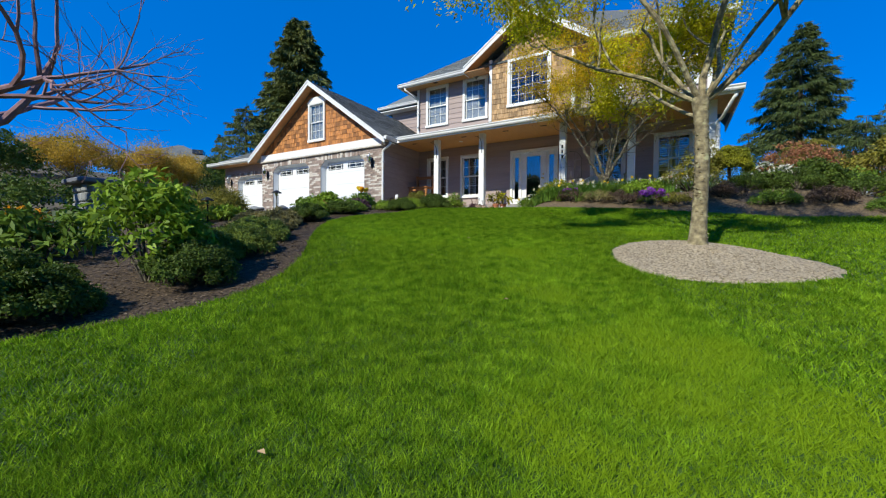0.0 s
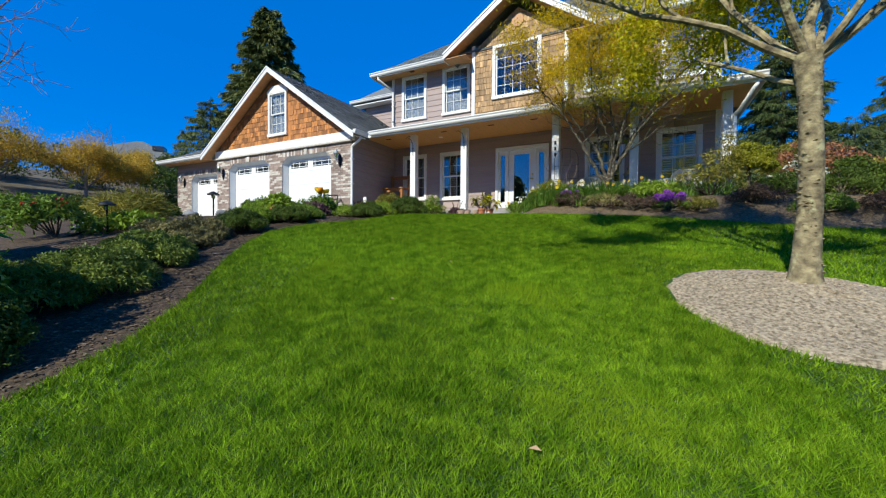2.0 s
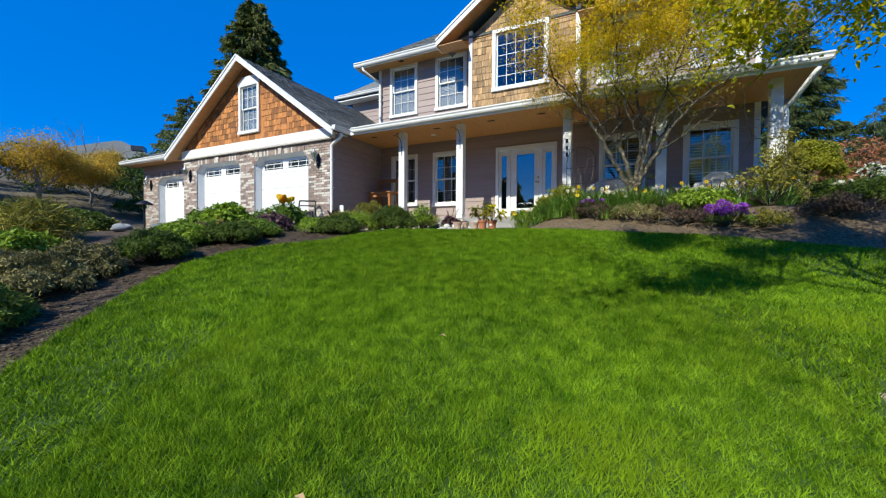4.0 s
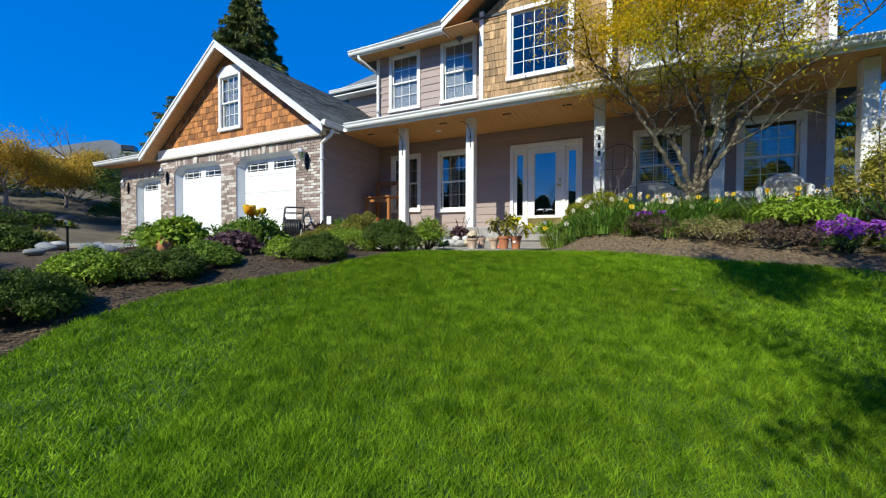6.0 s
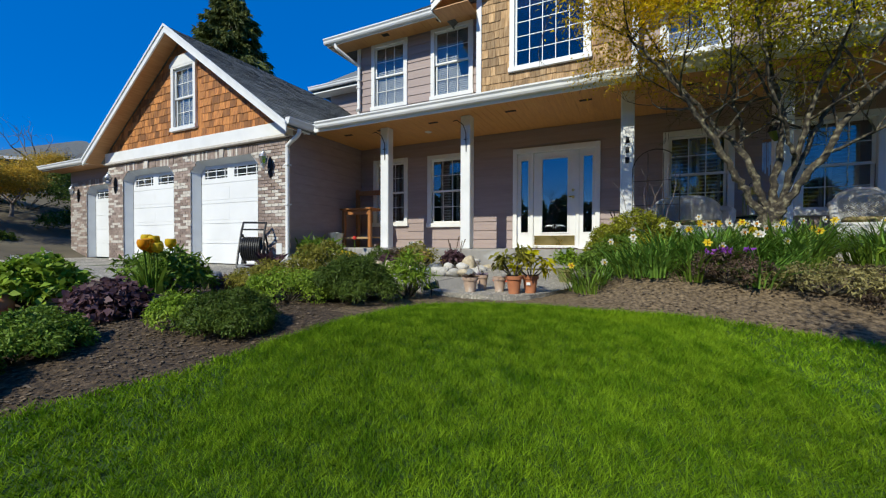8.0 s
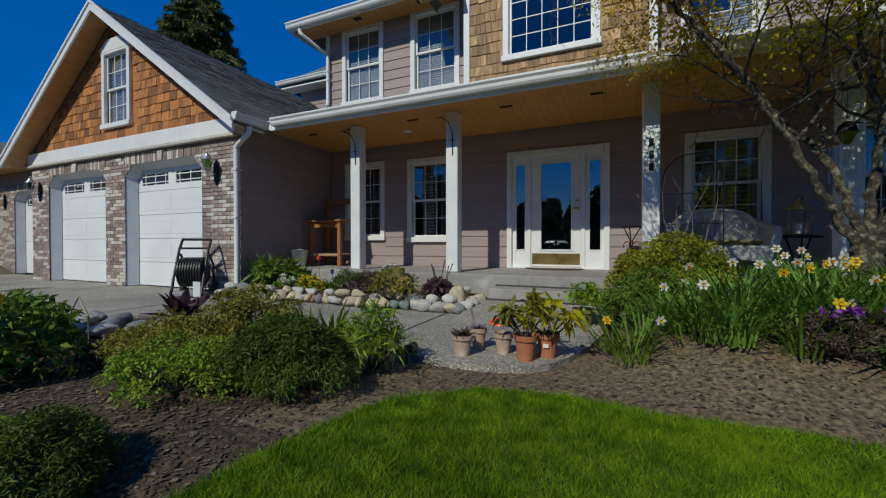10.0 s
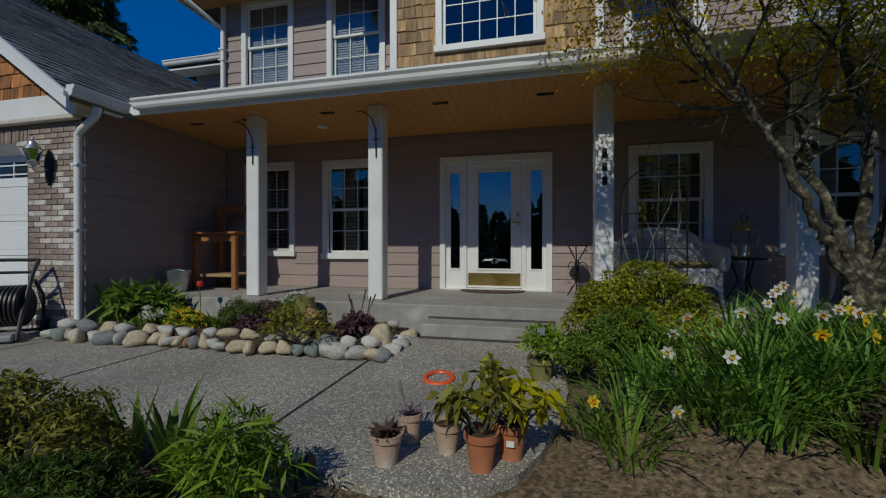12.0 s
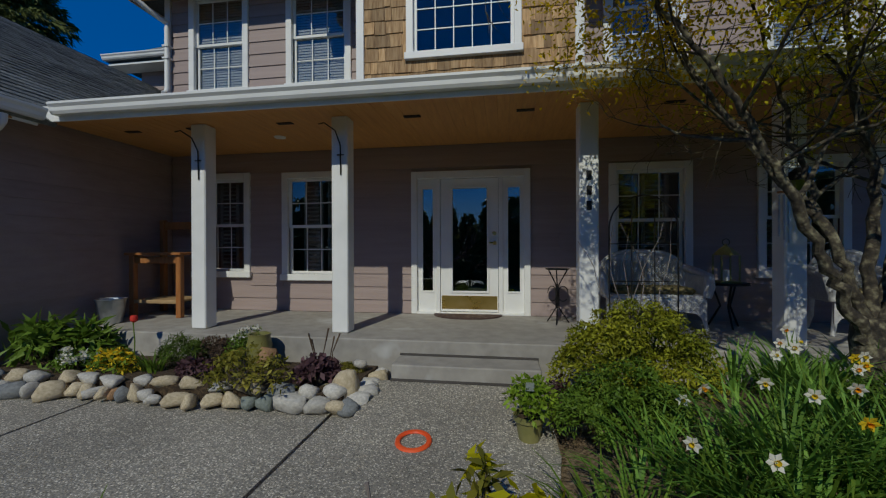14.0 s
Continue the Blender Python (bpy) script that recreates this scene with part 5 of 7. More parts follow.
def pot(x, y, r, h, material, label, z=PATIO_Z, name="flower_pot"):
    t = thing(name, label, "pot", (x, y, z), "pots at the patio's edge")
    prof = [(r * 0.66, 0.0), (r * 0.9, h * 0.78), (r * 0.9, h * 0.79), (r * 1.04, h * 0.8), (r * 1.06, h), (r * 0.96, h), (r * 0.92, h * 0.86), (0.01, h * 0.86)]
    part("pot", M().lathe(prof, 24), material, t, local=True, smooth=True)
    part("soil", M().lathe([(r * 0.93, h * 0.84), (r * 0.9, h * 0.88), (0.01, h * 0.9)], 16), MULCH, t, local=True)
    return t


def rosette(t, h, r, material, seed, n=40, up=0.6):
    rng = np.random.default_rng(seed)
    a = rng.uniform(0, 6.28, n)
    d = unit(np.stack([np.cos(a), np.sin(a), rng.uniform(0.2, 1.4, n) * up], 1))
    p = np.tile(np.array((0, 0, h)), (n, 1))
    part("plant", np_mesh("plant", leaf_quads(rng, p, d, r, r * 0.28, 0.12), 4, material), None, t, local=True)


p1 = pot(-4.51, 9.66, 0.085, 0.16, PALETERRA, "small pale clay pot with dark succulent")
rosette(p1, 0.14, 0.1, BROWNLEAF, 1, 60, 1.0)
p2 = pot(-4.46, 9.9, 0.07, 0.17, PALETERRA, "small pale clay pot with grey-mauve succulent")
rosette(p2, 0.15, 0.09, leafmat("mauve_leaf", (0.2, 0.16, 0.2), (0.34, 0.28, 0.34)), 2, 40, 0.8)
p3 = pot(-4.23, 9.84, 0.075, 0.16, PALETERRA, "small pale clay pot with reddish succulent")
rosette(p3, 0.13, 0.06, PURPLELEAF, 3, 40, 0.3)
part("stem", M().tube([(-0.02, 0, 0.16), (-0.05, 0, 0.26), (-0.07, 0.01, 0.33)], [0.008, 0.007, 0.012], 6), GREYBARK, p2, local=True)
for px, py, s in ((-3.98, 9.72, 4), (-3.84, 9.86, 5)):
    pp = pot(px - 0.05, py, 0.086, 0.19, TERRA, "terracotta pot holding a leafy young shrub")
    rng = np.random.default_rng(s)
    m = M()
    pts, dirs = [], []
    for i in range(7):
        a = rng.uniform(0, 6.28)
        e = np.array((0.16 * math.cos(a), 0.16 * math.sin(a), rng.uniform(0.26, 0.48)))
        m.tube([(0.02 * math.cos(a), 0.02 * math.sin(a), 0.17), tuple(e * np.array((0.6, 0.6, 0.75))), tuple(e)], [0.008, 0.006, 0.004], 5)
        k = 20
        pts.append(e + rng.normal(size=(k, 3)) * 0.025)
        dirs.append(unit(rng.normal(size=(k, 3)) + np.array((math.cos(a), math.sin(a), 0.1))))
    part("stems", m, MAPLEBARK, pp, local=True)
    part("foliage", np_mesh("foliage", leaf_quads(rng, np.concatenate(pts), np.concatenate(dirs), 0.1, 0.036, 0.3, 0.25, 0.15, 0.5), 4, OLIVE if s == 4 else LIMELEAF), None, pp, local=True)
part("price_label", M().box(-0.02, 0.02, -0.084, -0.08, 0.09, 0.12), WHITE, pp, local=True)
gp = pot(-3.72, 11.1, 0.11, 0.2, CLAY, "brown clay pot with bright green herb")
rng = np.random.default_rng(9)
p, d, c = lumps(rng, 0.2, 0.2, 0.3, 30, 0.08, 700)
part("foliage", np_mesh("foliage", leaf_quads(rng, p + np.array((0, 0, 0.16)), d, 0.05, 0.028, 0.6), 4, BRIGHT), None, gp, local=True)
part("plant_tag", M().box(-0.03, 0.03, -0.1, -0.095, 0.4, 0.46), ROCKMATS[3], gp, local=True)
ring = thing("throwing_ring", "orange plastic ring lying on the patio", "toy", (-4.55, 10.95, PATIO_Z + 0.01))
hoop = M().lathe([(0.095, 0.006), (0.1, 0.016), (0.115, 0.021), (0.13, 0.016), (0.135, 0.004), (0.13, 0.0), (0.1, 0.0), (0.095, 0.006)], 36, cap=False)
hoop.v = [(q[0], q[1], q[2] + 0.107 * q[1]) for q in hoop.v]
part("ring", hoop, ORANGE, ring, local=True, smooth=True)


def hose_reel():
    t = thing("hose_reel", "black hose reel cart before the garage", "hose reel", (-9.95, 11.15, PATIO_Z))
    fr = M()
    for y in (-0.22, 0.22):
        fr.tube([(-0.3, y, 0.04), (-0.2, y, 0.3), (0.05, y, 0.78), (0.2, y, 0.95)], 0.022, 8)
        fr.tube([(0.32, y, 0.05), (0.3, y, 0.5), (0.1, y, 0.7)], 0.02, 8)
    fr.tube([(0.2, -0.22, 0.95), (0.2, 0.22, 0.95)], 0.022, 8).tube([(0.08, -0.22, 0.8), (0.08, 0.22, 0.8)], 0.018, 8)
    fr.tube([(-0.3, -0.22, 0.04), (-0.3, 0.22, 0.04)], 0.02, 8).tube([(0.32, -0.22, 0.05), (0.32, 0.22, 0.05)], 0.02, 8)
    part("frame", fr, BLACKPLASTIC, t, local=True, smooth=True)
    part("tray", M().box(-0.34, -0.05, -0.2, 0.2, 0.02, 0.1, 0.02), GREYPLASTIC, t, "grey moulded tray", local=True)
    part("hub", M().tube([(0.02, -0.18, 0.4), (0.02, 0.18, 0.4)], 0.1, 20), BLACKPLASTIC, t, local=True)
    for y in (-0.19, 0.19):
        part("flange", M().tube([(0.02, y - 0.01, 0.4), (0.02, y + 0.01, 0.4)], 0.19, 28), BLACKPLASTIC, t, local=True)
    h = M()
    for i, y in enumerate(np.linspace(-0.16, 0.16, 9)):
        for r in (0.2, 0.235):
            h.tube([(0.02 + r * math.cos(a), y + 0.004 * (r > 0.21), 0.4 + r * math.sin(a)) for a in np.linspace(0, 2 * math.pi, 25)], 0.017, 6, cap=False)
    part("hose", h, BLACKPLASTIC, t, "coiled black garden hose", local=True, smooth=True)
    part("wheel", M().tube([(0.28, -0.27, 0.1), (0.28, -0.23, 0.1)], 0.1, 20), BLACKPLASTIC, t, local=True)
    part("wheel", M().tube([(0.28, 0.23, 0.1), (0.28, 0.27, 0.1)], 0.1, 20), BLACKPLASTIC, t, local=True)
    t.matrix_basis = pose(-9.95, 11.15, PATIO_Z, 0, 0, 128)


hose_reel()


def bucket():
    t = thing("bucket", "galvanised steel bucket on the porch edge", "bucket", (-9.1, 12.7, PORCH_TOP))
    t.scale = (1.15, 1.15, 1.15)
    part("pail", M().lathe([(0.1, 0.0), (0.105, 0.01), (0.145, 0.27), (0.152, 0.275), (0.152, 0.285), (0.142, 0.285), (0.1, 0.03), (0.01, 0.03)], 28), STEEL, t, local=True, smooth=True)
    part("handle", M().tube([(0.15 * math.cos(a), 0.15 * math.sin(a) * 0.3 - 0.1 * math.sin(a), 0.27 + 0.03 * math.sin(a)) for a in np.linspace(0, math.pi, 13)], 0.005, 6), STEEL, t, local=True)


bucket()


def bench():
    """A tall potting bench against the side wall."""
    t = thing("potting_bench", "orange-stained wooden potting bench on the porch", "bench", (-8.95, 13.4, PORCH_TOP))
    for x, y, h in ((-0.32, -0.22, 0.9), (-0.32, 0.3, 1.45), (0.45, -0.22, 0.9), (0.45, 0.3, 1.45)):
        part("leg", M().box(x - 0.04, x + 0.04, y - 0.04, y + 0.04, 0, h, 0.008), TIMBER, t, local=True)
    part("worktop", M().box(-0.4, 0.52, -0.3, 0.34, 0.9, 0.94, 0.008), TIMBER, t, local=True)
    part("shelf", M().box(-0.3, 0.43, -0.2, 0.28, 0.22, 0.25, 0.006), BUFFTIMBER, t, local=True)
    part("rail", M().box(-0.3, 0.43, -0.25, -0.22, 0.2, 0.25, 0.006), BUFFTIMBER, t, local=True)
    part("rail", M().box(-0.3, 0.43, -0.24, -0.21, 0.78, 0.88, 0.006), TIMBER, t, local=True)
    part("back_board", M().box(-0.36, 0.49, 0.29, 0.32, 1.3, 1.42, 0.006), TIMBER, t, local=True)


bench()
dm = thing("doormat", "dark half-round patterned coir doormat", "doormat", (-4.42, 13.95, PORCH_TOP))
part("mat", M().prism([(0.5 * math.cos(a), -0.38 * math.sin(a)) for a in np.linspace(0, math.pi, 25)], 0.0, 0.018, axis="z"), MAT_, dm, local=True)


def woven(m, x0, x1, z0, z1, y, step=0.035, r=0.006, bend=None):
    """A diagonal lattice of canes."""
    b = bend or (lambda x, z: y)
    n = int((x1 - x0 + z1 - z0) / step)
    for i in range(n):
        o = i * step
        for s in (1, -1):
            pts = []
            for k in range(7):
                z = z0 + (z1 - z0) * k / 6
                x = x0 + o - (z - z0) if s > 0 else x0 + o - (z1 - z)
                if x0 <= x <= x1:
                    pts.append((x, b(x, z), z))
            if len(pts) > 1:
                m.tube(pts, r, 4, cap=False)


def wicker_seat(name, label, cat, x, y, w, turn):
    """A wicker settee or chair with rolled arms, arched back and cushion."""
    t = thing(name, label, cat, (x, y, PORCH_TOP))
    h = w / 2
    arch = [(h * c, 0.55 + 0.38 * math.sqrt(max(0, 1 - (abs(c) ** 3)))) for c in np.linspace(-1, 1, 17)]
    back = M().prism(arch + [(h, 0.4), (-h, 0.4)], 0.24, 0.3)
    part("backrest", back, WICKER, t, local=True)
    part("back_roll", M().tube([(a, 0.26, b) for a, b in arch], 0.035, 8), WICKER, t, local=True, smooth=True)
    lat = M()
    woven(lat, -h + 0.05, h - 0.05, 0.45, 0.82, 0.23)
    part("back_weave", lat, WICKER, t, local=True)
    part("seat", M().box(-h, h, -0.28, 0.28, 0.36, 0.42, 0.02), WICKER, t, local=True)
    part("apron", M().prism([(-h, 0.37), (h, 0.37), (h, 0.1), (h * 0.8, 0.2), (0, 0.26), (-h * 0.8, 0.2), (-h, 0.1)], -0.29, -0.26), WICKER, t, local=True)
    ap = M()
    woven(ap, -h + 0.04, h - 0.04, 0.24, 0.36, -0.295, 0.04, 0.006)
    part("apron_weave", ap, WICKER, t, local=True)
    part("seat_cushion", M().box(-h + 0.09, h - 0.09, -0.26, 0.2, 0.42, 0.5, 0.035), CUSHION, t, "dark floral seat cushion", local=True)
    for s in (-1, 1):
        part("arm", M().tube([(s * h, 0.28, 0.72), (s * (h + 0.03), 0.0, 0.68), (s * (h + 0.04), -0.26, 0.63), (s * (h + 0.03), -0.3, 0.52), (s * h, -0.28, 0.4)], 0.05, 10), WICKER, t, local=True, smooth=True)
        part("arm_panel", M().box(s * h - 0.015, s * h + 0.015, -0.26, 0.26, 0.4, 0.64), WICKER, t, local=True)
        for yy in (-0.25, 0.25):
            part("leg", M().tube([(s * (h - 0.03), yy, 0.37), (s * (h - 0.02), yy, 0.15), (s * (h + 0.01), yy * 1.1, 0.0)], [0.03, 0.026, 0.022], 8), WICKER, t, local=True, smooth=True)
    t.matrix_basis = pose(x, y, PORCH_TOP, 0, 0, turn)


wicker_seat("wicker_settee", "white wicker settee with dark floral cushion", "settee", -2.1, 13.48, 1.12, 0)
wicker_seat("wicker_chair", "white wicker armchair on the porch", "chair", 0.05, 13.3, 0.62, -12)


def side_table():
    t = thing("side_table", "small dark side table between the seats", "table", (-1.18, 13.5, PORCH_TOP))
    part("top", M().lathe([(0.2, 0.52), (0.24, 0.525), (0.24, 0.55), (0.01, 0.55)], 24), BLACKMETAL, t, local=True)
    for a in (0.4, 2.5, 4.6):
        part("leg", M().tube([(0.15 * math.cos(a), 0.15 * math.sin(a), 0.53), (0.06 * math.cos(a), 0.06 * math.sin(a), 0.26), (0.19 * math.cos(a), 0.19 * math.sin(a), 0)], 0.012, 6), BLACKMETAL, t, local=True)
    z = PORCH_TOP + 0.55
    l = thing("candle_lantern", "greenish metal candle lantern on the table", "lantern", (-1.2, 13.46, z))
    for sx in (-0.1, 0.1):
        for sy in (-0.1, 0.1):
            part("post", M().box(sx - 0.008, sx + 0.008, sy - 0.008, sy + 0.008, 0.02, 0.34), CLAY, l, local=True)
    part("base", M().box(-0.12, 0.12, -0.12, 0.12, 0, 0.025, 0.006), CLAY, l, local=True)
    part("roof", M().lathe([(0.16, 0.34), (0.13, 0.37), (0.06, 0.43), (0.03, 0.45), (0.02, 0.48)], 4), CLAY, l, local=True)
    part("loop", M().tube([(0.04 * math.cos(a), 0, 0.5 + 0.04 * math.sin(a)) for a in np.linspace(0, 6.28, 13)], 0.005, 5), BLACKMETAL, l, local=True)
    part("candle", M().lathe([(0.035, 0.025), (0.035, 0.16), (0.01, 0.16)], 14), WHITE, l, local=True)


side_table()


def plant_stand():
    t = thing("plant_stand", "rusty wrought-iron plant stand with scrolls", "plant stand", (-3.2, 13.5, PORCH_TOP))
    part("top", M().lathe([(0.14, 0.7), (0.15, 0.705), (0.15, 0.715), (0.13, 0.715)], 20), BLACKMETAL, t, local=True)
    m = M()
    for a in (0.3, 2.4, 4.5):
        c, s = math.cos(a), math.sin(a)
        m.tube([(0.14 * c, 0.14 * s, 0.7), (0.02 * c, 0.02 * s, 0.5), (0.02 * c, 0.02 * s, 0.2), (0.16 * c, 0.16 * s, 0.0)], 0.009, 6)
        m.tube([(0.08 * c + 0.07 * c * math.cos(b), 0.08 * s + 0.07 * s * math.cos(b), 0.38 + 0.1 * math.sin(b)) for b in np.linspace(0, 5.5, 14)], 0.006, 5)
    part("frame", m, BLACKMETAL, t, local=True, smooth=True)


plant_stand()


def trellis():
    z = ground_z(-2.62, 12.05)
    t = thing("wire_trellis", "thin black wire trellis with bare vine", "trellis", (-2.62, 12.05, z))
    m = M()
    w, h = 0.3, 1.75
    m.tube([(-w, 0, 0), (-w, 0, h - 0.3)] + [(-w * math.cos(a), 0, h - 0.3 + 0.3 * math.sin(a)) for a in np.linspace(0.2, math.pi - 0.2, 11)] + [(w, 0, h - 0.3), (w, 0, 0)], 0.007, 6)
    for x in (-0.1, 0.1):
        m.tube([(x, 0, 0), (x, 0, h - 0.05)], 0.005, 5)
    for zz in (0.6, 0.95, 1.3):
        m.tube([(-w, 0, zz), (w, 0, zz)], 0.005, 5)
    part("wire_frame", m, BLACKMETAL, t, local=True)
    v = M()
    rg = np.random.default_rng(44)
    for i in range(6):
        q, r, e = branch(rg, (rg.uniform(-0.2, 0.2), 0.01, 0.1), (rg.uniform(-0.3, 0.3), 0, 1), 1.5, 0.006, 0.003, 9, 0.22, 0.1)
        v.tube([(a[0], a[1] * 0.2, a[2]) for a in q], r, 4)
    part("vine", v, GREYBARK, t, local=True)


trellis()


def chime():
    t = thing("wind_chime", "metal wind chime hanging by the post", "wind chime", (-1.3, 12.3, 4.35))
    part("cord", M().tube([(0, 0, -0.1), (0, 0.02, 0.93)], 0.003, 4), BLACKMETAL, t, local=True)
    part("disc", M().lathe([(0.05, -0.1), (0.05, -0.085)], 14), TIMBER, t, local=True)
    for i in range(6):
        a = i * 1.047
        part("tube", M().tube([(0.04 * math.cos(a), 0.04 * math.sin(a), -0.12), (0.04 * math.cos(a), 0.04 * math.sin(a), -0.42 - 0.03 * i)], 0.007, 8), STEEL, t, local=True)
    l = thing("hanging_lantern", "green glass lantern hanging under the eave", "lantern", (-1.22, 12.24, 4.33))
    part("glass", M().lathe([(0.02, -0.1), (0.05, -0.06), (0.085, 0.02), (0.06, 0.09), (0.03, 0.1)], 8), GREENGLASS, l, local=True)
    part("cap", M().lathe([(0.09, 0.02), (0.07, 0.1), (0.02, 0.14)], 8), BLACKMETAL, l, local=True)
    part("cord", M().tube([(0, 0, 0.13), (0, 0.02, 0.95)], 0.003, 4), BLACKMETAL, l, local=True)


chime()


def wall_lamp(x, y, z):
    """A coach lamp on a dark back plate."""
    t = thing("wall_lantern", "silver coach lamp on the brick wall", "lamp", (x, y, z), "lamps beside the garage doors")
    part("back_plate", M().prism([(0, -0.26), (0.05, -0.16), (0.065, 0), (0.05, 0.13), (0, 0.2), (-0.05, 0.13), (-0.065, 0), (-0.05, -0.16)], -0.025, 0.0), BLACKMETAL, t, local=True)
    part("arm", M().tube([(0, -0.02, -0.05), (0, -0.1, -0.11), (0, -0.18, -0.08), (0, -0.18, -0.02)], 0.012, 8), STEEL, t, local=True, smooth=True)
    part("base", M().lathe([(0.02, -0.04), (0.06, -0.01), (0.065, 0.01), (0.05, 0.02)], 12, (0, -0.18, 0)), STEEL, t, local=True)
    part("lamp_glass", M().lathe([(0.05, 0.02), (0.085, 0.17)], 6, (0, -0.18, 0)), LAMPGLASS, t, local=True)
    bars = M()
    for i in range(6):
        a = i * math.pi / 3
        bars.tube([(0.052 * math.cos(a), -0.18 + 0.052 * math.sin(a), 0.02), (0.088 * math.cos(a), -0.18 + 0.088 * math.sin(a), 0.17)], 0.005, 4)
    part("cage", bars, STEEL, t, local=True)
    part("hood", M().lathe([(0.1, 0.17), (0.09, 0.19), (0.05, 0.23), (0.045, 0.26), (0.015, 0.28), (0.02, 0.3), (0.004, 0.33)], 12, (0, -0.18, 0)), STEEL, t, local=True, smooth=True)


wall_lamp(-9.92, 11.575, 4.5)
wall_lamp(-16.2, 11.575, 4.5)
wall_lamp(-20.25, 12.295, 4.5)


def path_light(x, y):
    t = thing("path_light", "bronze mushroom path light in the bed", "lamp", (x, y, ground_z(x, y)), "path lights")
    part("stake", M().tube([(0, 0, -0.05), (0, 0, 0.36)], 0.014, 8), BLACKMETAL, t, local=True)
    part("lens", M().lathe([(0.035, 0.34), (0.04, 0.42)], 12), LAMPGLASS, t, local=True)
    part("cap", M().lathe([(0.12, 0.41), (0.11, 0.43), (0.04, 0.47), (0.01, 0.48)], 18), BLACKMETAL, t, local=True, smooth=True)


for px, py in ((-8.5, 6.35), (-7.96, 4.37)):
    path_light(px, py)

spot = thing("garden_spotlight", "small dark green garden spotlight on a spike", "lamp", (-4.86, 9.4, ground_z(-4.86, 9.4)))
part("spike", M().tube([(0, 0, -0.03), (0, 0, 0.07)], 0.008, 6), BLACKMETAL, spot, local=True)
part("body", M().tube([(-0.09, -0.02, 0.06), (-0.02, 0, 0.085), (0.06, 0.02, 0.11)], [0.018, 0.034, 0.042], 14), DARKMETAL, spot, local=True, smooth=True)
part("rim", M().tube([(0.058, 0.02, 0.109), (0.07, 0.023, 0.113)], 0.046, 14), BLACKMETAL, spot, local=True)
jar = thing("stoneware_jar", "small orange-brown stoneware jar among the stones", "jar", (-7.35, 6.85, ground_z(-7.35, 6.85)))
part("body", M().lathe([(0.05, 0.0), (0.085, 0.05), (0.09, 0.1), (0.06, 0.16), (0.035, 0.18), (0.045, 0.21), (0.03, 0.21)], 20), TERRA, jar, local=True, smooth=True)
sign = thing("plant_label", "small white plant label card on a stake", "sign", (-6.9, 9.15, ground_z(-6.9, 9.15)))
part("stake", M().tube([(0, 0, -0.05), (0, 0.02, 0.42)], 0.006, 6), BLACKMETAL, sign, local=True)
part("card", M().box(-0.05, 0.05, 0.0, 0.008, 0.4, 0.54, 0.002), WHITE, sign, local=True)
bp = pot(-7.05, 9.1, 0.12, 0.2, BLACKPLASTIC, "black plastic pot behind the yellow shrub", ground_z(-7.05, 9.1), "nursery_pot")
rosette(bp, 0.2, 0.3, PURPLELEAF, 12, 30, 1.6)
wire = thing("wire_hoop", "green wire plant support hoops in the bed", "plant support", (-7.6, 8.6, ground_z(-7.6, 8.6)))
part("hoop", M().tube([(-0.15, 0, 0), (-0.14, 0, 0.3), (0, 0, 0.45), (0.14, 0, 0.3), (0.15, 0, 0)], 0.006, 6), CLAY, wire, local=True)
urn = thing("clay_urn", "tall olive clay urn in the porch bed", "urn", (-6.5, 12.05, BED))
part("body", M().lathe([(0.09, 0), (0.12, 0.1), (0.13, 0.25), (0.11, 0.33), (0.12, 0.37), (0.1, 0.37), (0.09, 0.3), (0.01, 0.3)], 20), CLAY, urn, local=True, smooth=True)
for px, py in ((-7.05, 12.12), (-6.7, 12.1)):
    pot(px, py, 0.1, 0.16, BLACKPLASTIC, "black nursery pot in the porch bed", BED, "nursery_pot")
plaque = thing("wall_plaque", "round mauve-grey plaque on the porch wall", "plaque", (-2.98, 13.995, 3.85))
part("disc", M().tube([(0, 0, 0), (0, -0.02, 0)], 0.15, 28), SIDING, plaque, local=True)


def stone_pedestal():
    z = ground_z(-7.3, 2.42)
    t = thing("stone_pedestal", "stacked grey stone pedestal with flat cap", "pedestal", (-7.3, 2.42, z))
    r = random.Random(3)
    zz = 0.0
    while zz < 0.72:
        h = r.uniform(0.09, 0.14)
        xx = -0.24
        while xx < 0.22:
            w = min(r.uniform(0.12, 0.22), 0.25 - xx)
            part("stone", M().box(xx, xx + w - 0.012, -0.2 - r.uniform(0, 0.02), 0.2, zz, zz + h - 0.012, 0.015), ROCKMATS[1], t, local=True)
            xx += w
        zz += h
    part("cap", M().box(-0.36, 0.36, -0.3, 0.3, zz, zz + 0.07, 0.015), ROCKMATS[5], t, "flat slate cap", local=True)


stone_pedestal()


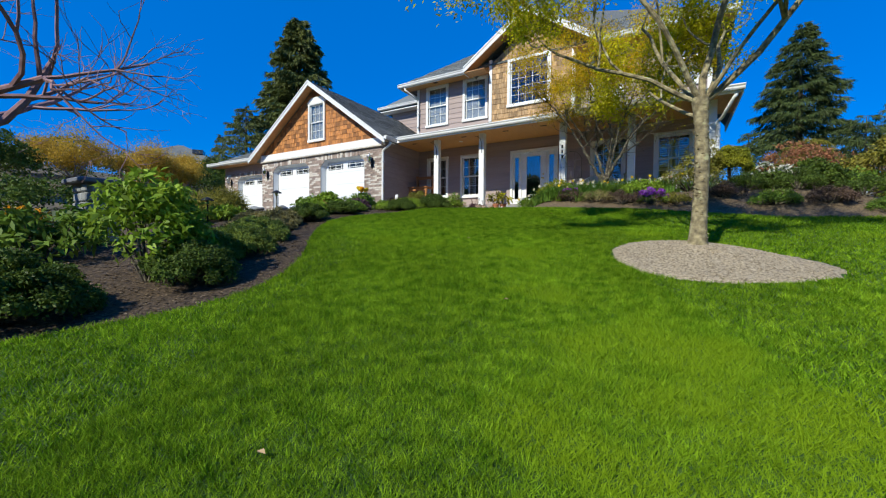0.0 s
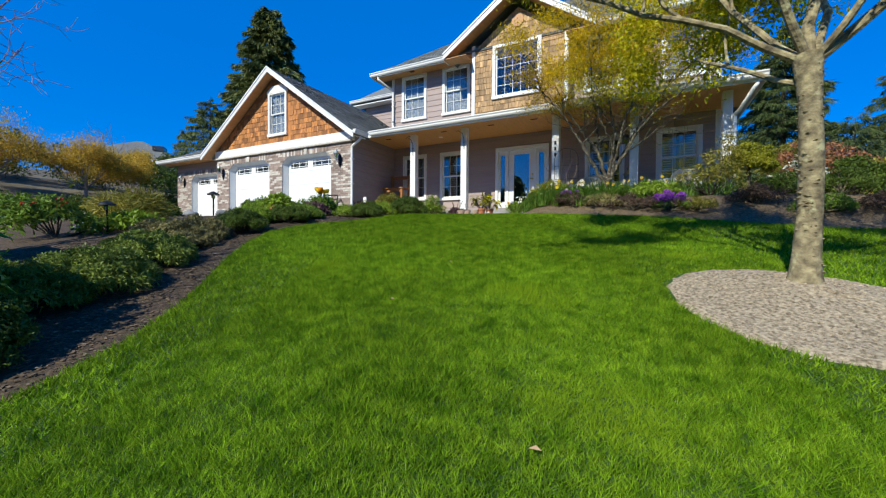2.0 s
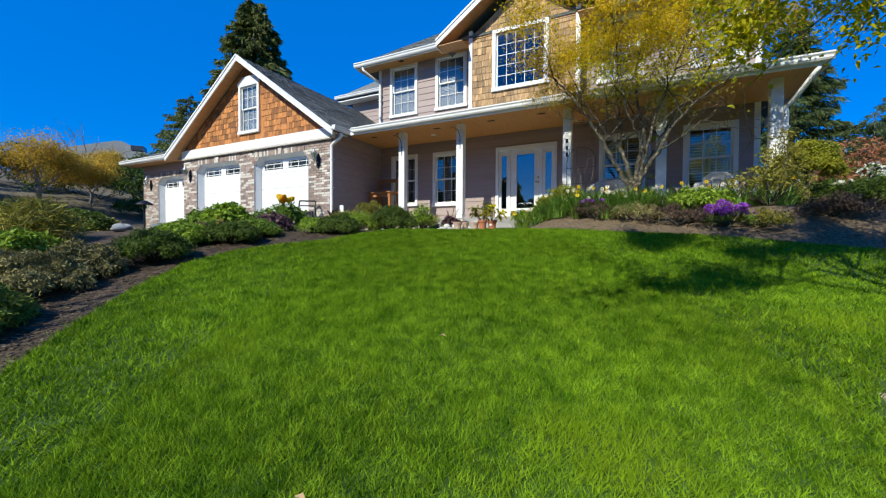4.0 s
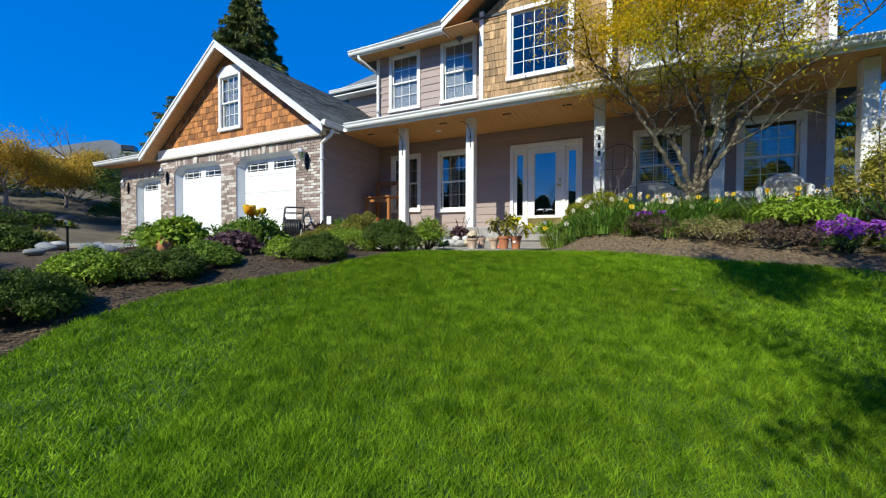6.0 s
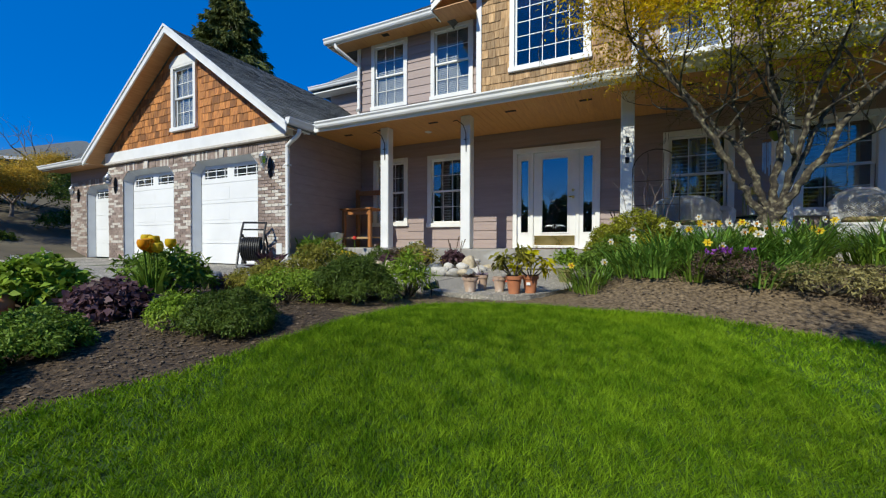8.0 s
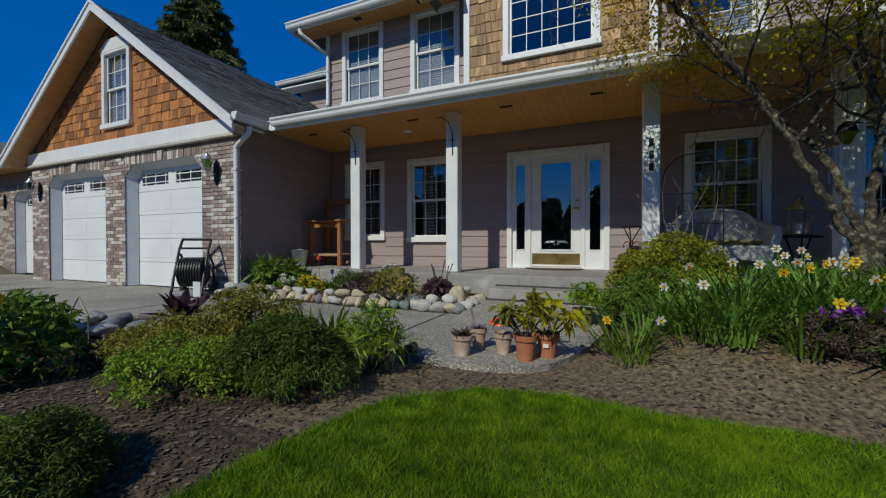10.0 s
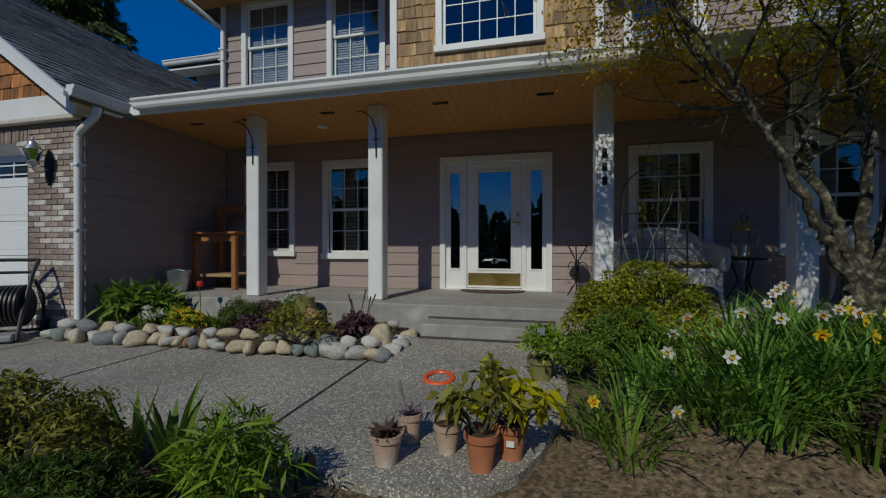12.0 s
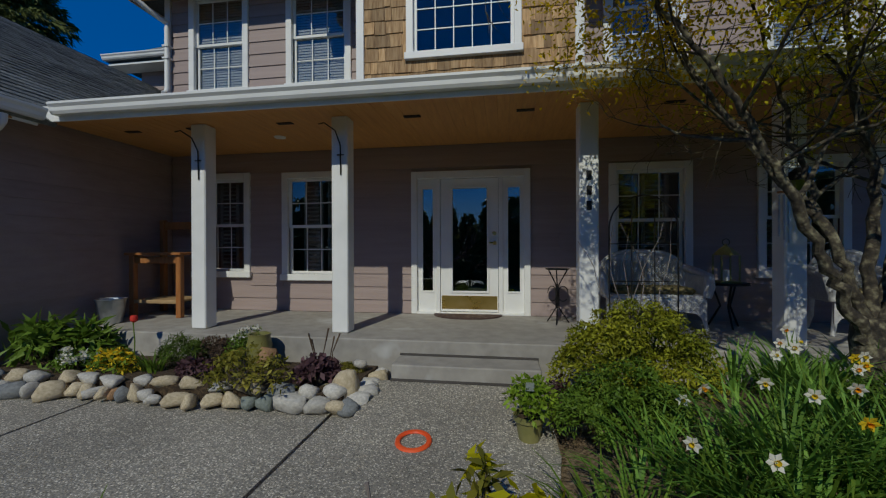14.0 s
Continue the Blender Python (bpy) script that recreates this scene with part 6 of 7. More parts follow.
def neighbour(x, y, w, d, h, turn):
    """A far house: walls, hip roof with eaves, windows."""
    z = ground_z(x, y) - 0.3
    t = thing("neighbour_house", "distant blue-grey house with dark hip roof", "house", (x, y, z))
    part("wall", M().box(-w / 2, w / 2, -d / 2, d / 2, 0, h), mat("blue_siding", ((0.06, 0.12, 0.24), (0.09, 0.16, 0.3)), 3, 0.6, 0.2, 25), t, local=True)
    e = 0.7
    a, b, r = w / 2 + e, d / 2 + e, h + (d / 2 + e) * 0.55
    part("roof", M().add([(-a, -b, h), (a, -b, h), (a, b, h), (-a, b, h), (-a + b, 0, r), (a - b, 0, r)], [(0, 1, 5, 4), (1, 2, 5), (2, 3, 4, 5), (3, 0, 4), (0, 3, 2, 1)]), ROOF, t, local=True)
    part("fascia", M().box(-a, a, -b - 0.03, -b, h - 0.2, h + 0.02).box(a, a + 0.03, -b, b, h - 0.2, h + 0.02), WHITE, t, local=True)
    for i in range(4):
        q = -w / 2 + (i + 0.5) * w / 4
        wn_ = part("window", M().box(q - 0.7, q + 0.7, -d / 2 - 0.04, -d / 2 + 0.02, h - 2.0, h - 0.8), WHITE, t, local=True)
        part("pane", M().box(q - 0.6, q + 0.6, -d / 2 - 0.05, -d / 2 - 0.03, h - 1.9, h - 0.9), mat_dark, wn_, local=True)
    part("skylight", M().box(w * 0.2, w * 0.2 + 1.0, -b * 0.55, -b * 0.3, h + 1.3, h + 1.75), mat_dark, t, local=True)
    t.matrix_basis = pose(x, y, z, 0, 0, turn)


mat_dark = mat("far_glass", ((0.03, 0.035, 0.04), (0.06, 0.065, 0.07)), 2, 0.1, 0.0)
neighbour(-48.0, 23.2, 8.5, 8, 3.0, 50)

# dry leaves lying on the grass
for i, (px, py) in enumerate(((-1.15, 0.85), (-0.99, 2.72), (-2.26, 3.72), (-1.98, 7.64), (-2.4, 4.9))):
    lf = thing("fallen_leaf", "curled pale brown leaf on the lawn", "leaf", (px, py, ground_z(px, py) + 0.035))
    part("blade", M().add([(-0.022, 0, 0), (0, -0.013, 0.008), (0.022, 0.003, 0.0), (0.0, 0.014, 0.009)], [(0, 1, 2, 3)]), BUFFTIMBER, lf, local=True)

# ---- the house ----
WY, GY, TY, BY = 14.02, 11.58, 12.3, 13.49   # front wall, garage front, third bay, upper bay
PORCH, CEIL, SILL = 2.755, 5.29, 2.44
house = thing("house", "two-storey mauve house with brick garage, cedar gables and white trim", "house", (-9.0, 16.0, 2.3))
rnd = random.Random(7)


def wall_cells(m, x0, x1, z0, z1, y0, y1, holes):
    """A wall along x with openings cut through it."""
    xs = sorted({x0, x1, *[h[0] for h in holes], *[h[1] for h in holes]})
    zs = sorted({z0, z1, *[h[2] for h in holes], *[h[3] for h in holes]})
    xs, zs = [x for x in xs if x0 <= x <= x1], [z for z in zs if z0 <= z <= z1]
    for a, b in zip(xs, xs[1:]):
        run = None
        for c, d in zip(zs, zs[1:]):
            solid = not any(h[0] < (a + b) / 2 < h[1] and h[2] < (c + d) / 2 < h[3] for h in holes)
            if solid:
                run = (run[0], d) if run else (c, d)
            if not solid and run:
                m.box(a, b, y0, y1, *run)
                run = None
        if run:
            m.box(a, b, y0, y1, *run)


def cut_runs(x0, x1, z0, z1, holes):
    """The stretches of a row that no opening takes."""
    runs = [(x0, x1)]
    for h in holes:
        if h[2] < z1 - 0.02 and h[3] > z0 + 0.02:
            runs = [q for a, b in runs for q in ((a, min(b, h[0])), (max(a, h[1]), b)) if q[1] - q[0] > 0.03]
    return runs


def lap_siding(wall, x0, x1, z0, z1, y, holes, material, step=0.2, along="x", name="siding_board"):
    z = z0
    while z < z1 - 0.02:
        top = min(z + step, z1)
        for a, b in cut_runs(x0, x1, z, top, holes):
            m = M()
            if along == "x":
                m.add([(a, y - 0.02, z), (b, y - 0.02, z), (b, y - 0.004, top), (a, y - 0.004, top), (a, y + 0.004, z), (b, y + 0.004, z)],
                      [(0, 1, 2, 3), (0, 4, 5, 1), (0, 3, 4), (1, 5, 2)])
            else:
                m.add([(y + 0.02, a, z), (y + 0.02, b, z), (y + 0.004, b, top), (y + 0.004, a, top), (y - 0.004, a, z), (y - 0.004, b, z)],
                      [(0, 1, 2, 3), (0, 4, 5, 1), (0, 3, 4), (1, 5, 2)])
            part(name, m, material, wall)
        z += step


LOWER = [(-8.99, -7.96, 3.3, 4.98), (-7.4, -6.37, 3.26, 4.96), (-5.28, -3.51, PORCH, 4.9), (-2.43, -1.34, 3.35, 4.93), (-0.54, 0.55, 3.35, 4.95)]
UPPER = [(-9.06, -7.98, 6.29, 7.98), (-7.32, -6.23, 6.29, 7.98), (-2.5, -1.42, 6.29, 7.98), (-0.45, 0.63, 6.29, 7.98)]
BAYWIN = (-5.22, -3.65, 6.36, 8.06)


def build_walls():
    m = M()
    wall_cells(m, -9.4, 0.92, 2.2, 6.1, WY, WY + 0.18, LOWER)
    low = part("front_wall", m, SIDING, house, "mauve lap-sided porch wall")
    lap_siding(low, -9.4, 0.92, PORCH, CEIL, WY, LOWER, SIDING)
    m = M()
    wall_cells(m, -9.49, 0.92, 6.104, 8.1, WY, WY + 0.18, UPPER + [(-5.7, -3.1, 6.3, 8.1)])
    up = part("upper_wall", m, SIDING, house, "mauve lap-sided upper wall")
    lap_siding(up, -9.4, -5.95, 6.1, 8.05, WY, UPPER, SIDING)
    lap_siding(up, -2.86, 0.85, 6.1, 8.05, WY, UPPER, SIDING)
    # returns and backs that close the building
    m = M()
    m.box(0.74, 0.918, WY + 0.18, 23.0, 2.0, 8.08).box(-9.49, -9.31, WY + 0.184, 23.0, 2.0, 8.08).box(-9.306, 0.736, 22.8, 23.0, 2.0, 8.08)
    part("side_wall", m, SIDING, house)
    # guessed floors and partitions, painted dark so the rooms look unlit
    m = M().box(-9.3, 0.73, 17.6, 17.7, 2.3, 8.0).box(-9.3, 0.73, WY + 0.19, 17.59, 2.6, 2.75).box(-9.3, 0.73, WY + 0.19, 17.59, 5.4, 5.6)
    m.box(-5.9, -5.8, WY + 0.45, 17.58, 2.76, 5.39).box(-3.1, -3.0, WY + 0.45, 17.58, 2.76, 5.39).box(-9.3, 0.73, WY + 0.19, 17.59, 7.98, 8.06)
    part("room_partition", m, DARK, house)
    # upper bay that stands forward under its own gable
    m = M()
    wall_cells(m, -5.93, -2.87, 5.9, 8.0, BY, BY + 0.12, [BAYWIN])
    m.box(-5.93, -5.81, BY + 0.12, WY - 0.02, 5.9, 8.0).box(-2.99, -2.87, BY + 0.12, WY - 0.02, 5.9, 8.0)
    m.prism([(-5.93, 8.004), (-2.87, 8.004), (-4.4, 9.1)], BY, BY + 0.12)
    bay = part("bay_wall", m, CEDARPALE, house, "weathered cedar-shingled bay")
    shingle_wall(bay, -5.83, -2.97, 6.0, lambda x: 8.0 + 1.08 - abs(x + 4.4) * 0.7, BY, [BAYWIN], CEDARPALE, 0.185)
    part("corner_board", M().box(-5.945, -5.83, BY - 0.035, BY + 0.08, 5.95, 8.2, 0.006), WHITE, house)
    part("corner_board", M().box(-2.97, -2.855, BY - 0.035, BY + 0.08, 5.95, 8.2, 0.006), WHITE, house)
    part("corner_board", M().box(-9.52, -9.41, WY - 0.035, WY + 0.1, 6.0, 8.06, 0.006), WHITE, house)
    part("corner_board", M().box(0.83, 0.945, WY - 0.035, WY + 0.1, PORCH, 8.06, 0.006), WHITE, house)
    # back wing behind the garage roof
    m = M().box(-13.5, -9.5, 17.4, 23.0, 2.2, 8.6)
    wing = part("wing_wall", m, SIDING, house)
    lap_siding(wing, -13.5, -9.52, 6.6, 8.6, 17.4, [], SIDING)


def shingle_wall(wall, x0, x1, z0, top, y, holes, material, step, name="wood_shingle"):
    """Rows of hand-split shingles, each a piece, below a roofline given as a height over x."""
    z, row = z0, 0
    while z < max(top(x0), top((x0 + x1) / 2), top(x1)):
        x = x0 - rnd.uniform(0, 0.1)
        while x < x1:
            w = rnd.choice((0.1, 0.13, 0.16, 0.19, 0.22, 0.25))
            a, b = max(x, x0), min(x + w - 0.006, x1)
            x += w
            if b - a < 0.03:
                continue
            za, zt = z + rnd.uniform(-0.012, 0.008), z + step * 1.12
            if min(top(a), top(b)) < z + 0.04:
                continue
            if any(h[2] < z + step - 0.03 and h[3] > z + 0.03 and a < h[1] - 0.02 and b > h[0] + 0.02 for h in holes):
                continue
            ta, tb, d = min(zt, top(a)), min(zt, top(b)), rnd.uniform(0.014, 0.024)
            m = M().add([(a, y - d, za), (b, y - d, za + rnd.uniform(-0.004, 0.004)), (b, y - 0.004, tb), (a, y - 0.004, ta), (a, y + 0.002, za), (b, y + 0.002, za)],
                        [(0, 1, 2, 3), (0, 4, 5, 1), (0, 3, 4), (1, 5, 2)])
            part(name, m, material, wall)
        z += step
        row += 1


def sash_window(x0, x1, z0, z1, y, cols=3, rows=2, sashes=2, peak=0.0, blind=True, cased=0.1, label="white double-hung window with divided panes", muntin=0.007):
    """Casing, sashes, bars, glass and a blind, set in an opening."""
    c = cased
    m = M()
    m.box(x0, x0 + c, y - 0.045, y + 0.02, z0, z1, 0.005).box(x1 - c, x1, y - 0.045, y + 0.02, z0, z1, 0.005)
    m.box(x0 + c, x1 - c, y - 0.045, y + 0.02, z1 - c, z1, 0.005).box(x0 - 0.02, x1 + 0.02, y - 0.07, y + 0.02, z0 - 0.02, z0 + c * 0.8, 0.006)
    w = part("window", m, WHITE, house, label)
    ix0, ix1, iz0, iz1 = x0 + c, x1 - c, z0 + c * 0.8, z1 - c
    f = 0.045
    spans = [(iz0, (iz0 + iz1) / 2 + f / 2, y + 0.04), ((iz0 + iz1) / 2 - f / 2, iz1, y + 0.012)] if sashes == 2 else [(iz0, iz1, y + 0.015)]
    for a, b, yy in spans:
        s = M()
        s.box(ix0, ix0 + f, yy, yy + 0.026, a, b, 0.004).box(ix1 - f, ix1, yy, yy + 0.026, a, b, 0.004)
        s.box(ix0 + f, ix1 - f, yy, yy + 0.026, a, a + f, 0.004).box(ix0 + f, ix1 - f, yy, yy + 0.026, b - f, b, 0.004)
        part("sash", s, WHITE, w)
        gx0, gx1, gz0, gz1 = ix0 + f, ix1 - f, a + f, b - f
        for i in range(1, cols):
            q = gx0 + (gx1 - gx0) * i / cols
            part("muntin", M().box(q - muntin, q + muntin, yy + 0.004, yy + 0.01, gz0, gz1), WHITE, w)
        for i in range(1, rows):
            q = gz0 + (gz1 - gz0) * i / rows
            part("muntin", M().box(gx0, gx1, yy + 0.003, yy + 0.011, q - muntin, q + muntin), WHITE, w)
        g = part("pane", M().box(gx0 - 0.01, gx1 + 0.01, yy + 0.012, yy + 0.016, gz0 - 0.01, gz1 + 0.01), GLASS, w)
        g.visible_shadow = False
    if blind:
        s = M()
        z = iz0 + 0.02
        while z < iz1 - 0.02:
            s.add([(ix0, y + 0.078, z), (ix1, y + 0.078, z), (ix1, y + 0.092, z + 0.047), (ix0, y + 0.092, z + 0.047)], [(0, 1, 2, 3)])
            z += 0.045
        part("blind", s, BLIND, w, "pale slatted blind")


def build_windows():
    for x0, x1, z0, z1 in LOWER[:2] + LOWER[3:]:
        sash_window(x0, x1, z0, z1, WY, 3, 2, blind=False)
        m = M()
        for a, b in ((x0 + 0.12, (x0 + x1) / 2 - 0.04), ((x0 + x1) / 2 + 0.04, x1 - 0.12)):
            m.box(a, a + 0.05, WY + 0.45, WY + 0.475, z0 + 0.1, z1 - 0.1).box(b - 0.05, b, WY + 0.45, WY + 0.475, z0 + 0.1, z1 - 0.1)
            z = z0 + 0.12
            while z < z1 - 0.14:
                m.add([(a + 0.05, WY + 0.45, z), (b - 0.05, WY + 0.45, z), (b - 0.05, WY + 0.47, z + 0.03), (a + 0.05, WY + 0.47, z + 0.03)], [(0, 1, 2, 3)])
                z += 0.07
        part("interior_shutter", m, BLIND, house, "white louvred shutter behind the glass")
    for x0, x1, z0, z1 in UPPER:
        sash_window(x0, x1, z0, z1, WY, 3, 2)
    x0, x1, z0, z1 = BAYWIN
    sash_window(x0, x1, z0, z1, BY, 5, 5, 1, blind=False, label="large white window of twenty-five panes")
    # pointed window in the garage gable
    sash_window(-13.46, -12.46, 5.66, 7.3, GY, 3, 2, label="white gable window with clipped top")
    part("window_head", M().prism([(-13.5, 7.25), (-12.42, 7.25), (-12.42, 7.33), (-12.7, 7.5), (-13.22, 7.5), (-13.5, 7.33)], GY - 0.05, GY + 0.01), WHITE, house)


def build_door():
    y = WY
    m = M().box(-5.28, -5.19, y - 0.05, y + 0.03, PORCH, 4.9, 0.006).box(-3.6, -3.51, y - 0.05, y + 0.03, PORCH, 4.9, 0.006).box(-5.19, -3.6, y - 0.05, y + 0.03, 4.79, 4.9, 0.006)
    m.box(-4.9, -4.84, y - 0.02, y + 0.06, PORCH + 0.02, 4.79, 0.005).box(-3.97, -3.905, y - 0.02, y + 0.06, PORCH + 0.02, 4.79, 0.005)
    m.box(-5.19, -3.6, y - 0.06, y + 0.06, PORCH, PORCH + 0.03, 0.005)
    unit = part("door_frame", m, WHITE, house, "white door frame with two sidelights")
    for a, b, g0, g1 in ((-5.19, -4.9, -5.11, -4.955), (-3.905, -3.6, -3.83, -3.66)):
        m = M()
        wall_cells(m, a, b, PORCH + 0.03, 4.79, y + 0.01, y + 0.05, [(g0, g1, 3.1, 4.64)])
        m.box(g0 - 0.02, g1 + 0.02, y, y + 0.01, 3.08, 3.1).box(g0 - 0.02, g1 + 0.02, y, y + 0.01, 4.64, 4.66)
        m.box(g0 - 0.02, g0, y, y + 0.01, 3.1, 4.64).box(g1, g1 + 0.02, y, y + 0.01, 3.1, 4.64)
        part("sidelight", m, WHITE, unit)
        part("pane", M().box(g0, g1, y + 0.026, y + 0.03, 3.1, 4.64), DOORGLASS, unit).visible_shadow = False
    m = M()
    wall_cells(m, -4.835, -3.975, PORCH + 0.04, 4.785, y + 0.012, y + 0.056, [(-4.655, -4.14, 3.1, 4.64)])
    door = part("front_door", m, WHITE, house, "white front door with tall leaded glass")
    m = M()
    m.box(-4.69, -4.655, y + 0.0, y + 0.012, 3.07, 4.67, 0.004).box(-4.14, -4.105, y + 0.0, y + 0.012, 3.07, 4.67, 0.004)
    m.box(-4.655, -4.14, y + 0.0, y + 0.012, 3.07, 3.1, 0.004).box(-4.655, -4.14, y + 0.0, y + 0.012, 4.64, 4.67, 0.004)
    part("glazing_bead", m, WHITE, door)
    part("pane", M().box(-4.655, -4.14, y + 0.03, y + 0.034, 3.1, 4.64), DOORGLASS, door).visible_shadow = False
    part("kick_plate", M().box(-4.82, -3.99, y + 0.004, y + 0.012, 2.83, 3.03, 0.003), BRASS, door, "polished brass kick plate")
    m = M()
    for z in (3.82, 3.96):
        m.tube([(-4.03, y + 0.01, z), (-4.03, y - 0.045, z)], [0.032, 0.022], 12)
    m.box(-4.11, -4.01, y - 0.05, y - 0.035, 3.81, 3.835, 0.005)
    part("door_handle", m, BRASS, door, "brass lever and lock")
    m = M()
    cx = -4.397
    for s in (-1, 1):
        for rr, zz, n0, n1 in ((0.09, 3.2, 0.0, 3.6), (0.06, 3.2, 0.4, 3.4), (0.11, 3.3, 3.7, 5.2)):
            m.tube([(cx + s * (0.11 + rr * math.cos(a)), y + 0.024, zz + 0.6 * rr * math.sin(a)) for a in np.linspace(n0, n1, 12)], 0.005, 5)
    part("leading", m, STEEL, door, "scrolled lead tracery")


def asphalt(roof, o, u, v, lu, lv, keep=None, near=0, step=0.14, tab=0.3):
    """Shingle tabs over a slope: origin at the eave, u along it, v up the slope."""
    o, u, v = Vector(o), Vector(u).normalized(), Vector(v).normalized()
    nn = u.cross(v).normalized()
    if nn.z < 0:
        nn = -nn
    rest, count, j = M(), 0, 0
    while j * step < lv:
        x = -tab * 0.5 * (j % 2) - rnd.uniform(0, 0.04)
        while x < lu:
            w = tab * rnd.choice((0.5, 0.75, 1.0, 1.0))
            a, b = max(0, x), min(lu, x + w - 0.006)
            x += w
            if b - a < 0.02:
                continue
            c, d = j * step, min(lv, (j + 1) * step + 0.02)
            mid = o + u * (a + b) / 2 + v * (c + d) / 2
            if keep is not None and not keep(mid):
                continue
            t = rnd.choice((0.006, 0.009, 0.014))
            q = [o + u * a + v * c + nn * (t + 0.006), o + u * b + v * c + nn * (t + 0.006), o + u * b + v * d + nn * 0.003, o + u * a + v * d + nn * 0.003, o + u * a + v * c, o + u * b + v * c]
            fs = [(0, 1, 2, 3), (0, 4, 5, 1), (0, 3, 4), (1, 5, 2)]
            if count < near:
                part("roof_shingle", M().add(q, fs), ROOF, roof)
                count += 1
            else:
                rest.add(q, fs)
        j += 1
    if rest.v:
        tagged(part("roof_shingles", rest, ROOF, roof), kind="stuff")


def gutter(x0, x1, y, z, parent_label="white rain gutter"):
    """A moulded gutter along x, hung on its fascia, open at the top."""
    prof = [(0.0, 0.0), (-0.075, 0.0), (-0.095, 0.03), (-0.1, 0.07), (-0.125, 0.1), (-0.125, 0.125), (-0.118, 0.125), (-0.115, 0.105), (-0.09, 0.07), (-0.085, 0.034), (-0.07, 0.008), (-0.008, 0.008), (-0.008, 0.125), (0.0, 0.125)]
    m = M().prism([(y + a, z + b) for a, b in prof], x0, x1, axis="x")
    for x in (x0, x1):
        m.prism([(y + a, z + b) for a, b in prof[:6]] + [(y, z + 0.125)], x - 0.003, x + 0.003, axis="x")
    return part("gutter", m, TRIM, house, parent_label)


def build_roofs():
    # garage: gable to the front
    gx, hw, ez, k = -13.05, 4.04, 5.2, 0.702
    top = ez + hw * k + 0.02
    y0, y1 = 11.2, 21.0
    for s, near in ((1, 300), (-1, 0)):
        e = gx + s * hw
        m = M().slab([(e, y0, ez), (e, 12.0, ez), (gx, 12.0, top), (gx, y0, top)], 0.05)
        ei = e - s * 0.36
        m.slab([(ei, 12.0, ez + 0.36 * k), (ei, y1, ez + 0.36 * k), (gx, y1, top), (gx, 12.0, top)], 0.05)
        r = part("garage_roof", m, ROOF, house, "grey asphalt-shingled garage roof")
        asphalt(r, (e, y0, ez), (0, 1, 0), (gx - e, 0, top - ez), 9.7 if s > 0 else 3.0, math.hypot(hw, top - ez), lambda p: p.y < 12.0 or abs(p.x - gx) < hw - 0.4, near)
        # barge board and soffit
        m = M().prism([(e, ez - 0.16), (e, ez + 0.03), (gx, top + 0.03), (gx, top - 0.17)], y0 - 0.035, y0 - 0.002)
        m.prism([(e, ez - 0.02), (e, ez + 0.035), (gx, top + 0.035), (gx, top - 0.02)], y0 - 0.06, y0 - 0.036)
        part("barge_board", m, WHITE, house)
        part("gable_soffit", M().slab([(e, y0, ez - 0.06), (e, GY - 0.004, ez - 0.06), (gx, GY - 0.004, top - 0.06), (gx, y0, top - 0.06)], 0.02), SOFFIT, house, "stained wooden soffit")
    m, line = M(), lambda x: top - 0.12 - abs(x - gx) * k
    for a, b in ((gx - 3.5, -13.42), (-12.5, gx + 3.5)):
        m.prism([(a, 5.404), (b, 5.404), (b, max(5.41, line(b))), (a, max(5.41, line(a)))], GY + 0.02, GY + 0.16)
    m.prism([(-13.42, 7.3), (-12.5, 7.3), (-12.5, line(-12.5)), (gx, line(gx)), (-13.42, line(-13.42))], GY + 0.02, GY + 0.16)
    m.box(-13.42, -12.5, GY + 0.02, GY + 0.16, 5.404, 5.72)
    gable = part("gable_wall", m, CEDAR, house, "red cedar-shingled gable")
    shingle_wall(gable, gx - 3.5, gx + 3.5, 5.41, lambda x: top - 0.13 - abs(x - gx) * k, GY + 0.01, [(-13.5, -12.42, 5.6, 7.42)], CEDAR, 0.18)
    part("frieze_board", M().box(-16.66, -9.4, GY - 0.06, GY + 0.14, 5.12, 5.4, 0.01), WHITE, house)
    part("frieze_cap", M().box(-16.7, -9.38, GY - 0.09, GY + 0.0, 5.06, 5.118, 0.01), BRICKPALE, house)
    # eave gutter that turns into the porch gutter
    prof = [(0.0, 0.0), (0.075, 0.0), (0.095, 0.03), (0.1, 0.07), (0.125, 0.1), (0.125, 0.125), (0.11, 0.125), (0.085, 0.07), (0.07, 0.01), (0.008, 0.01), (0.008, 0.125), (0.0, 0.125)]
    m = M().prism([(gx + hw - 0.03 + a, 5.19 + b) for a, b in prof], y0 - 0.01, 11.84)
    m.prism([(gx + hw - 0.03 + a, 5.19 + b) for a, b in prof[:6]] + [(gx + hw - 0.03, 5.315)], y0 - 0.016, y0 - 0.01)
    part("gutter", m, TRIM, house, "white rain gutter")
    part("fascia", M().box(gx + hw - 0.06, gx + hw - 0.034, y0, 11.83, 5.13, 5.28), WHITE, house)
    # upper hip
    x0, x1, yf, yb, ez, k = -10.04, 1.47, 13.45, 23.6, 8.05, 0.75
    h = (yb - yf) / 2 * k
    ym, rx0, rx1 = (yf + yb) / 2, x0 + (yb - yf) / 2, x1 - (yb - yf) / 2
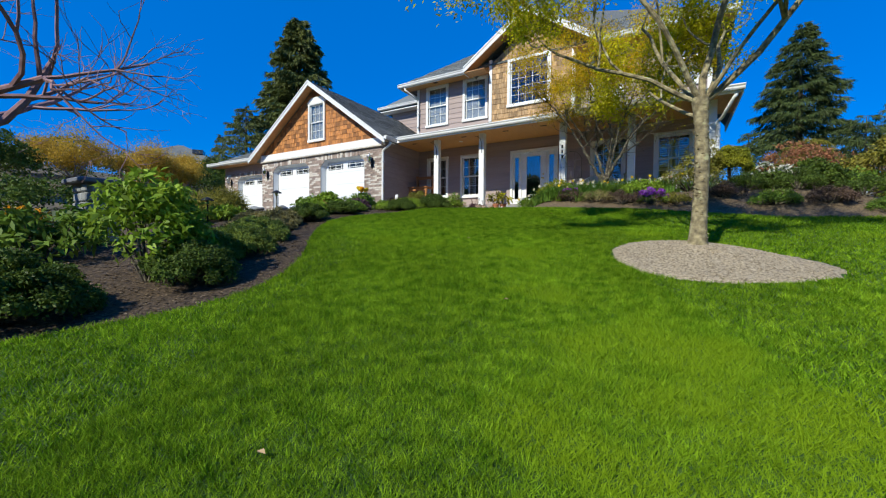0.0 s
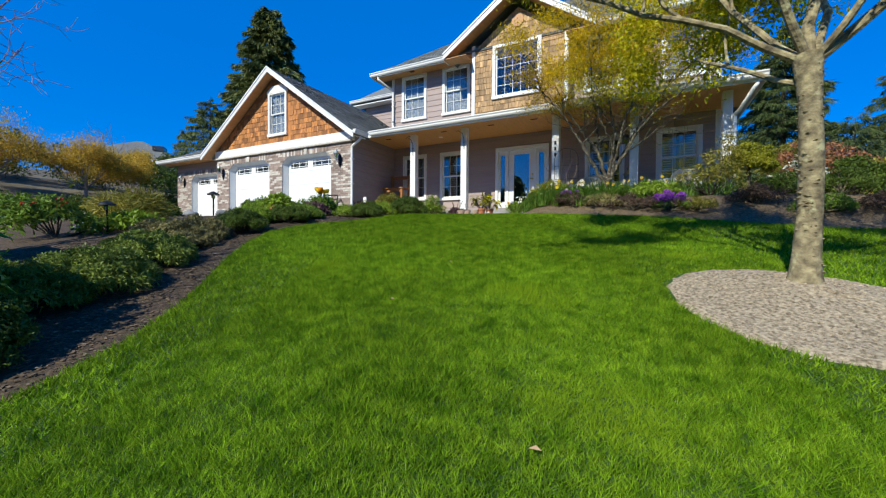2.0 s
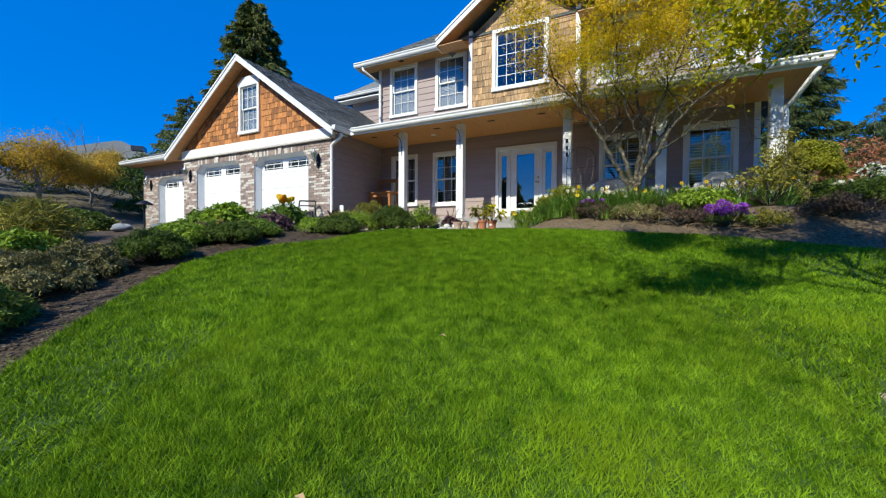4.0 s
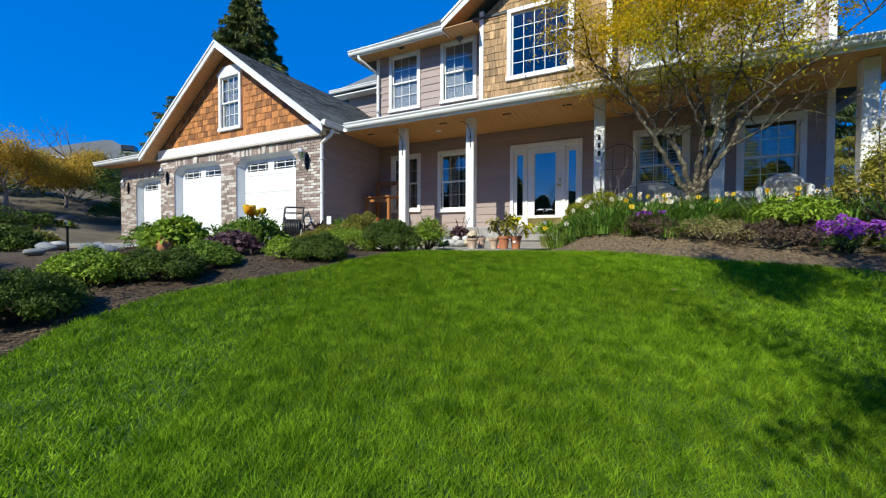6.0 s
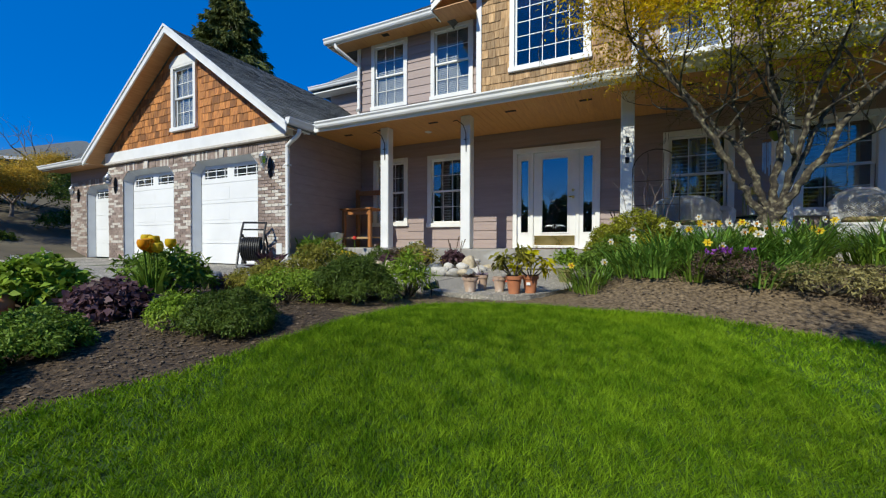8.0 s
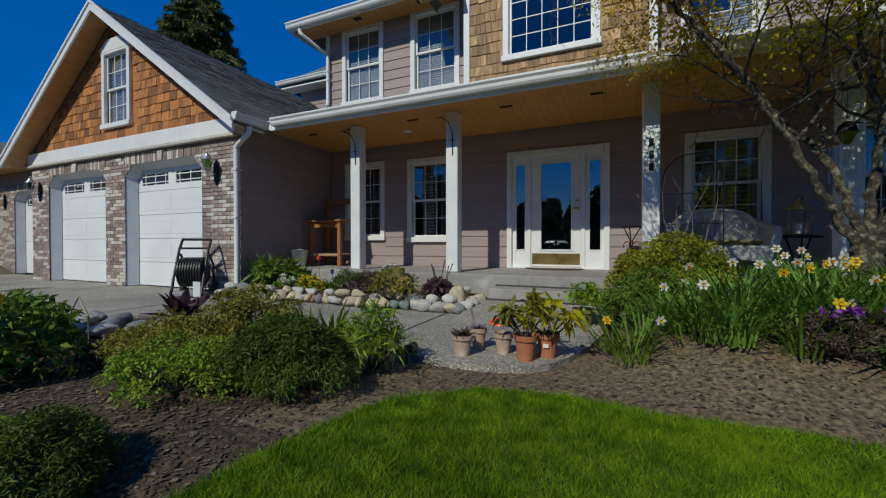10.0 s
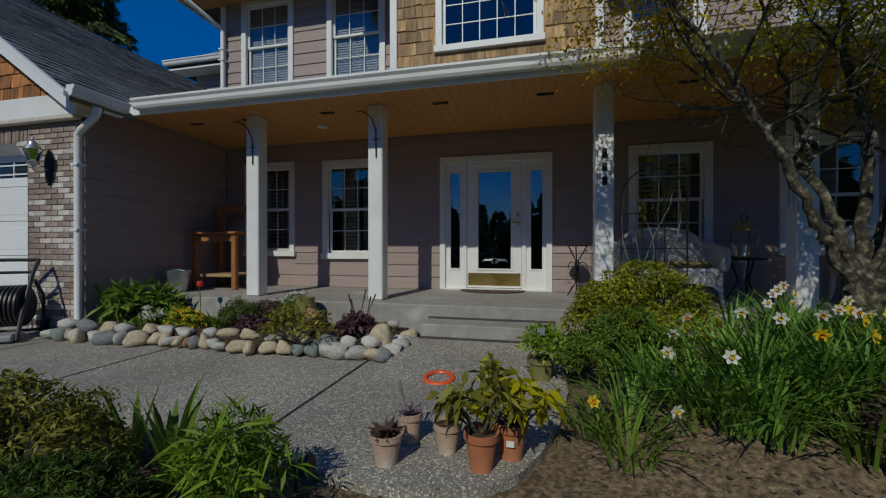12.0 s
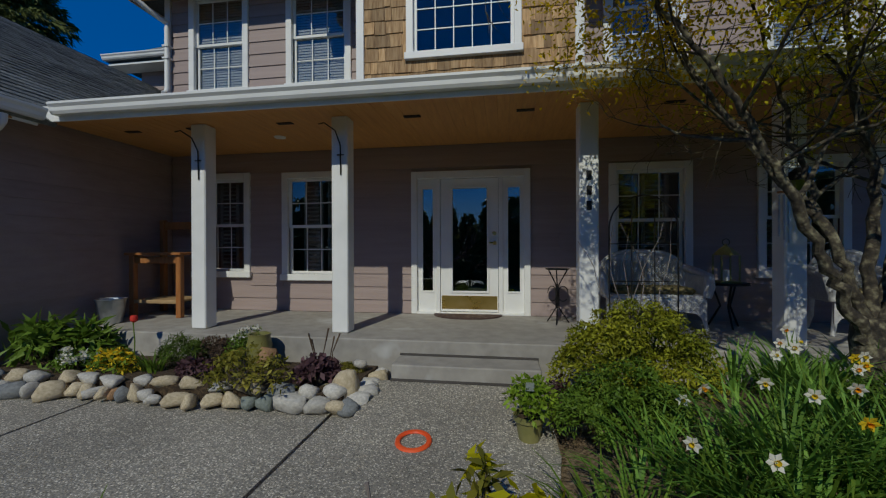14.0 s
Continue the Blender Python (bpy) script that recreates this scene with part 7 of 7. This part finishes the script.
    m = M().add([(x0, yf, ez), (x1, yf, ez), (x1, yb, ez), (x0, yb, ez), (rx0, ym, ez + h), (rx1, ym, ez + h), (x0, yf, ez - 0.05), (x1, yf, ez - 0.05), (x1, yb, ez - 0.05), (x0, yb, ez - 0.05)],
                [(0, 1, 5, 4), (1, 2, 5), (2, 3, 4, 5), (3, 0, 4), (6, 9, 8, 7), (0, 6, 7, 1), (1, 7, 8, 2), (2, 8, 9, 3), (3, 9, 6, 0)])
    r = part("main_roof", m, ROOF, house, "grey asphalt-shingled hip roof")
    asphalt(r, (x0, yf, ez), (1, 0, 0), (0, 1, k), x1 - x0, 2.6, lambda p: p.x - x0 > (p.y - yf) and x1 - p.x > (p.y - yf) and not (-6.2 < p.x < -2.6 and p.y < 13.5))
    part("fascia", M().box(x0, -6.5, yf - 0.02, yf + 0.004, ez - 0.16, ez + 0.02).box(-2.3, x1, yf - 0.02, yf + 0.004, ez - 0.16, ez + 0.02).box(x0 - 0.02, x0 + 0.004, yf + 0.006, yb, ez - 0.16, ez + 0.02), WHITE, house)
    m = M()
    for i, x in enumerate(np.arange(x0 + 0.01, x1 - 0.15, 0.14)):
        m.box(x, x + 0.134, yf + 0.01, WY - 0.03, ez - 0.1, ez - 0.086)
    part("soffit", m, PINE, house, "stained tongue-and-groove soffit")
    part("soffit_vent", M().box(-8.5, -8.32, 13.62, 13.74, ez - 0.106, ez - 0.101).box(-7.0, -6.82, 13.62, 13.74, ez - 0.106, ez - 0.101), BLACKMETAL, house)
    gutter(x0 - 0.03, -6.75, yf - 0.022, ez - 0.13)
    gutter(-2.1, x1 + 0.03, yf - 0.022, ez - 0.13)
    # bay gable
    gx, hw, ez, k = -4.4, 2.36, 7.9, 0.69
    top, y0 = ez + hw * k, 12.98
    for s in (1, -1):
        e = gx + s * hw
        r = part("bay_roof", M().slab([(e, y0, ez), (e, 15.5, ez), (gx, 16.8, top), (gx, y0, top)], 0.05), ROOF, house)
        asphalt(r, (e, y0, ez), (0, 1, 0), (gx - e, 0, top - ez), 1.2, math.hypot(hw, top - ez))
        m = M().prism([(e, ez - 0.17), (e, ez + 0.03), (gx, top + 0.03), (gx, top - 0.19)], y0 - 0.035, y0 - 0.002)
        m.prism([(e, ez - 0.02), (e, ez + 0.035), (gx, top + 0.035), (gx, top - 0.02)], y0 - 0.06, y0 - 0.036)
        part("barge_board", m, WHITE, house)
        part("gable_soffit", M().slab([(e, y0, ez - 0.07), (e, BY - 0.004, ez - 0.07), (gx, BY - 0.004, top - 0.07), (gx, y0, top - 0.07)], 0.02), SOFFIT, house)
        part("eave_return", M().box(e, gx + s * 1.54, y0, BY - 0.03, ez - 0.16, ez - 0.14), SOFFIT, house)
        part("eave_board", M().box(e - 0.01, e + 0.01, y0, 13.4, ez - 0.19, ez + 0.01), WHITE, house)
    part("gable_vent", M().prism([(gx + 0.2 * math.cos(math.radians(22.5 + 45 * i)), 8.68 + 0.2 * math.sin(math.radians(22.5 + 45 * i))) for i in range(8)], BY - 0.05, BY - 0.005), SOFFIT, house, "octagonal wooden gable vent")
    # porch shed roof
    x0, x1, yf, ez = -9.36, 1.46, 11.98, 5.385
    m = M().add([(x0, yf, ez), (x1, yf, ez), (0.95, WY - 0.025, 6.09), (x0, WY - 0.025, 6.09), (x0, yf, ez - 0.04), (x1, yf, ez - 0.04), (0.95, WY - 0.025, 6.05), (x0, WY - 0.025, 6.05)],
                [(0, 1, 2, 3), (7, 6, 5, 4), (0, 4, 5, 1), (1, 5, 6, 2), (2, 6, 7, 3), (3, 7, 4, 0)])
    m.add([(x1, yf, ez), (x1, 16.0, ez), (0.95, 16.0, 6.09), (0.95, WY - 0.025, 6.09)], [(0, 1, 2, 3)])
    r = part("porch_roof", m, ROOF, house, "low shingled porch roof")
    asphalt(r, (x0, yf, ez), (1, 0, 0), (0, WY - yf, 0.71), x1 - x0, 2.0, lambda p: p.x < x1 - (p.y - yf) * 0.3)
    part("porch_fascia", M().box(x0, x1, yf - 0.024, yf, 5.21, 5.395, 0.004).box(x1 - 0.02, x1 + 0.004, yf + 0.004, 16.0, 5.21, 5.395), WHITE, house, "white porch fascia")
    gutter(-8.93, x1 + 0.02, yf - 0.026, 5.265)
    boards = M()
    n = 0
    x = x0
    while x < 1.42:
        w = 0.135
        boards.box(x + 0.0006, min(x + w - 0.0006, 1.43), yf + 0.02, WY - 0.025, CEIL, CEIL + 0.018, 0.0025)
        x += w
    part("porch_ceiling", boards, PINE, house, "honey-stained pine plank ceiling")
    part("ceiling_backing", M().box(x0, 1.43, yf + 0.02, WY - 0.025, CEIL + 0.02, CEIL + 0.03), PINE, house)
    for x in (-8.8, -7.9, -6.65, -5.05, -3.75, -2.2, -0.6):
        part("ceiling_vent", M().box(x, x + 0.2, 12.62, 12.69, CEIL - 0.012, CEIL - 0.002, 0.003), BLACKMETAL, house, "dark slot vent")
    part("recessed_light", M().lathe([(0.07, -0.012), (0.08, -0.004), (0.08, 0.0)], 20, (-6.95, 13.2, CEIL - 0.002)), WHITE, house)
    # third garage bay
    m = M().add([(-21.4, 11.78, 5.45), (-16.9, 11.78, 5.45), (-16.9, 15.5, 7.4), (-19.2, 15.5, 7.4), (-21.4, 19.0, 5.45), (-19.2, 16.5, 7.4), (-16.9, 19.0, 7.4)], [(0, 1, 2, 3), (0, 3, 5, 4), (3, 2, 6, 5)])
    r = part("side_bay_roof", m, ROOF, house)
    asphalt(r, (-21.4, 11.78, 5.45), (1, 0, 0), (0, 3.72, 1.95), 4.5, 3.4, lambda p: p.x + 21.4 > (p.y - 11.78) * 0.6)
    part("side_bay_fascia", M().box(-21.4, -17.0, 11.74, 11.776, 5.3, 5.46), WHITE, house)
    part("side_bay_soffit", M().box(-21.38, -17.0, 11.78, TY - 0.01, 5.3, 5.32), SOFFIT, house)
    gutter(-21.42, -17.05, 11.74, 5.33)
    # back wing
    m = M().add([(-14.05, 16.9, 8.72), (-9.0, 16.9, 8.72), (-9.0, 21.0, 11.7), (-11.5, 21.0, 11.7), (-14.05, 24.0, 8.72), (-14.05, 16.9, 8.6), (-9.0, 16.9, 8.6), (-14.05, 24.0, 8.6)],
                [(0, 1, 2, 3), (0, 3, 4), (0, 5, 6, 1), (0, 4, 7, 5)])
    part("wing_roof", m, ROOF, house)
    part("wing_soffit", M().box(-14.0, -9.5, 16.92, 17.39, 8.5, 8.55), WHITE, house)
    gutter(-14.08, -9.5, 16.9, 8.62)


def garage_door(x0, x1, z0, z1, y, arch_l=True):
    """A sectional door, two panels a section, with a glazed top row."""
    d = part("garage_door", M().box(x0, x1, y + 0.03, y + 0.06, z0, z1), DOORWHITE, house, "white panelled garage door with barred top lights")
    n, hgt = 5, (z1 - z0) / 5
    mid = (x0 + x1) / 2
    for i in range(n):
        a, b = z0 + i * hgt, z0 + (i + 1) * hgt
        holes = [] if i < n - 1 else [(x0 + 0.12, mid - 0.12, b - 0.36, b - 0.13), (mid + 0.12, x1 - 0.12, b - 0.36, b - 0.13)]
        m = M()
        wall_cells(m, x0, x1, a + 0.004, b - 0.004, y, y + 0.028, holes)
        sec = part("door_section", m, DOORWHITE, d)
        for c, e in ((x0 + 0.1, mid - 0.08), (mid + 0.08, x1 - 0.1)):
            if i < n - 1:
                part("raised_panel", M().box(c - 0.04, e + 0.04, y - 0.004, y, a + 0.09, b - 0.09, 0.0038), DOORWHITE, d)
        for h in holes:
            part("door_light", M().box(h[0], h[1], y + 0.02, y + 0.025, h[2], h[3]), mat_light, d, "dark barred glass")
            g = M()
            for k in (0.12, 0.5, 0.88):
                q = h[0] + (h[1] - h[0]) * k
                g.box(q - 0.009, q + 0.009, y + 0.006, y + 0.018, h[2], h[3])
            for k in (0.22, 0.78):
                q = h[2] + (h[3] - h[2]) * k
                g.box(h[0], h[1], y + 0.004, y + 0.019, q - 0.009, q + 0.009)
            part("light_bar", g, DOORWHITE, d)


mat_light = mat("dark_glass", ((0.02, 0.025, 0.03), (0.04, 0.045, 0.05)), 2, 0.08, 0.0, spec=0.8)


def brick_front(x0, x1, z0, z1, y, doors, near_x, wall_label):
    """A brick face: mortar wall with openings, clipped heads, soldier courses and single bricks."""
    m = M()
    clip = 0.24
    wall_cells(m, x0, x1, z0, z1, y + 0.012, y + 0.3, [(a, b, z0 - 1, c) for a, b, c in doors])
    for a, b, c in doors:
        for e, s in ((a, 1), (b, -1)):
            m.prism([(e, c - clip), (e, c), (e + s * clip, c)], y + 0.012, y + 0.3)
    wall = part("brick_wall", m, MORTAR, house, wall_label)
    bl, bh, j = 0.2, 0.062, 0.01
    shared = {}
    rest = M()
    r = random.Random(int(-x0 * 10))

    def brick(a, b, c, d, pale):
        if a > near_x:
            key = (round(b - a, 3), round(d - c, 3), pale, r.randint(0, 2))
            if key not in shared:
                o = r.uniform(-0.003, 0.004)
                shared[key] = M().box(0, b - a, -o, 0.02, 0, d - c, 0.005).mesh("brick", BRICKPALE if pale else BRICK)
            ob = part("brick", shared[key], None, wall)
            ob.location = ob.location + Vector((a, y + r.uniform(-0.002, 0.002), c))
        else:
            o = r.uniform(-0.004, 0.003)
            rest.add([(a, y + o, c), (b, y + o, c), (b, y + o, d), (a, y + o, d), (a, y + 0.014, c), (b, y + 0.014, c), (b, y + 0.014, d), (a, y + 0.014, d)],
                     [(0, 1, 2, 3), (0, 4, 5, 1), (3, 2, 6, 7), (0, 3, 7, 4), (1, 5, 6, 2)], 1 if pale else 0)

    z, row = z0, 0
    pale_left = 0
    while z + bh < z1 - 0.002:
        x = x0 - (bl + j) * 0.5 * (row % 2)
        while x < x1:
            a, b = max(x, x0), min(x + bl, x1)
            x += bl + j
            pale = pale_left > 0 or r.random() < 0.27
            pale_left = r.choice((0, 0, 1)) if pale and pale_left == 0 else max(0, pale_left - 1)
            for p, q, c in doors:
                grow = max(0.0, z + bh - (c - clip))
                head = c + 0.215
                if z < head and b > p - 0.0 + grow * 0 and a < q:
                    if z + bh > c - clip and z < c and (b < p + (z + bh - (c - clip)) or a > q - (z + bh - (c - clip))):
                        continue
                    if z >= c or (a >= p - 0.001 and b <= q + 0.001):
                        a, b = 0, 0
                    elif a < p < b:
                        b = p
                    elif a < q < b:
                        a = q
            if b - a > 0.03:
                brick(a, b, z, z + bh, pale)
        z += bh + j
        row += 1
    for p, q, c in doors:
        x = p + 0.01
        while x < q - 0.05:
            brick(x, x + 0.062, c + 0.004, c + 0.206, r.random() < 0.3)
            x += 0.072
    for p, q, c in doors:
        part("keystone", M().prism([((p + q) / 2 - 0.06, c + 0.004), ((p + q) / 2 + 0.06, c + 0.004), ((p + q) / 2 + 0.085, c + 0.2), ((p + q) / 2 - 0.085, c + 0.2)], y - 0.03, y - 0.006), BRICKPALE, wall)
    if rest.v:
        tagged(part("bricks", rest, [BRICKS, BRICKPALE], wall), kind="stuff")
    for p, q, c in doors:
        # reveal lining with clipped head
        out = [(p, z0), (p, c - clip), (p + clip, c), (q - clip, c), (q, c - clip), (q, z0)]
        inn = [(p + 0.1, z0), (p + 0.1, c - clip - 0.04), (p + clip + 0.03, c - 0.1), (q - clip - 0.03, c - 0.1), (q - 0.1, c - clip - 0.04), (q - 0.1, z0)]
        m = M()
        for i in range(5):
            m.add([(out[i][0], y + 0.02, out[i][1]), (out[i + 1][0], y + 0.02, out[i + 1][1]), (inn[i + 1][0], y + 0.2, inn[i + 1][1]), (inn[i][0], y + 0.2, inn[i][1])], [(0, 1, 2, 3)])
            m.add([(out[i][0], y - 0.006, out[i][1]), (out[i + 1][0], y - 0.006, out[i + 1][1]), (out[i + 1][0], y + 0.02, out[i + 1][1]), (out[i][0], y + 0.02, out[i][1])], [(0, 1, 2, 3)])
        part("door_reveal", m, REVEAL, house, "pale grey painted door reveal")
        garage_door(p + 0.1, q - 0.1, z0 + 0.01, c - 0.05, y + 0.21)


def build_garage():
    brick_front(-16.62, -9.42, SILL - 0.1, 5.06, GY, [(-15.82, -13.42, 4.83), (-12.72, -10.32, 4.83)], -10.9, "brown and cream brick garage front")
    brick_front(-20.85, -16.64, SILL - 0.1, 4.98, TY, [(-19.7, -17.27, 4.75)], 99, "brown and cream brick side bay")
    m = M().box(-9.6, -9.42, GY + 0.3, WY + 0.45, 2.1, 5.35).box(-16.62, -16.4, GY + 0.3, 21, 2.1, 5.3).box(-20.85, -20.65, TY + 0.3, 19, 2.1, 5.3)
    side = part("garage_side_wall", m, SIDING, house)
    lap_siding(side, GY + 0.05, WY - 0.03, SILL - 0.1, CEIL, -9.42, [], SIDING, along="y")
    part("side_bay_band", M().box(-20.85, -16.66, TY + 0.01, TY + 0.25, 4.984, 5.3), SIDING, house)
    # unseen walls added to close the garage, painted in the unlit-room colour
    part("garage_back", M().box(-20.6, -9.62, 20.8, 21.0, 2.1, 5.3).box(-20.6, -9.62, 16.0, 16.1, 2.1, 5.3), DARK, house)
    # downspouts
    for x, y, zt, zb, top in ((-9.36, GY - 0.06, 4.86, 2.42, (-8.96, GY - 0.12, 5.14)), (-9.42, WY - 0.08, 7.5, 6.3, (-9.75, 13.42, 7.9)), (1.0, 12.45, 4.7, 2.8, (1.32, 12.0, 5.25))):
        m = M().tube([top, (top[0] * 0.98 + x * 0.02, top[1], top[2] - 0.08), (top[0] * 0.85 + x * 0.15, top[1], top[2] - 0.13), (top[0] * 0.2 + x * 0.8, y * 0.8 + top[1] * 0.2, zt + 0.05), (x, y, zt), (x, y, zt - 0.08), (x, y, zb + 0.12), (x, y - 0.02, zb + 0.05), (x, y - 0.08, zb + 0.01)], 0.042, 10)
        for z in (zt - 0.4, (zt + zb) / 2):
            m.box(x - 0.055, x + 0.055, y - 0.05, y + 0.06, z, z + 0.03)
        part("downspout", m, TRIM, house, "white downspout", smooth=True)


def build_porch():
    m = M()
    m.box(-9.4, 1.1, 12.28, WY - 0.03, 2.1, PORCH - 0.002, 0.012)
    part("porch_floor", m, CONCRETE, house, "grey concrete porch slab")
    part("porch_step", M().box(-5.0, -3.55, 11.92, 12.276, 2.2, 2.595, 0.012), CONCRETE, house, "grey concrete step")
    part("ramp", M().prism([(10.7, 2.31), (11.916, 2.31), (11.916, 2.44)], -5.12, -3.55, axis="x"), AGGREGATE, house, "sloping aggregate apron below the steps")
    # thin dark strip along the foot of each riser
    part("step_joint", M().box(-5.0, -3.55, 11.9, 11.919, 2.442, 2.462), DARK, house)
    part("step_joint", M().box(-5.0, -3.55, 12.26, 12.279, 2.597, 2.617), DARK, house)
    for x in (-7.74, -5.89, -3.1, -1.15, 0.78):
        m = M().box(x, x + 0.2, 12.52, 12.72, PORCH, CEIL, 0.012)
        part("post", m, WHITE, house, "square white porch post")
    # house number, as plain bars
    for z in (4.46, 4.3, 4.14):
        part("plain_bar", M().box(-3.03, -2.975, 12.506, 12.519, z, z + 0.1, 0.012), BLACKMETAL, house, "small black bar on the post")
    for x in (-7.75, -5.9):
        m = M().tube([(x + 0.13, 12.51, 4.6), (x + 0.13, 12.5, 4.95), (x + 0.09, 12.45, 5.1), (x - 0.02, 12.4, 5.18), (x - 0.08, 12.38, 5.16)], 0.008, 6)
        m.tube([(x + 0.09, 12.5, 4.83), (x + 0.17, 12.5, 4.83)], 0.007, 6)
        part("plant_hook", m, BLACKMETAL, house, "black iron plant hook on the post", smooth=True)


build_walls()
build_windows()
build_door()
build_roofs()
build_garage()
build_porch()
